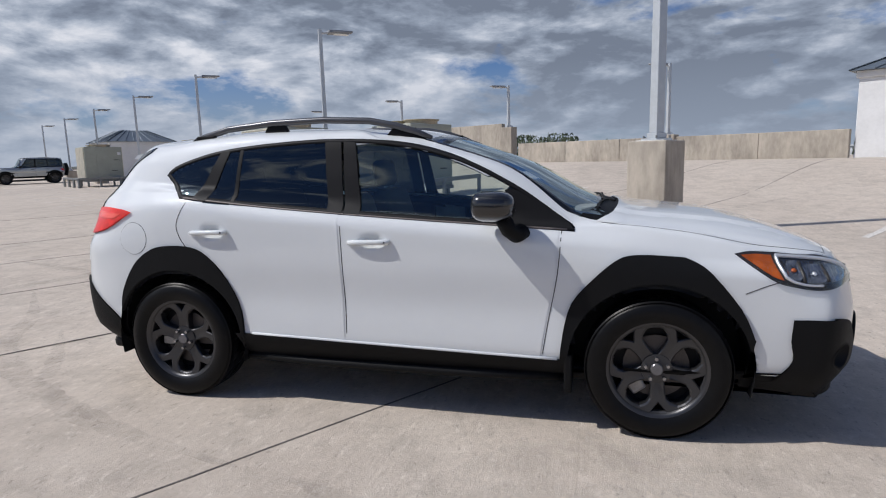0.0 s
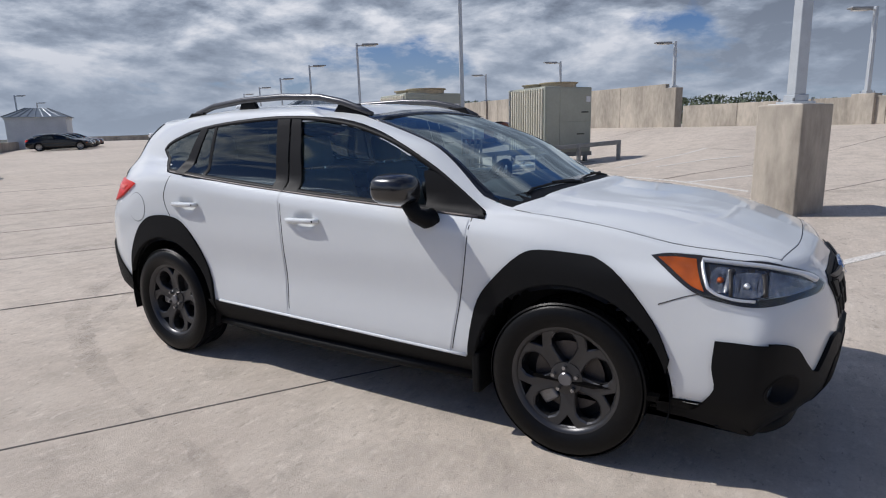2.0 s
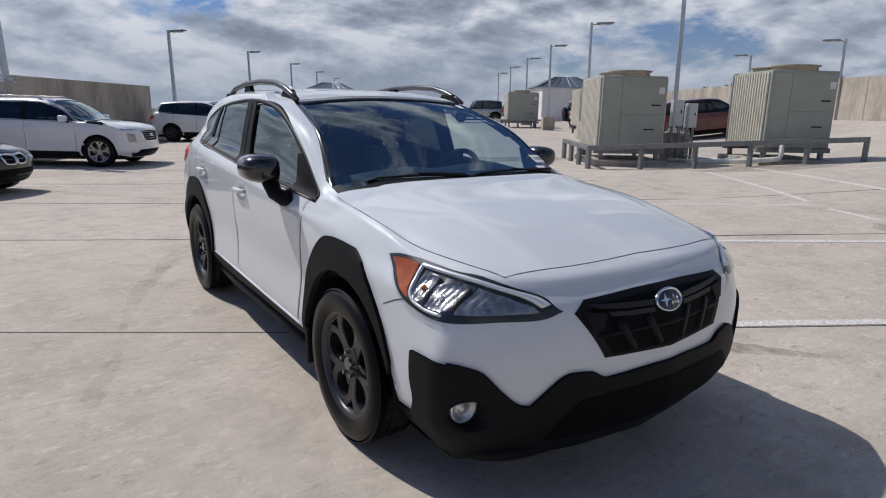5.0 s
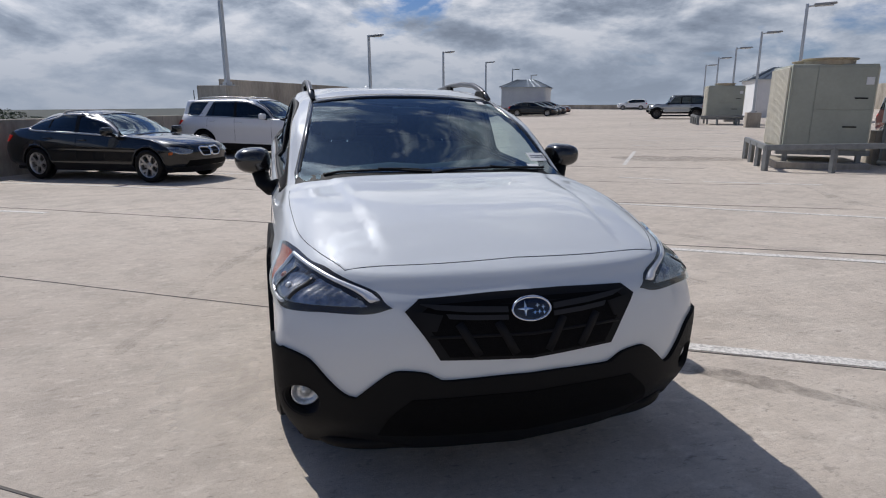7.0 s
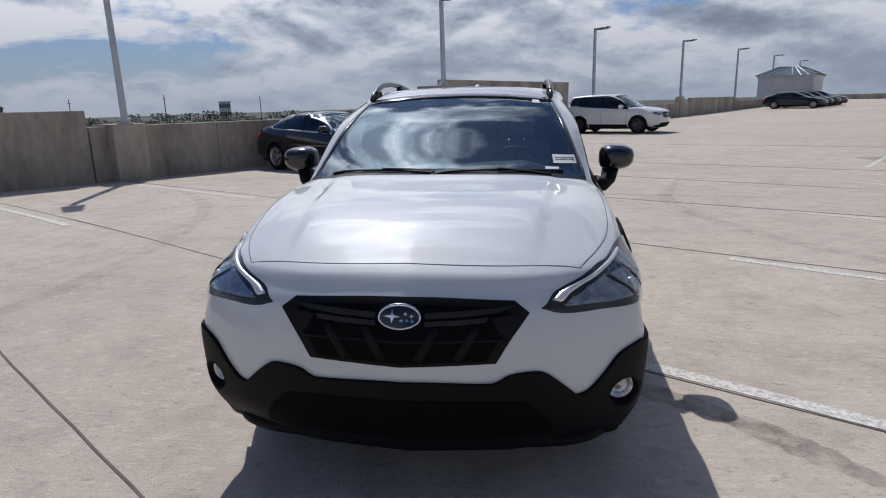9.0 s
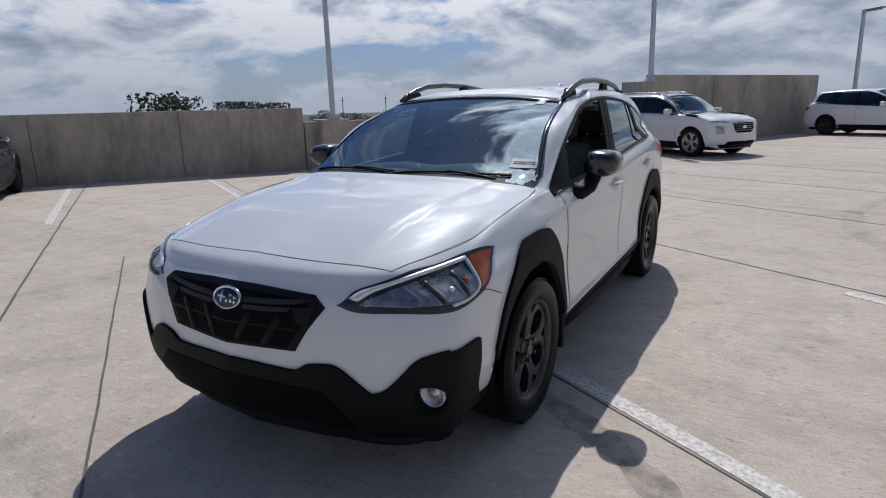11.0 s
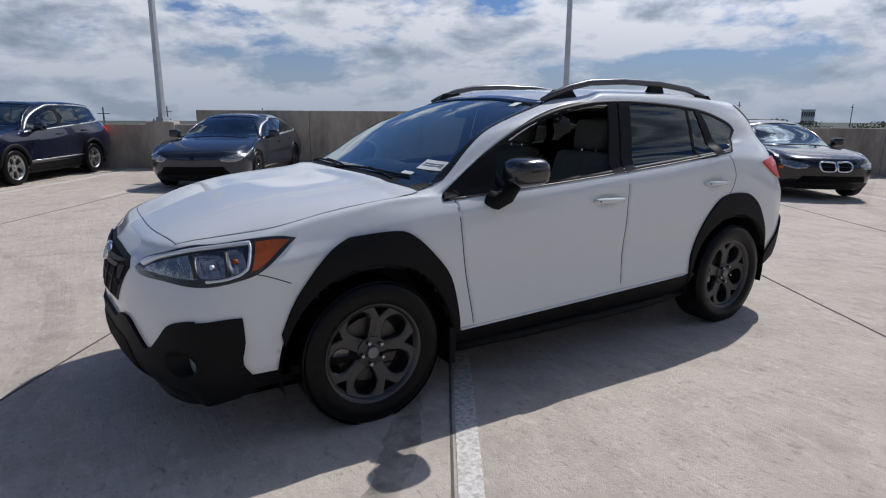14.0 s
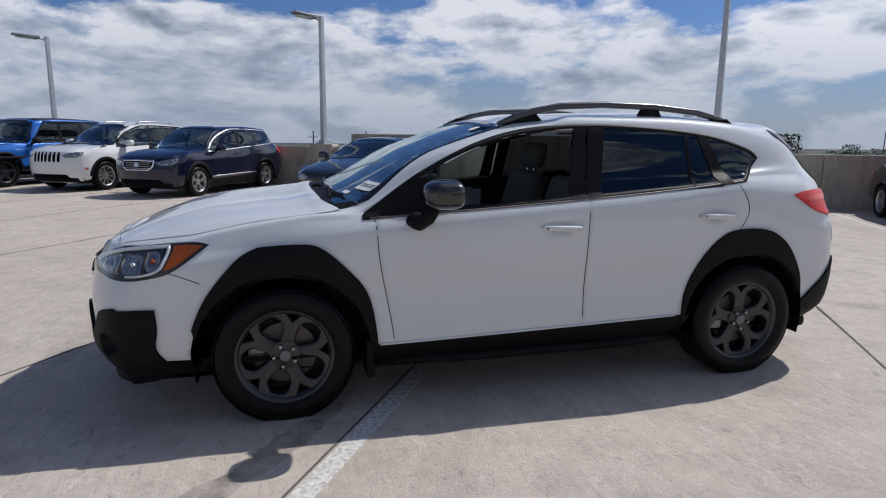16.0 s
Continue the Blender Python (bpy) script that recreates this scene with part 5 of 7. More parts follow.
    for k in range(spokes):
        a = 2 * math.pi * (k + .5) / spokes
        bm = bmesh.new()
        if style == "web":
            web_spoke(bm, rim_r, face)
        elif style == "y":
            g = 5 / spokes
            slab(bm, [(.05, -.022), (rim_r * .44, -.0205), (rim_r * .70, -.008), (rim_r * .70, .008), (rim_r * .44, .0205), (.05, .022)])
            for sq in (1, -1):
                P = [(rim_r * .40, 0), (rim_r * .70, 0), (o * math.cos(.14 * g), o * math.sin(.14 * g)), (o * math.cos(.41 * g), o * math.sin(.41 * g)), (rim_r * .74 * math.cos(.315 * g), rim_r * .74 * math.sin(.315 * g)), (rim_r * .44, .021)]
                slab(bm, [(r, q * sq) for r, q in (P if sq > 0 else P[::-1])])
        else:
            st = .024 if style == "thin" else .05
            slab(bm, [(.05, -st * .8), (o * .6, -st * .75), (o, -st * 1.2), (o * 1.002, 0), (o, st * 1.2), (o * .6, st * .75), (.05, st * .8)])
        bmesh.ops.rotate(bm, verts=bm.verts, cent=(0, 0, 0), matrix=Matrix.Rotation(a, 3, "Y"))
        part("spoke", fixed(bm), m_rim, rim)
    bm = bmesh.new()
    lathe(bm, [(rim_r + .002, face + .010), (rim_r - .006, face + .012), (rim_r - .016, face + .004), (rim_r - .020, face - .03)], n)
    part("rim_lip", fixed(bm), m_rim, rim, smooth=True)
    bm = bmesh.new()
    lathe(bm, [(.075, face - .03), (.072, face - .018), (.045, face - .014), (.034, face - .012), (.001, face - .012)], 24)
    part("hub", fixed(bm), m_rim, rim)
    bm = bmesh.new()
    lathe(bm, [(.030, face - .02), (.030, face - .003), (.026, face + .001), (.001, face + .002)], 20)
    part("hub_cap", fixed(bm), cap or m_rim, rim)
    if not simple:
        for k in range(5):
            a = 2 * math.pi * k / 5
            bm = bmesh.new()
            bmesh.ops.create_cone(bm, cap_ends=True, segments=6, radius1=.0105, radius2=.009, depth=.026, matrix=Matrix.Translation((.054 * math.cos(a), face - .006, .054 * math.sin(a))) @ Matrix.Rotation(radians(-90), 4, "X"))
            part("lug_nut", bm, M_NUT, rim)
    return w


M_PAINT = mat("white_pearl_paint", (0.69, 0.712, 0.716), 0.45, var=0.015, scale=3, coat=1.0, coat_rough=0.012, spec=0.15)
M_LINER = mat("dark_cabin_cloth", (0.022, 0.022, 0.024), 0.9, var=0.2, scale=12)
M_HEADL = mat("pale_headliner_cloth", (0.42, 0.40, 0.37), 0.95, var=0.1, scale=20)
M_CLAD = mat("grained_black_cladding", (0.0050, 0.0052, 0.0058), 0.60, var=0.12, scale=14, bump=0.25, bscale=420, spec=0.20)
M_GLOSSB = mat("gloss_black_trim", (0.006, 0.006, 0.0065), 0.15, coat=0.4)
M_TRIMC = mat("dull_bright_moulding", (0.15, 0.13, 0.12), 0.5, 0.4)
M_NUT = mat("dark_chrome_nut", (0.30, 0.30, 0.31), 0.25, 0.9)
M_SATINB = mat("satin_black_pillar", (0.010, 0.010, 0.011), 0.55, spec=0.18, var=0.1)
M_CHROME = mat("bright_chrome", (0.78, 0.78, 0.79), 0.10, 1.0)
M_SILVER = mat("satin_silver", (0.46, 0.45, 0.44), 0.36, 0.9)
M_RIM = mat("dark_grey_alloy", (0.068, 0.068, 0.071), 0.34, 0.75, var=0.1, scale=9)
M_DISC = mat("brake_iron", (0.10, 0.09, 0.085), 0.5, 0.7, var=0.3, scale=9)
M_CALI = mat("cast_caliper_grey", (0.32, 0.31, 0.30), 0.45, 0.5, var=0.3, scale=20)
M_GLASS = glass_mat("windscreen_glass", (0.54, 0.70, 0.72), ior=1.92)
M_TINT = glass_mat("privacy_glass", (0.10, 0.11, 0.115), ior=1.65)
M_GLASSF = glass_mat("door_glass", (0.58, 0.68, 0.64), ior=1.75)
M_CLEAR = glass_mat("clear_lamp_cover", (0.95, 0.955, 0.96), ior=1.45)
M_AMBER = mat("amber_lens", (0.50, 0.105, 0.014), 0.35, coat=0.3, spec=0.2, var=0.45, scale=25)
M_RED = mat("red_lamp_lens", (0.80, 0.030, 0.020), 0.3, coat=0.4, spec=0.2, var=0.3, scale=25)
M_REFL = mat("lamp_reflector", (0.86, 0.87, 0.89), 0.10, 1.0, var=0.06, scale=20)
M_LAMPB = mat("smoked_lamp_housing", (0.035, 0.032, 0.030), 0.35, 0.0, spec=0.3)
M_SEAT = mat("dark_grey_seat_cloth", (0.16, 0.15, 0.135), 0.9, var=0.2, scale=30, bump=0.3, bscale=300)
M_DASH = mat("dark_dashboard_vinyl", (0.045, 0.046, 0.05), 0.7, var=0.1, scale=20, bump=0.2, bscale=300)
M_PAPER = mat("white_paper", (0.82, 0.82, 0.80), 0.7, var=0.04)
M_INK = mat("grey_print", (0.25, 0.26, 0.28), 0.7)
M_BLUE = mat("deep_blue_enamel", (0.006, 0.012, 0.028), 0.2, coat=0.4)

# ---- the white crossover ----
HERO = dict(pillar=1.0, shoulder=True, corner=.865, nose=2.335, tail=-2.16, wf=1.3325, wr=-1.3325, W=0.88, sill=0.25, belt=(1.02, 1.078, 1.135, 1.205), hood=0.905, cowl=1.13, cowl_z=1.10, roof_f=0.14, H=1.59,
            roof_r=-1.84, glass_r=-1.96, glass_rz=1.25, cols=(0.87, 0.10, -0.75), roof_y=0.655)


def make_hero():
    car = root("car", Matrix.Identity(4), "white compact crossover car, black cladding, dark wheels, one window open", "car")
    sh = Shell(HERO)
    R = 0.345
    dlo = [(.935, 1.018, 1), (.5, 1.048), (.1, 1.073), (-.30, 1.100), (-.75, 1.135), (-1.1, 1.165), (-1.29, 1.185, 1), (-1.435, 1.312, 1), (-1.36, 1.358), (-1.15, 1.420), (-.9, 1.455), (-.6, 1.476), (-.37, 1.481), (-.1, 1.468), (.15, 1.428), (.40, 1.345), (.65, 1.215), (.85, 1.078)]
    line = [tuple(v) for v in smooth_line(dlo, 6)]
    cx, cy = -.25, 1.27
    small = [(x + (-.012 if x > cx else .012) * min(1, abs(x - cx) * 3), z + (-.008 if z > cy else .008)) for x, z in line]
    ws = [(-.745, 1.062, 1), (-.38, 1.098), (0, 1.108), (.38, 1.098), (.745, 1.062, 1), (.70, 1.20), (.645, 1.36), (.60, 1.478, 1), (.30, 1.508), (0, 1.517), (-.30, 1.508), (-.60, 1.478, 1), (-.645, 1.36), (-.70, 1.20)]
    wsl = smooth_line(ws, 6)
    wsm = [(v.x * .972, 1.29 + (v.y - 1.29) * .94) for v in wsl]
    rw = [(-.63, 1.25, 1), (0, 1.255), (.63, 1.25, 1), (.59, 1.36), (.53, 1.445, 1), (0, 1.475), (-.53, 1.445, 1), (-.59, 1.36)]
    rwm = [(x * .90, 1.36 + (z - 1.36) * .9) for x, z, *_ in rw]
    holes = [(small, "side", 1), (small, "side", -1), (wsm, "front", 1), (rwm, "rear", 1)]
    ring32 = [(math.cos(k * math.pi / 16), math.sin(k * math.pi / 16)) for k in range(32)]
    for sg in (1, -1):
        holes.append(([(sg * .777 + .075 * a, .445 + .075 * b) for a, b in ring32], "nose", 1))
        holes += [([(hx + .15 * a, hz + .075 * b) for a, b in ring32], "side", sg) for hx, hz in ((-.105, .946), (-1.07, .987))]
    dish = lambda hx, hz: lambda u, v: -.016 * math.exp(-((u - hx) / .058) ** 4 - ((v - hz) / .034) ** 4) if abs(u - hx) < .11 and abs(v - hz) < .07 else 0.0
    open_skin(sh, [(1.3325, .345, .436), (-1.3325, .345, .432)], holes, M_PAINT, M_LINER, car, "body", "white pearl painted body")

    for sg in (1, -1):
        K = dict(sg=sg)
        # door skins and the shut lines round them
        fd = [(.862, 1.005, 1), (.845, .80), (.80, .55), (.772, .372, 1), (.25, .383), (-.262, .396, 1), (-.270, .75), (-.284, 1.088, 1), (.1, 1.063), (.5, 1.038)]
        rd = [(-.282, .398, 1), (-.60, .408), (-.845, .418, 1), (-.92, .56), (-1.03, .72), (-1.16, .835), (-1.235, .90, 1), (-1.275, .97), (-1.288, 1.04), (-1.235, 1.15, 1), (-.75, 1.124), (-.304, 1.090, 1), (-.290, .75)]
        d1 = panel(sh, "front_door", fd, "side", M_PAINT, car, lift=.0025, cell=.016, skirt=.008, relief=dish(-.105, .946), **K)
        d2 = panel(sh, "rear_door", rd, "side", M_PAINT, car, lift=.0025, cell=.016, skirt=.008, relief=dish(-1.07, .987), **K)
        for path in ([(.874, 1.01), (.857, .80), (.812, .55), (.783, .366)], [(-.287, 1.092), (-.276, .75), (-.268, .392)], [(-1.243, 1.155), (-1.298, 1.04), (-1.285, .965), (-1.242, .898)]):
            ribbon(sh, "door_gap", path, .0045, "side", M_GAP, car, lift=.0012, **K)
        # black window frame, pillars, glass
        ribbon(sh, "window_frame", dlo, .022, "side", M_SATINB, car, lift=.004, closed=True, **K)
        ribbon(sh, "belt_moulding", [(.90, 1.014), (.5, 1.038), (.1, 1.063), (-.30, 1.090), (-.75, 1.125), (-1.27, 1.178)], .007, "side", M_TRIMC, car, lift=.006, **K)
        panel(sh, "pillar_trim", [(-.185, 1.085, 1), (-.245, 1.470, 1), (-.315, 1.474, 1), (-.275, 1.090, 1)], "side", M_SATINB, car, lift=.008, per=2, **K)
        panel(sh, "pillar_trim", [(-.288, 1.09, 1), (-.330, 1.474, 1), (-.425, 1.474, 1), (-.375, 1.10, 1)], "side", M_SATINB, car, lift=.008, per=2, **K)
        panel(sh, "pillar_trim", [(-1.118, 1.160, 1), (-1.022, 1.44, 1), (-1.082, 1.432, 1), (-1.205, 1.174, 1)], "side", M_SATINB, car, lift=.008, per=2, **K)
        panel(sh, "pillar_trim", [(-.945, 1.15, 1), (-.935, 1.445, 1), (-.955, 1.442, 1), (-.967, 1.15, 1)], "side", M_SATINB, car, lift=.006, per=2, **K)
        panel(sh, "mirror_sail", [(.93, 1.020, 1), (.62, 1.042, 1), (.585, 1.21, 1), (.645, 1.208), (.80, 1.112)], "side", M_SATINB, car, lift=.006, per=2, **K)
        if sg < 0:
            panel(sh, "door_glass", [(.60, 1.05, 1), (.1, 1.08), (-.20, 1.098, 1), (-.255, 1.465, 1), (-.1, 1.458), (.15, 1.418), (.40, 1.335), (.60, 1.235, 1)], "side", M_GLASSF, car, sheer=True, lift=-.006, skirt=0, label="side window glass reflecting cloud", **K)
        panel(sh, "door_glass", [(-.37, 1.092, 1), (-.94, 1.138, 1), (-.935, 1.455, 1), (-.6, 1.476), (-.42, 1.480, 1)], "side", M_TINT, car, sheer=True, lift=.0025, skirt=0, label="dark privacy glass", **K)
        panel(sh, "quarter_glass", [(-.965, 1.138, 1), (-1.135, 1.152, 1), (-1.035, 1.435, 1), (-.955, 1.452, 1)], "side", M_TINT, car, sheer=True, lift=.0025, skirt=0, label="dark privacy glass", **K)
        panel(sh, "quarter_glass", [(-1.185, 1.160, 1), (-1.285, 1.182, 1), (-1.428, 1.310, 1), (-1.35, 1.356), (-1.20, 1.40), (-1.08, 1.432, 1)], "side", M_TINT, car, sheer=True, lift=.0025, skirt=0, label="dark privacy glass", **K)
        # wheel-arch cladding and sill
        arc = lambda wx, a0, a1, r, n: [(wx + r * math.cos(radians(a0 + (a1 - a0) * i / n)), .345 + r * math.sin(radians(a0 + (a1 - a0) * i / n))) for i in range(n + 1)]
        fa = [(1.715, .335, 1), (1.748, .50), (1.745, .535), (1.685, .665), (1.555, .825), (1.46, .885), (1.40, .897), (1.22, .903), (1.13, .875), (1.02, .775), (.925, .655), (.885, .50), (.865, .30, 1), (.93, .30, 1)] + [(*q, 1) for q in arc(1.3325, 180, 0, .426, 24)] + [(1.705, .335, 1)]
        panel(sh, "wheel_arch_cladding", fa, "side", M_CLAD, car, lift=.016, cell=.06, skirt=.03, per=3, **K)
        ra = [(-.905, .30, 1), (-.90, .45), (-.925, .59), (-1.02, .765), (-1.14, .875), (-1.25, .905), (-1.40, .903), (-1.50, .87), (-1.60, .79), (-1.69, .64), (-1.722, .50), (-1.735, .40), (-1.745, .30, 1), (-1.72, .30, 1)] + [(*q, 1) for q in arc(-1.3325, 180, 0, .420, 24)]
        panel(sh, "wheel_arch_cladding", ra, "side", M_CLAD, car, lift=.016, cell=.06, skirt=.03, per=3, **K)
        panel(sh, "sill_cladding", [(.89, .368, 1), (.3, .380), (-.85, .408), (-.92, .41, 1), (-.93, .27, 1), (-.85, .232), (0, .222), (.80, .222), (.90, .25, 1)], "side", M_CLAD, car, lift=.012, cell=.08, skirt=.02, **K)
        ribbon(sh, "sill_highlight", [(.86, .372), (.3, .384), (-.85, .412)], .014, "side", M_PAINT, car, lift=.010, **K)
        bm = bmesh.new()
        tube(bm, [(.90, sg * .80, .262), (.4, sg * .812, .252), (-.5, sg * .812, .252), (-.93, sg * .80, .268)], .036, 10, flat=.8)
        part("sill_lip", fixed(bm), M_CLAD, car, smooth=True)
        # the wing's bumper joint, the fuel flap on the right
        ribbon(sh, "panel_gap", [(1.70, .735), (1.80, .778), (1.88, .80)], .004, "side", M_GAP, car, lift=.0012, **K)
        if sg < 0:
            ring = [(-1.604 + .092 * math.cos(a), .945 + .092 * math.sin(a)) for a in [k * math.pi / 8 for k in range(16)]]
            ff = panel(sh, "fuel_flap", ring, "side", M_PAINT, car, lift=.0022, per=3, **K)
            ribbon(sh, "panel_gap", ring, .004, "side", M_DARK, ff, lift=.001, closed=True, per=3, **K)
        # door handles in their dished recesses
        for hx, hz in ((-.125, .940), (-1.09, .981)):
            hd = new("door_handle")
            hd.parent = d1 if hx > -.5 else d2
            p0, n0 = sh.drop(hx, hz, "side", sg)
            bm = bmesh.new()
            tube(bm, [(hx - .112, p0.y + sg * .006, hz + .002), (hx - .095, p0.y + sg * .017, hz + .003), (hx - .04, p0.y + sg * .022, hz + .005), (hx + .05, p0.y + sg * .023, hz + .007), (hx + .105, p0.y + sg * .019, hz + .008), (hx + .122, p0.y + sg * .007, hz + .008)], [.010, .0135, .0145, .0145, .0145, .010], 12)
            part("grip", fixed(bm), M_PAINT, hd, smooth=True)
            bm = bmesh.new()
            bmesh.ops.create_cone(bm, cap_ends=True, segments=12, radius1=.005, radius2=.005, depth=.003, matrix=Matrix.Translation((hx + .10, p0.y + sg * .0335, hz + .008)) @ Matrix.Rotation(radians(90), 4, "X"))
            part("lock_button", bm, M_DARK, hd)
        # mirrors on short arms
        mr = new("door_mirror")
        mr.parent = d1
        bm = bmesh.new()
        bmesh.ops.create_cube(bm, size=2)
        bmesh.ops.subdivide_edges(bm, edges=bm.edges, cuts=7, use_grid_fill=True)
        for v in bm.verts:
            c = v.co
            q = Vector(c)
            s4 = (abs(q.x) ** 2.9 + abs(q.y) ** 2.9 + abs(q.z) ** 2.9) ** (1 / 2.9)
            q /= s4
            if q.x < -.2:
                q.x = -.2 - (abs(q.x) - .2) * .35
            wdt = 1 - .26 * (q.y + 1) / 2
            v.co = Vector((.550 + q.x * .125 * (1.6 if q.x < 0 else .90), sg * (.957 + q.y * .096), 1.140 + q.z * .084 * wdt + .006 * q.y))
        part("mirror_cap", fixed(bm), M_MIRC, mr, smooth=True)
        bm = bmesh.new()
        box(bm, (.535, -.072, -.045), (.541, .072, .045), .003, Matrix.Translation((-.058, sg * .957, 1.142)))
        part("mirror_glass", fixed(bm), M_MIRG, mr)
        bm = bmesh.new()
        tube(bm, [(.675, sg * .83, 1.005), (.655, sg * .870, .995), (.625, sg * .905, 1.02), (.600, sg * .92, 1.08)], [.055, .052, .046, .05], 12, flat=.8)
        part("mirror_arm", fixed(bm), M_CLAD, mr, smooth=True)
        # roof rail on three feet
        rl = new("roof_rail")
        rl.parent = car
        top = [(.16, 1.488), (.08, 1.520), (-.04, 1.558), (-.20, 1.590), (-.48, 1.604), (-.80, 1.598), (-1.10, 1.572), (-1.28, 1.532), (-1.41, 1.482)]
        yy = [.590, .592, .592, .592, .592, .590, .582, .570, .558]
        bm = bmesh.new()
        tube(bm, [(a, sg * y, z) for (a, z), y in zip(top, yy)], [.012, .017, .019, .019, .019, .019, .019, .018, .012], 10)
        part("rail_bar", fixed(bm), M_RAIL, rl, smooth=True)
        for fx, w in ((.0, .26), (-.78, .18), (-1.26, .22)):
            bm = bmesh.new()
            q, _ = sh.drop(fx, sg * .582, "top")
            zt = np.interp(fx, [a for a, _ in top[::-1]], [z for _, z in top[::-1]])
            vs = box(bm, (fx - w / 2, sg * .582 - .014, q.z - .03), (fx + w / 2, sg * .582 + .014, zt), .006)
            for v in vs:
                if v.co.z > (q.z + zt) / 2:
                    v.co.x = fx + (v.co.x - fx) * .55
            part("rail_foot", fixed(bm), M_CLAD, rl)
        # headlight: dark housing, reflector bowls, chrome brow, amber corner, clear cover
        hl = new("headlight")
        hl.parent = car
        hs = [(1.655, .912, 1), (1.72, .922), (1.83, .914), (1.95, .899), (2.04, .892), (2.12, .866), (2.185, .833), (2.234, .788, 1), (2.215, .767), (2.15, .764), (2.08, .757), (2.00, .755), (1.92, .766), (1.83, .790), (1.74, .848)]
        panel(sh, "lamp_housing", hs, "side", M_LAMPB, hl, lift=.002, cell=.025, skirt=.012, **K)
        panel(sh, "indicator", [(1.682, .907, 1), (1.75, .909), (1.812, .902, 1), (1.826, .86), (1.856, .800, 1), (1.81, .818), (1.748, .860)], "side", M_AMBER, hl, lift=.006, cell=.025, relief=lambda u, v: .0015 * math.sin(v * 900), label="amber turn signal", **K)
        ribbon(sh, "chrome_brow", [(2.205, .806), (2.17, .830), (2.11, .856), (2.04, .875), (1.95, .887), (1.832, .899, 1), (1.842, .862), (1.866, .812, 1), (1.90, .792), (1.96, .778), (2.02, .774)], .010, "side", M_BROW, hl, lift=.011, depth=.010, **K)
        panel(sh, "reflector", [(1.858, .886, 1), (2.03, .864, 1), (2.125, .838, 1), (2.178, .806, 1), (2.13, .786, 1), (2.02, .780, 1), (1.92, .790, 1), (1.875, .835, 1)], "side", M_LAMPD, hl, lift=.003, cell=.012, per=2, relief=lambda u, v: .0014 * math.sin(u * 420), **K)
        for bx, bz, rx, rz in ((1.990, .822, .056, .036), (1.903, .838, .034, .038)):
            oval = [(bx + rx * math.copysign(abs(math.cos(a)) ** .7, math.cos(a)) - (rz * math.sin(a)) * .12, bz + rz * math.copysign(abs(math.sin(a)) ** .7, math.sin(a))) for a in [k * math.pi / 12 for k in range(24)]]
            panel(sh, "reflector_bowl", oval, "side", M_LAMPS, hl, lift=.0105, cell=.006, skirt=.008, per=1, relief=lambda u, v: -.0075 * max(0, 1 - ((u - bx) / rx) ** 2 - ((v - bz) / rz) ** 2) ** .5 + .0014 * math.sin((u - bx) * 330), **K)
            p0, n0 = sh.drop(bx, bz, "side", sg)
            mm = Matrix.Translation(p0 + n0 * .003) @ n0.to_track_quat("Y", "Z").to_matrix().to_4x4()
            bm = bmesh.new()
            lathe(bm, [(rz * .30, .000), (rz * .28, .006), (.001, .0085)], 18)
            for v in bm.verts:
                v.co = mm @ v.co
            part("bulb_cap", fixed(bm), M_BROW if rx > .05 else M_AMBER, hl, smooth=True)
        panel(sh, "inner_reflector", [(2.055, .858, 1), (2.125, .836, 1), (2.190, .806, 1), (2.205, .790, 1), (2.120, .784, 1), (2.058, .784, 1)], "side", M_LAMPS, hl, lift=.008, cell=.008, per=1, relief=lambda u, v: .003 * math.sin(u * 300), **K)
        for bx in (1.938, 2.044):
            ribbon(sh, "reflector_rib", [(bx - .010, .866 - (bx - 1.95) * .16), (bx, .826), (bx + .004, .788)], .012, "side", M_LAMPB, hl, lift=.0115, per=3, **K)
        panel(sh, "lens", [(x, z) if len(c) < 3 else (x, z, 1) for c in hs for x, z in [c[:2]]], "side", M_CLEAR, hl, lift=.013, cell=.03, skirt=.012, **K)
        # fog lamp in the bumper corner
        fg = new("fog_lamp")
        fg.parent = car
        bm = bmesh.new()
        rings = [[], [], []]
        for k in range(28):
            a, c = math.cos(k * math.pi / 14), math.sin(k * math.pi / 14)
            p0, n0 = sh.drop(sg * .777 + .062 * a, .445 + .062 * c, "front")
            rings[0].append(bm.verts.new(p0 + n0 * .0165))
            p0, n0 = sh.drop(sg * .777 + .056 * a, .445 + .056 * c, "front")
            rings[1].append(bm.verts.new(p0 + n0 * .010))
            rings[2].append(bm.verts.new((2.045, sg * .768 + .054 * a, .445 + .054 * c)))
        for r0, r1 in zip(rings, rings[1:]):
            for k in range(28):
                bm.faces.new((r0[k], r0[(k + 1) % 28], r1[(k + 1) % 28], r1[k]))
        bm.faces.new(rings[2])
        part("fog_bezel", fixed(bm), M_SATINB, fg, smooth=True)
        mm = Matrix.Translation((2.080, sg * .770, .445)) @ Matrix.Rotation(radians(-90 + sg * 4), 4, "Z")
        for nm, prof, mt in (("fog_reflector", [(.052, -.03), (.052, .006), (.047, .006), (.038, -.006), (.028, -.010), (.017, -.008), (.012, .002), (.001, .004)], M_FOG), ("fog_lens", [(.049, .005), (.030, .014), (.001, .018)], M_CLEAR)):
            bm = bmesh.new()
            lathe(bm, prof, 28)
            for v in bm.verts:
                v.co = mm @ v.co
            part(nm, fixed(bm), mt, fg, smooth=True)
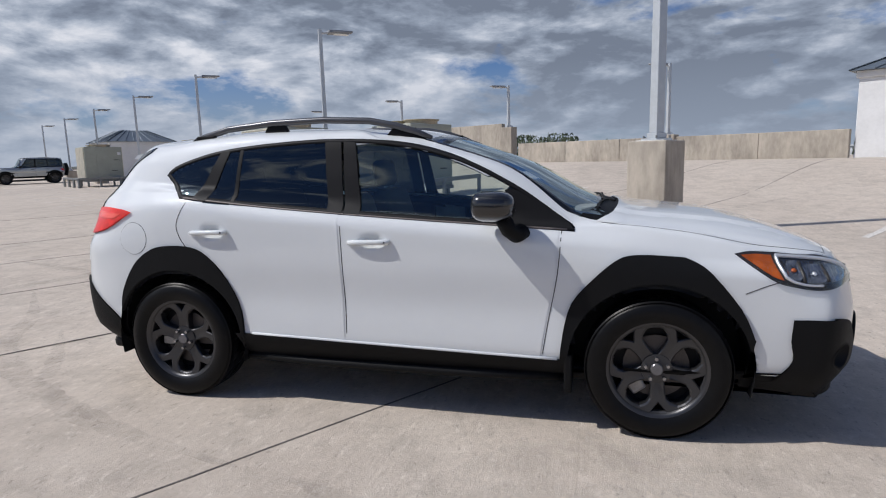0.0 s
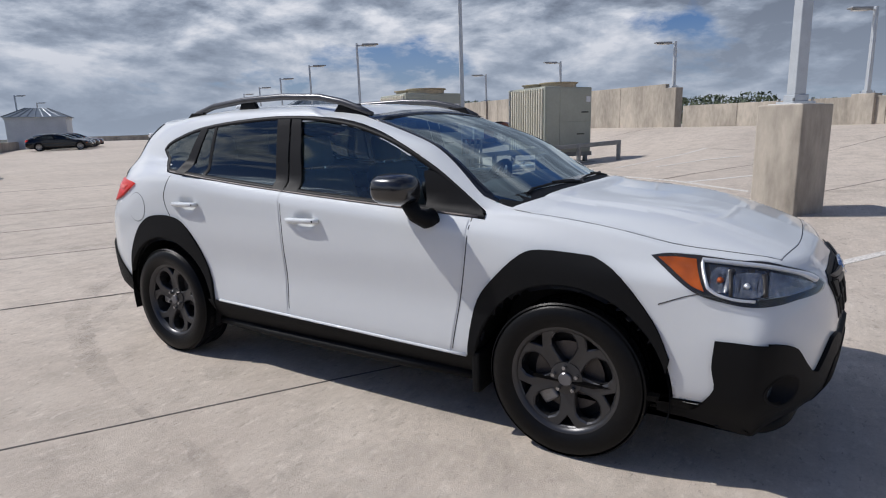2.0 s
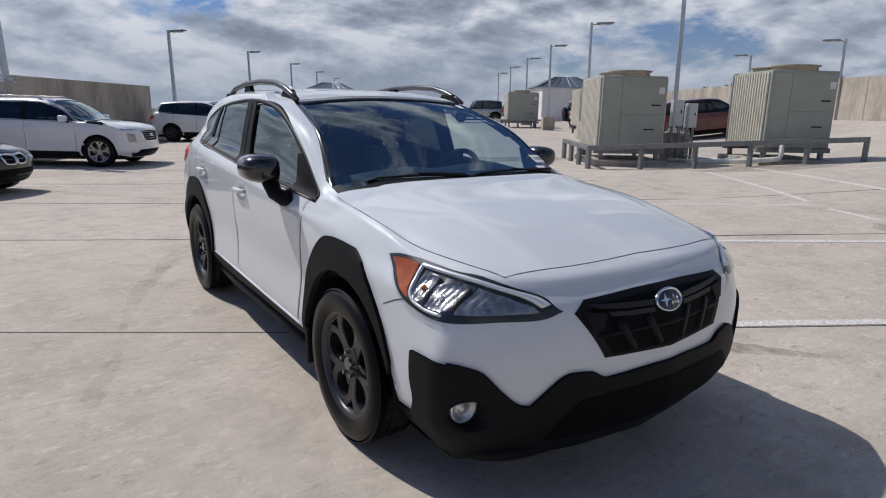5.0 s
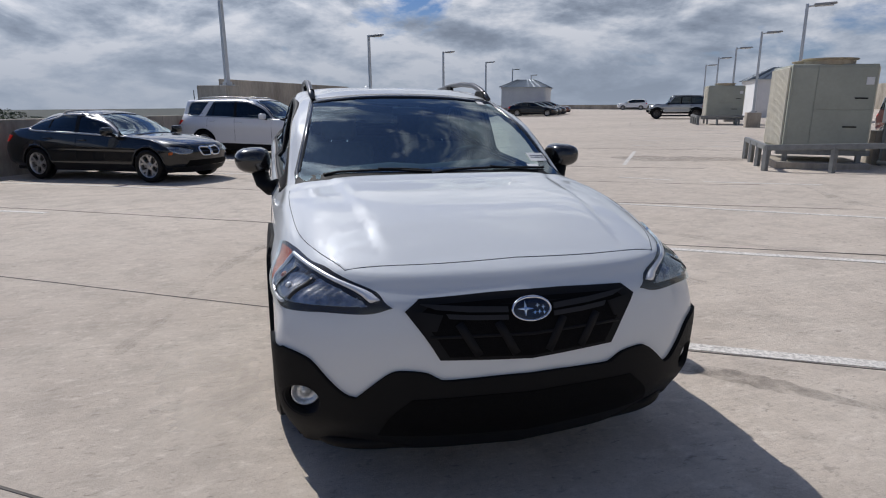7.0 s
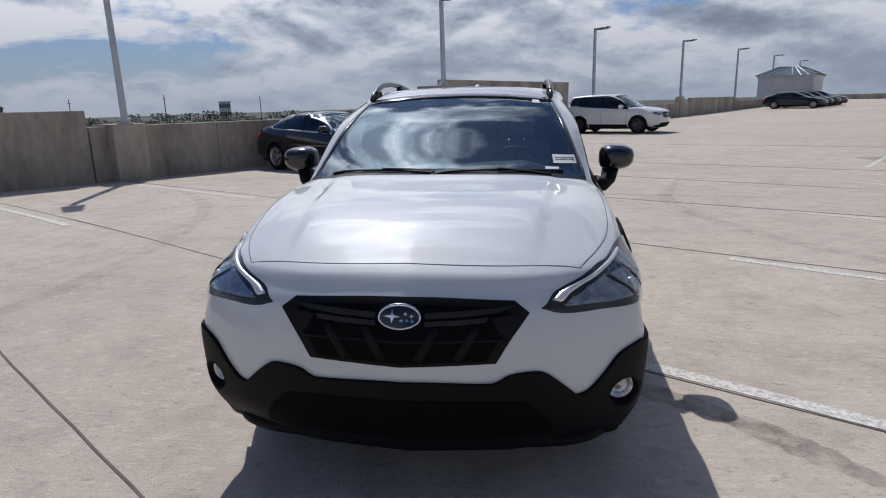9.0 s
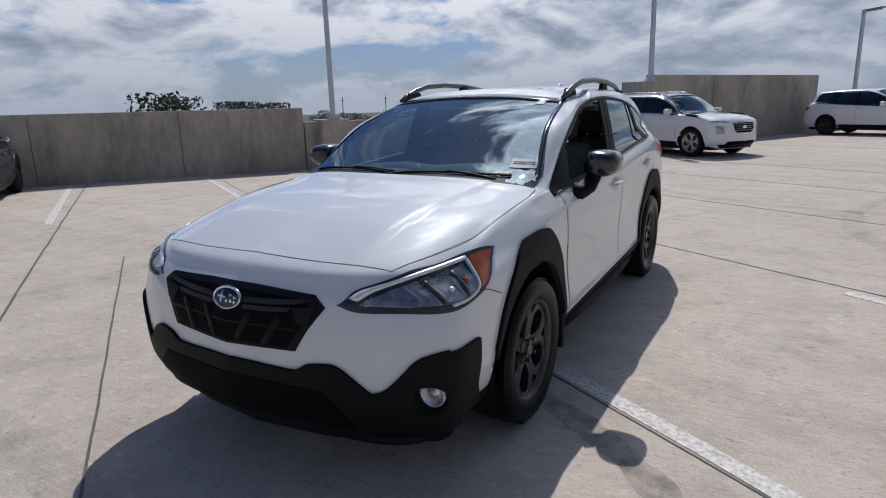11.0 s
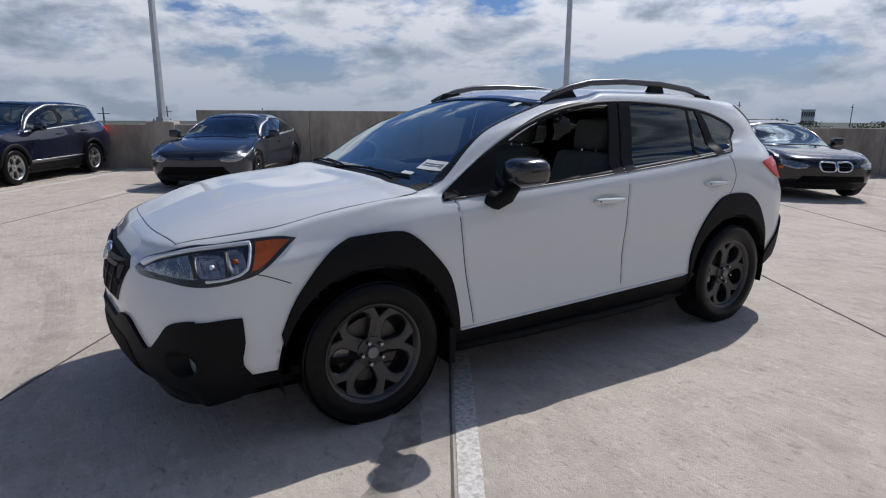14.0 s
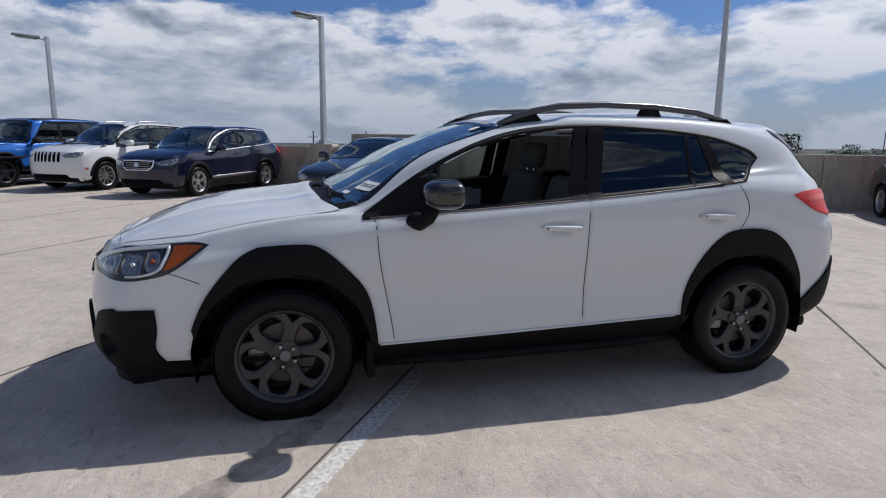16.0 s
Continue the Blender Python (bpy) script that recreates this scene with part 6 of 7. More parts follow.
        # tail lamp wrapping the corner
        tl = panel(sh, "tail_lamp", [(-1.625, 1.098, 1), (-1.70, 1.112), (-1.85, 1.120), (-2.025, 1.112, 1), (-2.025, 1.03), (-1.995, .965), (-1.85, .985), (-1.76, 1.02), (-1.69, 1.060)], "side", M_RED, car, lift=.014, cell=.03, skirt=.03, relief=lambda u, v: 0.0, label="red tail lamp", **K)
        panel(sh, "tail_lamp_band", [(-1.70, 1.085, 1), (-1.95, 1.095, 1), (-1.94, 1.06, 1), (-1.74, 1.058, 1)], "side", M_REDL, tl, lift=.018, cell=.03, per=2, relief=lambda u, v: 0.0, **K)
        panel(sh, "rear_glass_edge", [(-1.61, 1.475, 1), (-1.74, 1.43), (-1.82, 1.375), (-1.91, 1.28), (-2.03, 1.125, 1), (-1.965, 1.118, 1), (-1.855, 1.265), (-1.75, 1.375), (-1.63, 1.447, 1)], "side", M_GLOSSB, car, lift=.006, cell=.03, skirt=.008, label="gloss black edge of the rear glass", **K)
        # mud guards behind the wheels
        for mx in (.915,):
            bm = bmesh.new()
            box(bm, (mx - .022, sg * .79 - .09, .20), (mx + .018, sg * .79 + .09, .40), .010)
            part("mud_flap", fixed(bm), M_CLAD, car)
        # inner wheel houses
        for wx in (1.3325, -1.3325):
            bm = bmesh.new()
            rr_ = [[], []]
            for k in range(21):
                a = math.pi * k / 20 * 1.16 - .25
                for q, yv in enumerate((.868, .56)):
                    rr_[q].append(bm.verts.new((wx + .428 * math.cos(a), sg * yv, .345 + .428 * math.sin(a))))
            for k in range(20):
                bm.faces.new((rr_[0][k], rr_[0][k + 1], rr_[1][k + 1], rr_[1][k]))
            bm.faces.new(rr_[1])
            part("wheel_house", fixed(bm), M_DARK, car)

    # bonnet with two raised lines, its shut line
    bn = [(2.133, -.35), (2.145, 0), (2.133, .35), (2.085, .612, 1), (1.93, .690), (1.72, .752, 1), (1.45, .775), (1.20, .775), (1.04, .757, 1), (1.100, .66), (1.135, .50), (1.155, .2), (1.16, 0), (1.155, -.2), (1.135, -.50), (1.100, -.66), (1.04, -.757, 1), (1.20, -.775), (1.45, -.775), (1.72, -.752, 1), (1.93, -.690), (2.085, -.612, 1)]
    
    def crease(x, y):
        k = clamp((.585 - .10 * clamp(x - 1.1, 0, 1) - abs(y)) / .034, 0, 1)
        e = clamp((2.12 - x) / .25, 0, 1) * clamp((x - 1.09) / .08, 0, 1)
        return .0135 * k * k * (3 - 2 * k) * e + .006 * clamp((1.255 - .06 * (abs(y) / .66) ** 2 - x) / .05, 0, 1)
    panel(sh, "bonnet", bn, "top", M_PAINT, car, lift=.0010, cell=.022, skirt=.004, relief=crease)
    seam = [(1.06, .7615), (1.20, .7775), (1.45, .7775), (1.72, .7545), (1.93, .6925), (2.0875, .6145, 1), (2.1355, .35), (2.1475, 0)]
    ribbon(sh, "panel_gap", [(x, -y, *k) for x, y, *k in seam] + seam[-2::-1], .0022, "top", M_GAP, car, lift=.0010)
    # windscreen, black ceramic edge, cowl, wipers
    wsc = panel(sh, "windscreen", ws, "front", M_GLASS, car, sheer=0.45, lift=-.002, cell=.06, skirt=0, label="windscreen reflecting cloud", per=6)
    ribbon(sh, "windscreen_edge", [(y * .988, 1.29 + (z - 1.29) * .958, *k) for y, z, *k in ws], .025, "front", M_GLOSSB, wsc, lift=.0015, closed=True, depth=.006)
    cw = [(1.190, 0), (1.185, .2), (1.165, .50), (1.130, .66), (1.065, .748, 1), (.955, .736, 1), (1.005, .66), (1.050, .50), (1.080, .2), (1.088, 0)]
    panel(sh, "cowl", cw + [(x, -y, *k) for x, y, *k in cw[-2:0:-1]], "top", M_CLAD, car, lift=.0035, cell=.025, skirt=.010)
    for y0, y1, lift in ((.62, -.06, .02), (-.05, -.60, .02)):
        wp = new("wiper")
        wp.parent = car
        pts = []
        for k in range(9):
            t = k / 8
            yv = y0 + (y1 - y0) * t
            q, nn = sh.drop(yv, 1.098 + .010 * math.sin(t * 3.14) + (.008 if k < 8 else 0), "front")
            pts.append(q + nn * .010)
        bm = bmesh.new()
        tube(bm, pts, .0065, 7)
        part("blade", fixed(bm), M_DARK, wp)
        bm = bmesh.new()
        q0, n0 = sh.drop(1.075, y0 * .9, "top")
        tube(bm, [q0 + n0 * .006, (q0 + pts[4]) / 2 + Vector((0, 0, .010)), pts[4] + Vector((.003, 0, .008))], .006, 7)
        part("arm", fixed(bm), M_DARK, wp)
    # rear glass, aerial fin
    panel(sh, "rear_window", rw, "rear", M_TINT, car, sheer=True, lift=.004, cell=.08, skirt=0, label="dark rear glass")
    panel(sh, "tailgate", [(-.80, .80, 1), (-.76, 1.02), (-.62, 1.16), (-.56, 1.24, 1), (0, 1.243), (.56, 1.24, 1), (.62, 1.16), (.76, 1.02), (.80, .80, 1), (.55, .64), (0, .62), (-.55, .64)], "rear", M_PAINT, car, lift=.003, cell=.07)
    panel(sh, "rear_bumper_cladding", [(-.82, .62, 1), (-.5, .50), (0, .50), (.5, .50), (.82, .62, 1), (.80, .28, 1), (0, .24), (-.80, .28, 1)], "rear", M_CLAD, car, lift=.014, cell=.08)
    for sg in (1, -1):
        panel(sh, "rear_bumper_cladding", [(-1.735, .44, 1), (-1.80, .50), (-1.93, .60), (-2.03, .70, 1), (-2.04, .45), (-1.98, .30, 1), (-1.86, .255), (-1.75, .26, 1)], "side", M_CLAD, car, sg=sg, lift=.015, cell=.05)
    bm = bmesh.new()
    q, nn = sh.drop(-1.52, 0, "top")
    tube(bm, [(-1.42, 0, q.z), (-1.50, 0, q.z + .045), (-1.56, 0, q.z + .065), (-1.58, 0, q.z - .01)], [.012, .026, .014, .03], 10, flat=1)
    part("aerial_fin", fixed(bm), M_PAINT, car, smooth=True)
    # spoiler over the rear glass
    bm = bmesh.new()
    for sg in (1,):
        rows = []
        for k in range(13):
            y = -.52 + 1.04 * k / 12
            bend = .10 * (abs(y) / .52) ** 2
            rows.append([bm.verts.new(c) for c in ((-1.70 + bend, y, 1.505 - bend * .25), (-1.93 + bend, y, 1.470 - bend * .35), (-1.955 + bend, y, 1.445 - bend * .35), (-1.74 + bend, y, 1.455 - bend * .3))])
        for r0, r1 in zip(rows, rows[1:]):
            for j in range(4):
                bm.faces.new((r0[j], r0[(j + 1) % 4], r1[(j + 1) % 4], r1[j]))
        bm.faces.new(rows[0])
        bm.faces.new(rows[-1][::-1])
    part("spoiler", fixed(bm), M_PAINT, car)

    # the face: grille, badge, lower bumper
    gr = new("grille")
    gr.parent = car
    go = [(-.385, .815, 1), (0, .828), (.385, .815, 1), (.436, .778, 1), (.372, .690), (.325, .612, 1), (0, .600), (-.325, .612, 1), (-.372, .690), (-.436, .778, 1)]
    panel(sh, "grille_surround", go, "front", M_SATINB, gr, lift=.004, cell=.04, per=3)
    panel(sh, "grille_mesh", [(x * .90, .708 + (z - .712) * .86, 1) for x, z, *_ in [(c[0], c[1]) for c in go]], "front", M_MESH, gr, lift=.0065, cell=.05, per=1)
    for sg in (1, -1):
        panel(sh, "grille_wing", [(sg * .385, .800, 1), (sg * .22, .788, 1), (sg * .085, .782, 1), (sg * .085, .764, 1), (sg * .22, .770, 1), (sg * .33, .782, 1)], "front", M_GLOSSG, gr, lift=.016, cell=.03, skirt=.02, per=1)
        panel(sh, "grille_wing", [(sg * .300, .768, 1), (sg * .20, .760, 1), (sg * .085, .756, 1), (sg * .085, .740, 1), (sg * .20, .744, 1), (sg * .29, .752, 1)], "front", M_GLOSSG, gr, lift=.014, cell=.03, skirt=.02, per=1)
        panel(sh, "grille_corner", [(sg * .405, .780, 1), (sg * .31, .765, 1), (sg * .335, .712, 1), (sg * .378, .716, 1)], "front", M_SATINB, gr, lift=.013, cell=.03, skirt=.016, per=1)
        for x0, x1 in ((.122, .060), (.258, .190)):
            ribbon(sh, "grille_bar", [(sg * x0, .735), (sg * x1, .622)], .030, "front", M_SATINB, gr, lift=.011, per=3)
    for z in (.692,):
        ribbon(sh, "grille_bar", [(-.355, z), (0, z - .004), (.355, z)], .010, "front", M_SATINB, gr, lift=.008, per=4)
    bd = panel(sh, "badge", [(.072 * math.cos(a), .768 + .037 * math.sin(a)) for a in [k * math.pi / 12 for k in range(24)]], "front", M_BLUE, gr, lift=.013, cell=.04, skirt=.01, per=1, label="oval deep blue badge with chrome ring")
    ribbon(sh, "badge_ring", [(.070 * math.cos(a), .768 + .0355 * math.sin(a)) for a in [k * math.pi / 12 for k in range(24)]], .007, "front", M_CHROME, bd, lift=.016, closed=True, per=1)
    for bx, bz, s in ((-.024, .772, .026), (.020, .780, .008), (.041, .773, .008), (.026, .760, .008), (.044, .757, .008), (.008, .760, .008)):
        st = []
        for k in range(8):
            rr_ = s if k % 2 == 0 else s * .26
            a = k * math.pi / 4
            st.append((bx + rr_ * math.cos(a) * (1.1 if k % 4 == 0 else 1), bz + rr_ * math.sin(a) * (.85), 1))
        panel(sh, "badge_star", st, "front", M_CHROME, bd, lift=.016, cell=.05, skirt=.004, per=1)
    low = [(0, .545), (.28, .537), (.33, .545), (.37, .568), (.44, .578), (.49, .572), (.545, .530), (.605, .474, 1), (.645, .486), (.70, .54), (.750, .600), (.80, .622), (.842, .630, 1)]
    bot = [(.842, .35), (.80, .255), (.72, .232), (.55, .225), (0, .222)]
    full = [(*q[:2],) if len(q) < 3 else q for q in low] + bot + [(-y, z) for y, z in bot[::-1][1:]] + [(-q[0], *q[1:]) for q in low[::-1][:-1]]
    panel(sh, "bumper_cladding", full, "front", M_CLAD, car, lift=.016, cell=.04, skirt=.02, per=3, ports=((.777, .445, .057, .057), (-.777, .445, .057, .057)))
    for sg in (1, -1):
        px = sorted(sh.drop(sg * (.777 + k * .057), .445, "front")[0].x for k in (-1, 1))
        panel(sh, "bumper_cladding", [(2.10, .622, 1), (1.99, .625), (1.905, .622, 1), (1.90, .52), (1.912, .43), (1.86, .345), (1.825, .318, 1), (1.705, .322, 1), (1.705, .225, 1), (1.85, .195), (2.0, .19), (2.10, .22, 1)], "side", M_CLAD, car, sg=sg, lift=.015, cell=.035, skirt=.02, per=3, ports=(((px[0] + px[1]) / 2, .445, (px[1] - px[0]) / 2, .057),))
    panel(sh, "lower_intake", [(-.42, .475, 1), (0, .480), (.42, .475, 1), (.50, .40), (.53, .325, 1), (0, .315), (-.53, .325, 1), (-.50, .40)], "front", M_MESH, car, lift=.0195, cell=.06, skirt=.006, per=3, label="dark lower air intake")
    # chin lip
    bm = bmesh.new()
    lipc = [(1.92, -.80), (2.105, -.66), (2.170, -.42), (2.190, 0), (2.170, .42), (2.105, .66), (1.92, .80)]
    tube(bm, [Vector((v.x, v.y, np.interp(abs(v.y), [0, .48, .70, .85], [.246, .246, .246, .262]))) for v in smooth_line(lipc, 6, False)], [.006, .016, .022] + [.026] * 31 + [.022, .016, .006], 12)
    part("chin_lip", fixed(bm), M_CLAD, car, smooth=True)
    # underside
    bm = bmesh.new()
    box(bm, (-1.95, -.74, .22), (2.05, .74, .30), .03)
    part("underbody", fixed(bm), M_DARK, car)
    for wx in (1.3325, -1.3325):
        bm = bmesh.new()
        tube(bm, [(wx, -.78, .33), (wx, .78, .33)], .05, 8)
        part("axle", fixed(bm), M_DARK, car)

    # wheels
    for wx in (1.3325, -1.3325):
        for sg in (1, -1):
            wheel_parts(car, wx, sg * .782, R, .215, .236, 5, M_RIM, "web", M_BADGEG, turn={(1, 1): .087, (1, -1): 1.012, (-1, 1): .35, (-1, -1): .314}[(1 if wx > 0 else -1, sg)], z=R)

    # cabin: dashboard, steering wheel, seats, console
    bm = bmesh.new()
    tube(bm, [(.72, y, z) for y, z in ((-.66, .985), (-.4, 1.02), (-.2, 1.035), (0, 1.02), (.2, 1.035), (.4, 1.045), (.66, .985))], .13, 14, flat=.75)
    box(bm, (.62, -.66, .90), (1.05, .66, 1.03), .04)
    part("dashboard", fixed(bm), M_DASH, car, smooth=True)
    sw = new("steering_wheel")
    sw.parent = car
    sw.matrix_basis = Matrix.Translation((.40, .37, 1.03)) @ Matrix.Rotation(radians(-66), 4, "Y")
    bm = bmesh.new()
    tube(bm, [(.175 * math.cos(a), .175 * math.sin(a), 0) for a in [k * math.pi / 16 for k in range(32)]], .017, 8, closed=True)
    part("rim", fixed(bm), M_DASH, sw, smooth=True)
    bm = bmesh.new()
    box(bm, (-.05, -.06, -.02), (.05, .06, .03), .02)
    for a in (0, math.pi, -math.pi / 2):
        tube(bm, [(0, 0, 0), (.17 * math.sin(a + math.pi / 2), .17 * math.cos(a + math.pi / 2), 0)], .015, 6)
    part("hub", fixed(bm), M_DASH, sw)

    def seat(x, y, wd, back=True):
        s = new("seat")
        s.parent = car
        bm = bmesh.new()
        vs = box(bm, (x - .28, y - wd / 2, .52), (x + .25, y + wd / 2, .68), .06, seg=3)
        part("cushion", fixed(bm), M_SEAT, s, smooth=True)
        bm = bmesh.new()
        box(bm, (-.07, -wd / 2, 0), (.07, wd / 2, .60), .06, Matrix.Translation((x - .25, y, .60)) @ Matrix.Rotation(radians(-17), 4, "Y"), 3)
        part("backrest", fixed(bm), M_SEAT, s, smooth=True)
        for yy in ((0,) if wd < .8 else (-.38, .38)):
            bm = bmesh.new()
            box(bm, (-.05, -.13, 0), (.05, .13, .19), .04, Matrix.Translation((x - .435, y + yy, 1.19)) @ Matrix.Rotation(radians(-10), 4, "Y"), 3)
            part("headrest", fixed(bm), M_SEAT, s, smooth=True)
            bm = bmesh.new()
            for q in (-.06, .06):
                tube(bm, [(x - .425, y + yy + q, 1.12), (x - .435, y + yy + q, 1.22)], .008, 6)
            part("headrest_post", fixed(bm), M_CHROME, s)
    seat(-.02, .37, .50)
    seat(-.02, -.37, .50)
    seat(-.90, 0, 1.25)
    bm = bmesh.new()
    box(bm, (-.3, -.09, .50), (.65, .09, .74), .03)
    part("console", fixed(bm), M_DASH, car)
    bm = bmesh.new()
    q, nn = sh.drop(0, 1.43, "front")
    box(bm, (-.012, -.10, -.028), (.012, .10, .028), .012, Matrix.Translation(q - Vector((.13, 0, .02))))
    part("rear_view_mirror", fixed(bm), M_DASH, car)
    # papers in the windscreen: a sales sticker and a small inspection label
    ps = panel(sh, "sticker", [(.575, 1.145, 1), (.70, 1.138, 1), (.690, 1.178, 1), (.568, 1.185, 1)], "front", M_PAPER, wsc, lift=.0035, per=1, skirt=.001, label="white paper sticker with grey print")
    for z in (1.160, 1.168):
        ribbon(sh, "print_bar", [(.585, z), (.685, z - .005)], .004, "front", M_INK, ps, lift=.0048, depth=.0, per=2)
    panel(sh, "label_strip", [(.53, 1.122, 1), (.60, 1.118, 1), (.60, 1.128, 1), (.53, 1.132, 1)], "front", M_PAPER, wsc, lift=.003, per=1, skirt=.001, label="small white label")
    panel(sh, "label_strip", [(.47, 1.455, 1), (.515, 1.452, 1), (.512, 1.470, 1), (.468, 1.473, 1)], "front", M_PAPER, wsc, lift=.003, per=1, skirt=.001, label="small pale label")
    return car, sh


M_LAMPS = mat("faceted_lamp_reflector", (0.46, 0.45, 0.435), 0.24, 0.85, var=0.6, scale=30, bump=0.35, bscale=130)
M_MIRC = mat("gloss_dark_mirror_cap", (0.012, 0.012, 0.013), 0.22, coat=0.8, var=0.1, scale=8)
M_MIRG = mat("mirror_glass", (0.85, 0.87, 0.88), 0.02, 1.0)
M_RAIL = mat("satin_grey_rail", (0.10, 0.10, 0.105), 0.3, 0.6, var=0.06)
M_REDL = mat("clear_red_band", (0.85, 0.09, 0.06), 0.25, coat=0.4)
M_MESH = mat("black_grille_mesh", (0.004, 0.004, 0.0045), 0.7, var=0.4, scale=60, bump=0.6, bscale=150, spec=0.1)
M_GLOSSG = mat("satin_grey_black", (0.020, 0.020, 0.022), 0.42, spec=0.3, var=0.1)
M_BADGEG = mat("grey_wheel_badge", (0.16, 0.16, 0.17), 0.3, 0.6)
M_FOG = mat("fog_lamp_reflector", (0.84, 0.85, 0.86), 0.24, 0.6, var=0.35, scale=55, bump=0.4, bscale=90)
M_BROW = mat("bright_lamp_brow", (0.80, 0.81, 0.82), 0.32, 0.55, var=0.1, scale=30)
M_LAMPD = mat("dark_lamp_reflector", (0.16, 0.16, 0.165), 0.25, 0.8, var=0.5, scale=28)
M_GAP = mat("panel_gap_shadow_rubber", (0.05, 0.05, 0.052), 0.8)
make_hero()

# ---- the other parked vehicles ----
def plain_car(name, b, s, turn, p, paint, label, group="", lights="wide", rim=None, style="thin", spokes=10, R=0.35, glass=None, clad=None, grille="bar", badge=None, boxy=False, trim=None,
              d_rear=None, rails=False, amber=True, category="car", band=None, handle=None, sedan=False, cpillar=False, roof=None):
    """A parked car from its main measures: skin, glass, lamps, grille, mirrors, handles and wheels, standing on the deck."""
    car = root(name, stand(b, s, turn), label, category, group)
    sh = Shell(p, 6, 5)
    W, H, zb, cx, rf, rr, wf, wr = p["W"], p["H"], p["belt"], p["cowl"], p["roof_f"], p["roof_r"], p["wf"], p["wr"]
    c0, c1, c2 = p["cols"]
    glass, clad, rim = glass or M_TINT, clad or paint, rim or M_SILVER
    xe = d_rear if d_rear is not None else p["glass_r"] + .42
    top = H - .115
    if boxy:
        dl = [(cx - .22, zb[0] + .03, 1), (c1, zb[1] + .03), (c2, zb[2] + .03), (xe - .25, zb[3] + .03, 1), (xe - .22, top - .01, 1), (c2, top + .01), (rf - .30, top + .005, 1)]
    elif sedan:
        dl = [(cx - .16, zb[0] + .005, 1), (c1, zb[1] + .012), (c2, zb[2] + .015), (xe + .02, zb[3] - .015), (xe - .10, zb[3] + .05), (xe + .10, zb[3] + .14), (rr + .50, top - .035), (c2, top + .005), (c1 - .25, top + .01), (rf - .15, top - .04), ((rf + cx) / 2 - .10, (zb[0] + top) / 2 + .05)]
    else:
        dl = [(cx - .18, zb[0] + .005, 1), (c1, zb[1] + .012), (c2, zb[2] + .015), (xe, zb[3] + .02), (xe - .08, zb[3] + .10), (xe + .03, top - .06), (rr + .62, top - .01), (c2, top + .01), (c1 - .3, top + .01), (rf - .18, top - .03), ((rf + cx) / 2 - .11, (zb[0] + top) / 2 + .05)]
    ln = [tuple(v) for v in smooth_line(dl, 4)]
    mx, mz = sum(x for x, _ in ln) / len(ln), sum(z for _, z in ln) / len(ln)
    sml = [(mx + (x - mx) * .975, mz + (z - mz) * .90) for x, z in ln]
    yr = p["roof_y"]
    z0, z1 = p["cowl_z"], H - .075
    k = W / .88
    ws = [(-.735 * k, z0 - .03, 1), (0, z0 + .008), (.735 * k, z0 - .03, 1), (yr * .98, (z0 + z1) / 2 + .04), (yr * .90, z1 - .03, 1), (0, z1), (-yr * .90, z1 - .03, 1), (-yr * .98, (z0 + z1) / 2 + .04)]
    wsl = [tuple(v) for v in smooth_line(ws, 4)]
    wz = (z0 + z1) / 2
    wsm = [(y * .96, wz + (z - wz) * .92) for y, z in wsl]
    g0, g1 = p["glass_rz"] + .01, H - .115
    rw = [(-.55 * k, g0, 1), (0, g0), (.55 * k, g0, 1), (yr * .74, g1, 1), (0, g1 + .015), (-yr * .74, g1, 1)]
    rwm = [(y * .95, (g0 + g1) / 2 + (z - (g0 + g1) / 2) * .88) for y, z, *_ in rw]
    Rw = R * 1.13
    open_skin(sh, [(wf, R, Rw), (wr, R, Rw)], [(sml, "side", 1), (sml, "side", -1), (wsm, "front", 1), (rwm, "rear", 1)], paint, M_LINER, car)
    w = panel(sh, "windscreen", ws, "front", M_GLASS, car, sheer=True, lift=.002, cell=.12, skirt=0, per=4)
    ribbon(sh, "windscreen_edge", ws, .035, "front", M_GLOSSB, w, lift=.003, closed=True, per=4)
    panel(sh, "rear_window", rw, "rear", glass, car, sheer=True, lift=.002, cell=.15, skirt=0, per=3)
    for sg in (1, -1):
        K = dict(sg=sg)
        panel(sh, "side_window", dl, "side", glass, car, sheer=True, lift=.002, cell=.10, skirt=0, per=4, **K)
        ribbon(sh, "window_frame", dl, .035, "side", trim or M_SATINB, car, lift=.006, closed=True, per=4, **K)
        bx = (c1 + c2) / 2 + .05
        panel(sh, "pillar_trim", [(bx + .05, zb[1] + .02, 1), (bx + .02, top - .005, 1), (bx - .07, top - .005, 1), (bx - .05, zb[2] + .005, 1)], "side", M_SATINB, car, lift=.006, per=1, **K)
        qx = c2 - .28
        panel(sh, "pillar_trim", [(qx + .0, zb[2] + .03, 1), (qx + .05, top - .02, 1), (qx + .02, top - .025, 1), (qx - .04, zb[2] + .035, 1)], "side", M_SATINB, car, lift=.006, per=1, **K)
        if cpillar:
            panel(sh, "rear_pillar", [(c2 - .56, zb[2] + .01, 1), (c2 - .30, top + .005, 1), (c2 - .46, top + .005, 1), (c2 - .78, zb[3] + .01, 1)], "side", paint, car, lift=.010, cell=.1, per=1, label="body-coloured slanting rear pillar", **K)
        for gx in (c0 - .02, bx, c2 - .45):
            ribbon(sh, "door_gap", [(gx, zb[1] - .02), (gx + .01, zb[1] - .35), (gx + (.0 if gx > -.5 else .22), p["sill"] + .16)], .009, "side", M_DARK, car, lift=.0015, per=3, **K)
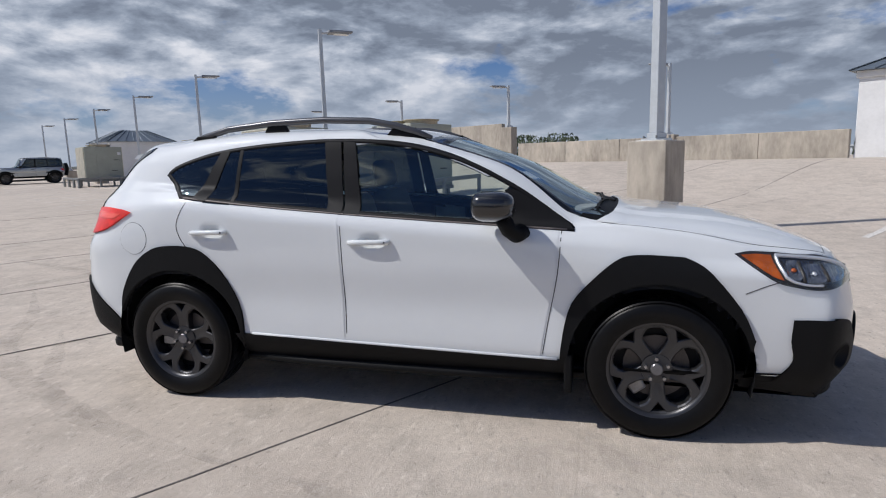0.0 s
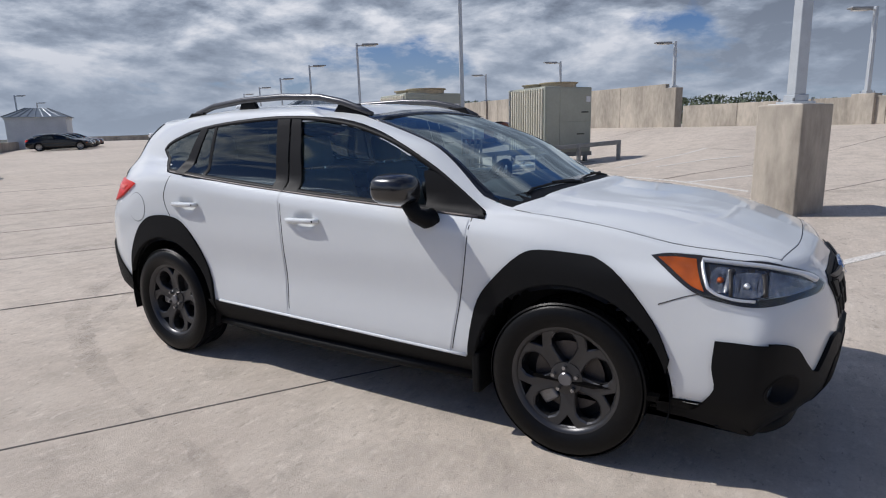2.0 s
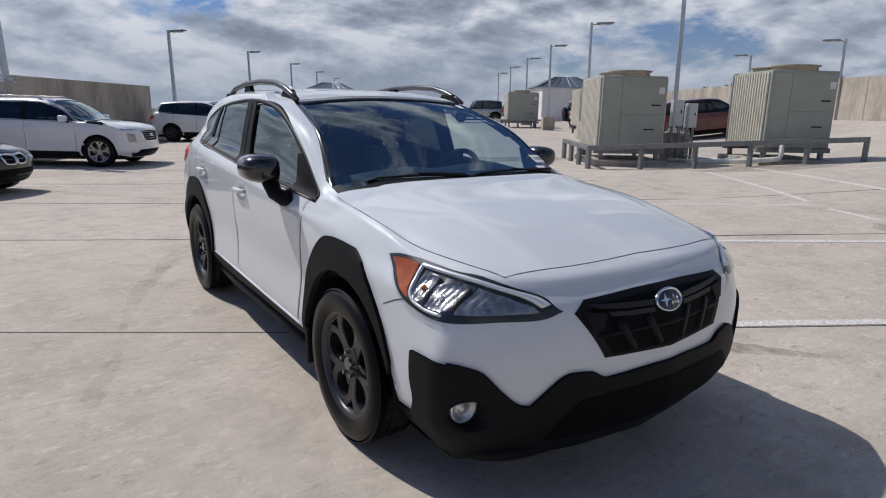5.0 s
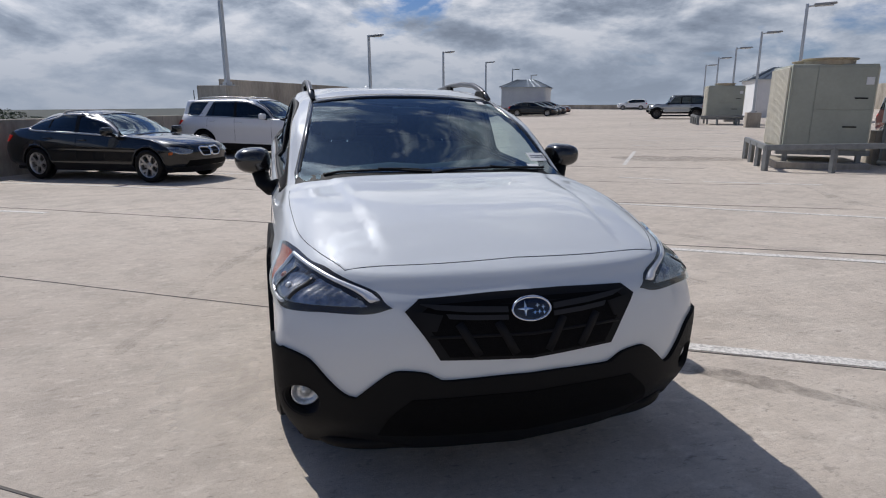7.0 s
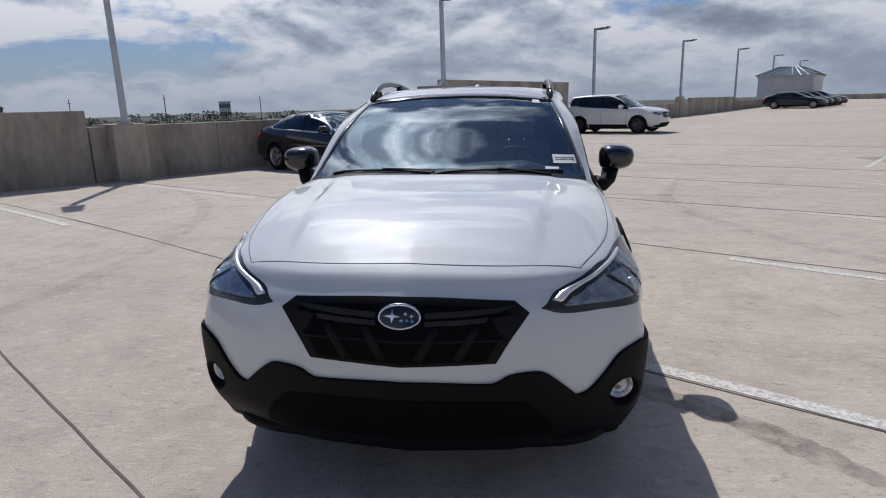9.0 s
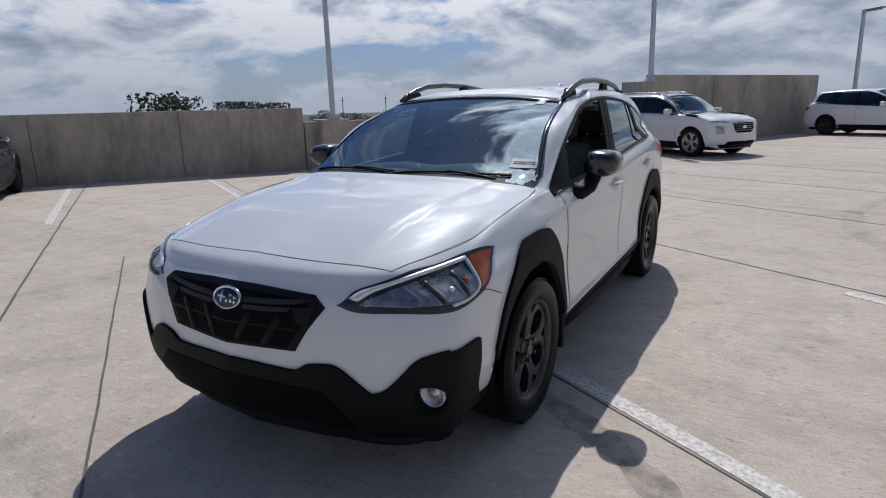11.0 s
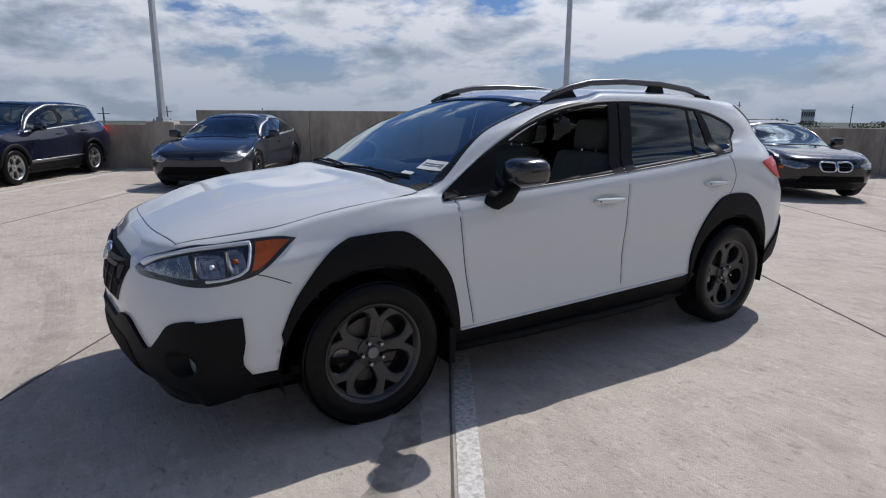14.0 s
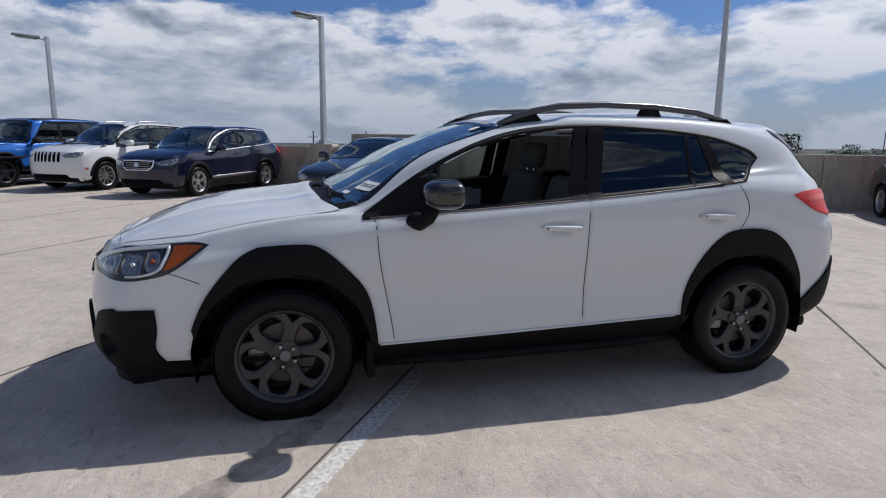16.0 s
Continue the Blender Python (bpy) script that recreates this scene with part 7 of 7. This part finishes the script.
        for hx, hz in ((bx + .17, zb[1] - .11), (c2 - .27, zb[2] - .11)):
            q, _ = sh.drop(hx, hz, "side", sg)
            bm = bmesh.new()
            tube(bm, [(hx - .10, q.y + sg * .005, hz), (hx - .06, q.y + sg * .028, hz), (hx + .06, q.y + sg * .028, hz), (hx + .10, q.y + sg * .005, hz)], .015, 8)
            part("door_handle", fixed(bm), handle or paint, car, smooth=True)
        q, _ = sh.drop(c0 - .22, zb[0] + .03, "side", sg)
        m = new("door_mirror")
        m.parent = car
        bm = bmesh.new()
        box(bm, (c0 - .30, min(sg * (W - .02), sg * (W + .19)), zb[0] + .02), (c0 - .14, max(sg * (W - .02), sg * (W + .19)), zb[0] + .18), .045, seg=3)
        part("mirror_cap", fixed(bm), paint if not boxy else M_DARK, m, smooth=True)
        bm = bmesh.new()
        tube(bm, [(c0 - .18, sg * (W - .12), zb[0] - .01), (c0 - .20, sg * (W + .02), zb[0] + .05)], .03, 8)
        part("mirror_arm", fixed(bm), M_DARK, m)
        arc = lambda wx, a0, a1, r, n: [(wx + r * math.cos(radians(a0 + (a1 - a0) * i / n)), R + r * math.sin(radians(a0 + (a1 - a0) * i / n))) for i in range(n + 1)]
        for wx in (wf, wr):
            ribbon(sh, "wheel_arch_trim", arc(wx, 178, 2, Rw + (.03 if clad is not paint else .008), 14), .075 if clad is not paint else .03, "side", clad, car, lift=.014 if clad is not paint else .005, per=2, **K)
            bm = bmesh.new()
            rows = [[], []]
            for i in range(15):
                a = math.pi * i / 14
                for j, yv in enumerate((W - .02, W - .33)):
                    rows[j].append(bm.verts.new((wx + Rw * math.cos(a), sg * yv, R + Rw * math.sin(a))))
            for i in range(14):
                bm.faces.new((rows[0][i], rows[0][i + 1], rows[1][i + 1], rows[1][i]))
            bm.faces.new(rows[1])
            part("wheel_house", fixed(bm), M_DARK, car)
            wheel_parts(car, wx, sg * (W - .115), R, .22, R * .68, spokes, rim, style, None, .2, simple=True)
        panel(sh, "sill_trim", [(wf - Rw - .05, p["sill"] + .11, 1), (wr + Rw + .05, p["sill"] + .13, 1), (wr + Rw + .05, p["sill"] - .03, 1), (wf - Rw - .05, p["sill"] - .03, 1)], "side", clad if clad is not paint else M_DARK, car, lift=.008, cell=.2, per=1, **K)
        if band:
            ribbon(sh, "side_moulding", [(wf - Rw - .06, p["sill"] + .17), (wr + Rw + .06, p["sill"] + .19)], .03, "side", band, car, lift=.010, per=6, **K)
        # lamps
        n, hz = p["nose"], p["hood"]
        if lights == "wide":
            hl = panel(sh, "headlight", [(sg * W * .50, hz - .13, 1), (sg * W * .72, hz - .07), (sg * W * .90, hz - .05, 1), (sg * W * .92, hz - .12), (sg * W * .80, hz - .19), (sg * W * .58, hz - .19)], "front", M_LAMPS, car, lift=.006, cell=.06, per=3)
            panel(sh, "lens", [(sg * W * .50, hz - .13, 1), (sg * W * .72, hz - .07), (sg * W * .90, hz - .05, 1), (sg * W * .92, hz - .12), (sg * W * .80, hz - .19), (sg * W * .58, hz - .19)], "front", M_CLEAR, hl, lift=.012, cell=.06, per=3)
        elif lights == "tall":
            hl = panel(sh, "headlight", [(sg * W * .68, .62, 1), (sg * W * .86, .64, 1), (sg * W * .88, .86, 1), (sg * W * .70, .84, 1)], "front", M_LAMPS, car, lift=.010, cell=.06, per=2)
            panel(sh, "lamp_strip", [(sg * W * .52, hz - .07, 1), (sg * W * .92, hz - .05, 1), (sg * W * .92, hz - .085, 1), (sg * W * .54, hz - .10, 1)], "front", M_REFL, hl, lift=.010, cell=.1, per=1)
        else:
            q, nn = sh.drop(sg * W * .66, hz - .17, "front")
            bm = bmesh.new()
            lathe(bm, [(.105, -.03), (.105, .01), (.09, .015), (.06, .0), (.001, .03)], 20)
            bmesh.ops.transform(bm, matrix=Matrix.Translation(q) @ Matrix.Rotation(radians(-90), 4, "Z"), verts=bm.verts)
            part("headlight", fixed(bm), M_REFL, car, smooth=True)
        if amber:
            panel(sh, "side_marker", [(wf + Rw + .10, .60, 1), (wf + Rw + .17, .61, 1), (wf + Rw + .16, .56, 1), (wf + Rw + .10, .55, 1)], "side", M_AMBER, car, lift=.004, per=1, **K)
        tz = zb[3] - .20
        panel(sh, "tail_lamp", [(p["tail"] + .36, tz + .08, 1), (p["tail"] + .10, tz + .10, 1), (p["tail"] + .08, tz - .06, 1), (p["tail"] + .26, tz - .04, 1)], "side", M_RED, car, lift=.010, cell=.06, per=2, **K)
        if rails:
            bm = bmesh.new()
            tube(bm, [(x, sg * (yr - .06), z) for x, z in ((rf - .25, H - .07), (rf - .45, H + .0), (-.8, H + .015), (rr + .75, H - .01), (rr + .55, H - .085))], .018, 8)
            part("roof_rail", fixed(bm), M_SILVER, car, smooth=True)
    if roof:
        panel(sh, "roof_panel", [(rf - .30, yr - .06, 1), (rf - .30, .06 - yr, 1), (rr + .35, .10 - yr, 1), (rr + .35, yr - .10, 1)], "top", roof, car, lift=.006, cell=.2, per=1, label="black roof")
    hz = p["hood"]
    if grille == "kidney":
        for sg in (1, -1):
            g = [(sg * .02, hz - .09, 1), (sg * .22, hz - .075), (sg * .285, hz - .12), (sg * .24, hz - .225), (sg * .06, hz - .235), (sg * .02, hz - .20)]
            gp = panel(sh, "grille", g, "front", M_MESH, car, lift=.010, cell=.06, per=4)
            ribbon(sh, "grille_frame", g, .024, "front", M_CHROME, gp, lift=.020, closed=True, per=4)
    elif grille == "slots":
        for k7 in range(7):
            y = (k7 - 3) * .125
            panel(sh, "grille_slot", [(y - .032, hz - .08), (y + .032, hz - .08), (y + .032, hz - .28), (y - .032, hz - .28)], "front", M_MESH, car, lift=.006, cell=.1, per=3)
    elif grille == "none":
        panel(sh, "lower_intake", [(-.62, .36, 1), (.62, .36, 1), (.66, .27, 1), (-.66, .27, 1)], "front", M_MESH, car, lift=.010, cell=.1, per=1)
        ribbon(sh, "nose_trim", [(-.45, hz - .14), (0, hz - .155), (.45, hz - .14)], .018, "front", M_GLOSSB, car, lift=.006)
        panel(sh, "nose_badge", [(-.05, hz - .12, 1), (.05, hz - .12, 1), (.0, hz - .19, 1)], "front", M_GLOSSB, car, lift=.010, per=1)
    elif grille != "":
        big = .28 if grille == "tall" else .20
        g = [(-.42, hz - .10, 1), (0, hz - .085), (.42, hz - .10, 1), (.40, hz - .10 - big * .6), (.30, hz - .10 - big, 1), (-.30, hz - .10 - big, 1), (-.40, hz - .10 - big * .6)]
        gp = panel(sh, "grille", g, "front", M_MESH, car, lift=.008, cell=.08, per=3)
        ribbon(sh, "grille_frame", g, .03, "front", M_CHROME if grille != "dark" else M_GLOSSB, gp, lift=.016, closed=True, per=3)
        for q in range(4):
            ribbon(sh, "grille_bar", [(-.36 + q * .012, hz - .14 - q * big * .2), (.36 - q * .012, hz - .14 - q * big * .2)], .014, "front", M_SILVER, gp, lift=.014, per=3)
        panel(sh, "badge", [(.07 * math.cos(a), hz - .10 - big * .42 + .045 * math.sin(a)) for a in [j * math.pi / 8 for j in range(16)]], "front", M_CHROME, gp, lift=.022, cell=.1, per=1)
    panel(sh, "bumper_intake", [(-.55, .44, 1), (.55, .44, 1), (.62, .33, 1), (-.62, .33, 1)], "front", M_MESH, car, lift=.008, cell=.1, per=1)
    panel(sh, "bumper_lower", [(-W * .88, p["sill"] + .07, 1), (W * .88, p["sill"] + .07, 1), (W * .82, p["sill"] - .03, 1), (-W * .82, p["sill"] - .03, 1)], "front", M_DARK if clad is paint else clad, car, lift=.010, cell=.12, per=1)
    bm = bmesh.new()
    box(bm, (p["tail"] + .35, -W + .12, .20), (p["nose"] - .35, W - .12, .30), .03)
    part("underbody", fixed(bm), M_DARK, car)
    for wx in (wf, wr):
        bm = bmesh.new()
        tube(bm, [(wx, -W + .1, R), (wx, W - .1, R)], .05, 6)
        part("axle", fixed(bm), M_DARK, car)
    bm = bmesh.new()
    box(bm, (cx - .42, -W + .18, z0 - .18), (cx - .05, W - .18, z0 - .04), .05)
    part("dashboard", fixed(bm), M_DASH, car)
    for y in (-.38, .38):
        st = new("seat")
        st.parent = car
        bm = bmesh.new()
        box(bm, (-.07, -.25, 0), (.07, .25, zb[1] - .48), .05, Matrix.Translation((c1 - .22, y, .55)) @ Matrix.Rotation(radians(-15), 4, "Y"))
        box(bm, (c1 - .20, y - .25, .45), (c1 + .30, y + .25, .58), .04)
        part("backrest", fixed(bm), M_SEAT, st)
        bm = bmesh.new()
        box(bm, (-.05, -.12, 0), (.05, .12, .17), .04, Matrix.Translation((c1 - .22 - (zb[1] - .44) * .27, y, zb[1] + .08)))
        part("headrest", fixed(bm), M_SEAT, st)
    return car, sh


P_BLACK = mat("black_metallic_paint", (0.004, 0.0045, 0.0055), 0.25, 0.0, spec=0.2, coat=1.0, coat_rough=0.015, var=0.1)
P_GREY = mat("blue_grey_metallic_paint", (0.022, 0.030, 0.042), 0.3, 0.3, spec=0.25, coat=1.0, coat_rough=0.015, var=0.1)
P_NAVY = mat("navy_metallic_paint", (0.008, 0.011, 0.034), 0.25, 0.3, spec=0.25, coat=1.0, coat_rough=0.015, var=0.1)
P_BLUE = mat("bright_blue_paint", (0.012, 0.13, 0.50), 0.3, 0.2, coat=1.0, var=0.1)
P_SILV = mat("silver_metallic_paint", (0.42, 0.43, 0.43), 0.3, 0.7, coat=1.0, var=0.08)
P_RED = mat("dark_red_paint", (0.105, 0.022, 0.014), 0.3, 0.3, coat=1.0, var=0.1)
P_WHITE = mat("white_paint", (0.80, 0.80, 0.80), 0.3, coat=1.0, var=0.02)
SEDAN = dict(nose=2.24, tail=-2.46, wf=1.425, wr=-1.425, W=.905, sill=.24, belt=(.905, .94, .97, 1.03), hood=.76, cowl=.88, cowl_z=.955, roof_f=-.02, H=1.44, roof_r=-1.42, glass_r=-1.92, glass_rz=1.03, cols=(.82, 0.0, -.80), roof_y=.60, crown=.6)
FASTB = dict(nose=2.42, tail=-2.52, wf=1.48, wr=-1.48, W=.955, sill=.22, belt=(.90, .93, .97, 1.04), hood=.72, cowl=1.02, cowl_z=.955, roof_f=.02, H=1.43, roof_r=-1.62, glass_r=-2.22, glass_rz=1.06, cols=(.86, 0.0, -.85), roof_y=.62, crown=.7)
BIGSUV = dict(nose=2.40, tail=-2.56, wf=1.45, wr=-1.45, W=.975, sill=.29, belt=(1.12, 1.15, 1.17, 1.19), hood=1.03, cowl=1.12, cowl_z=1.19, roof_f=.28, H=1.75, roof_r=-2.36, glass_r=-2.46, glass_rz=1.24, cols=(.92, .05, -.85), roof_y=.70, crown=.8)
CROSS = dict(nose=2.30, tail=-2.40, wf=1.36, wr=-1.36, W=.935, sill=.28, belt=(1.04, 1.08, 1.13, 1.19), hood=.95, cowl=1.10, cowl_z=1.13, roof_f=.22, H=1.69, roof_r=-2.02, glass_r=-2.22, glass_rz=1.22, cols=(.86, .05, -.80), roof_y=.66)
OFFR = dict(nose=2.16, tail=-2.22, wf=1.47, wr=-1.47, W=.90, sill=.42, belt=(1.12, 1.14, 1.14, 1.14), hood=1.08, cowl=.80, cowl_z=1.19, roof_f=.42, H=1.86, roof_r=-2.10, glass_r=-2.16, glass_rz=1.20, cols=(.80, .05, -.80), roof_y=.72, crown=.25)


def off_roader(b, s, turn, paint, label, top=M_DARK):
    car, sh = plain_car("off_roader", b, s, turn, OFFR, paint, label, lights="round", grille="slots", boxy=True, clad=M_CLAD, rim=M_RIM, R=.41, style="wide", spokes=5, amber=False, d_rear=-1.85, handle=M_DARK)
    # hard top, bumpers, spare wheel
    panel(sh, "hard_top", [(.30, -.66, 1), (.30, .66, 1), (-2.0, .62, 1), (-2.0, -.62, 1)], "top", top, car, lift=.012, cell=.2, per=1)
    for x in (2.14, -2.26):
        bm = bmesh.new()
        box(bm, (x - .06, -.82, .52), (x + .10, .82, .70), .03)
        part("bumper", fixed(bm), M_CLAD, car)
    for sg in (1, -1):
        for wx in (1.47, -1.47):
            bm = bmesh.new()
            vs = box(bm, (wx - .52, min(sg * .84, sg * 1.0), .86), (wx + .52, max(sg * .84, sg * 1.0), .93), .02)
            for v in vs:
                v.co.z -= .55 * max(0, abs(v.co.x - wx) - .30)
            part("fender_flare", fixed(bm), M_CLAD, car)
    bm = bmesh.new()
    lathe(bm, [(.06, -.10), (.38, -.11), (.41, -.05), (.41, .08), (.36, .12), (.2, .10), (.001, .10)], 24)
    bmesh.ops.transform(bm, matrix=Matrix.Translation((-2.36, 0, 1.02)) @ Matrix.Rotation(radians(90), 4, "Z"), verts=bm.verts)
    part("spare_wheel", fixed(bm), M_RUB, car)
    return car


ROW = "cars parked along the near parapet"
plain_car("car", -6.95, -8.25, 0, SEDAN, P_BLACK, "black sedan with chrome window line and twin-oval grille", ROW, grille="kidney", R=.335, style="y", spokes=5, trim=M_SILVER, sedan=True, d_rear=-1.52)
plain_car("car", 4.65, -8.72, 0, FASTB, P_GREY, "dark blue-grey fastback saloon with a smooth nose", ROW, grille="none", R=.35, rim=M_RIM, style="thin", spokes=10, amber=False, sedan=True, d_rear=-1.75, trim=M_SILVER)
plain_car("car", -12.95, -8.68, 0, BIGSUV, P_WHITE, "large white family suv with bright alloy wheels", ROW, lights="tall", grille="tall", R=.395, style="y", spokes=5, rails=True, amber=False, trim=M_SILVER, cpillar=True)
plain_car("car", -23.2, -8.1, 0, dict(CROSS, H=1.70), P_WHITE, "white crossover with a black grille and dark wheels", ROW, grille="dark", R=.375, rim=M_RIM, style="y", spokes=5, amber=False)
plain_car("car", 9.45, -8.6, 0, CROSS, P_NAVY, "dark navy suv with silver alloy wheels and lower trim", ROW, grille="bar", R=.355, style="y", spokes=5, clad=M_CLAD, band=M_SILVER, amber=False, trim=M_SILVER)
plain_car("car", 12.65, -9.0, 0, dict(CROSS, H=1.76, belt=(1.10, 1.13, 1.16, 1.19), hood=1.04, cowl_z=1.18, nose=2.30), P_WHITE, "white suv with a slotted grille and roof rails", ROW, grille="slots", R=.375, clad=M_CLAD, style="thin", spokes=10, rails=True)
off_roader(15.55, -8.65, 0, P_BLUE, "bright blue off-roader with black flares and hard top")
off_roader(18.6, -8.7, 0, P_BLUE, "bright blue off-roader parked beside its twin")
off_roader(-49.3, 6.0, 180, P_SILV, "silver off-roader with a black hard top")
plain_car("car", -24.0, 14.3, 0, dict(BIGSUV, H=1.80), P_RED, "dark red suv with a black roof behind the cooling units", lights="wide", grille="dark", R=.38, clad=M_CLAD, amber=False, roof=M_GLOSSB)
off_roader(-36.5, 13.0, 0, P_WHITE, "white off-roader far across the deck")
for k, (pp, pt, lb) in enumerate(((FASTB, P_BLACK, "black saloon far along the parapet"), (SEDAN, P_GREY, "grey saloon far along the parapet"), (SEDAN, P_BLACK, "black sedan far along the parapet"), (SEDAN, P_RED, "red sedan far along the parapet"))):
    plain_car("car", -57.5 - 3.2 * k, -6.7 + .2 * k, 0, pp, pt, lb, ROW, grille="", sedan=True, d_rear=-1.6, R=.335)
plain_car("car", -99, 3.0, 180, CROSS, P_WHITE, "white suv at the far end of the deck", R=.35, grille="bar")
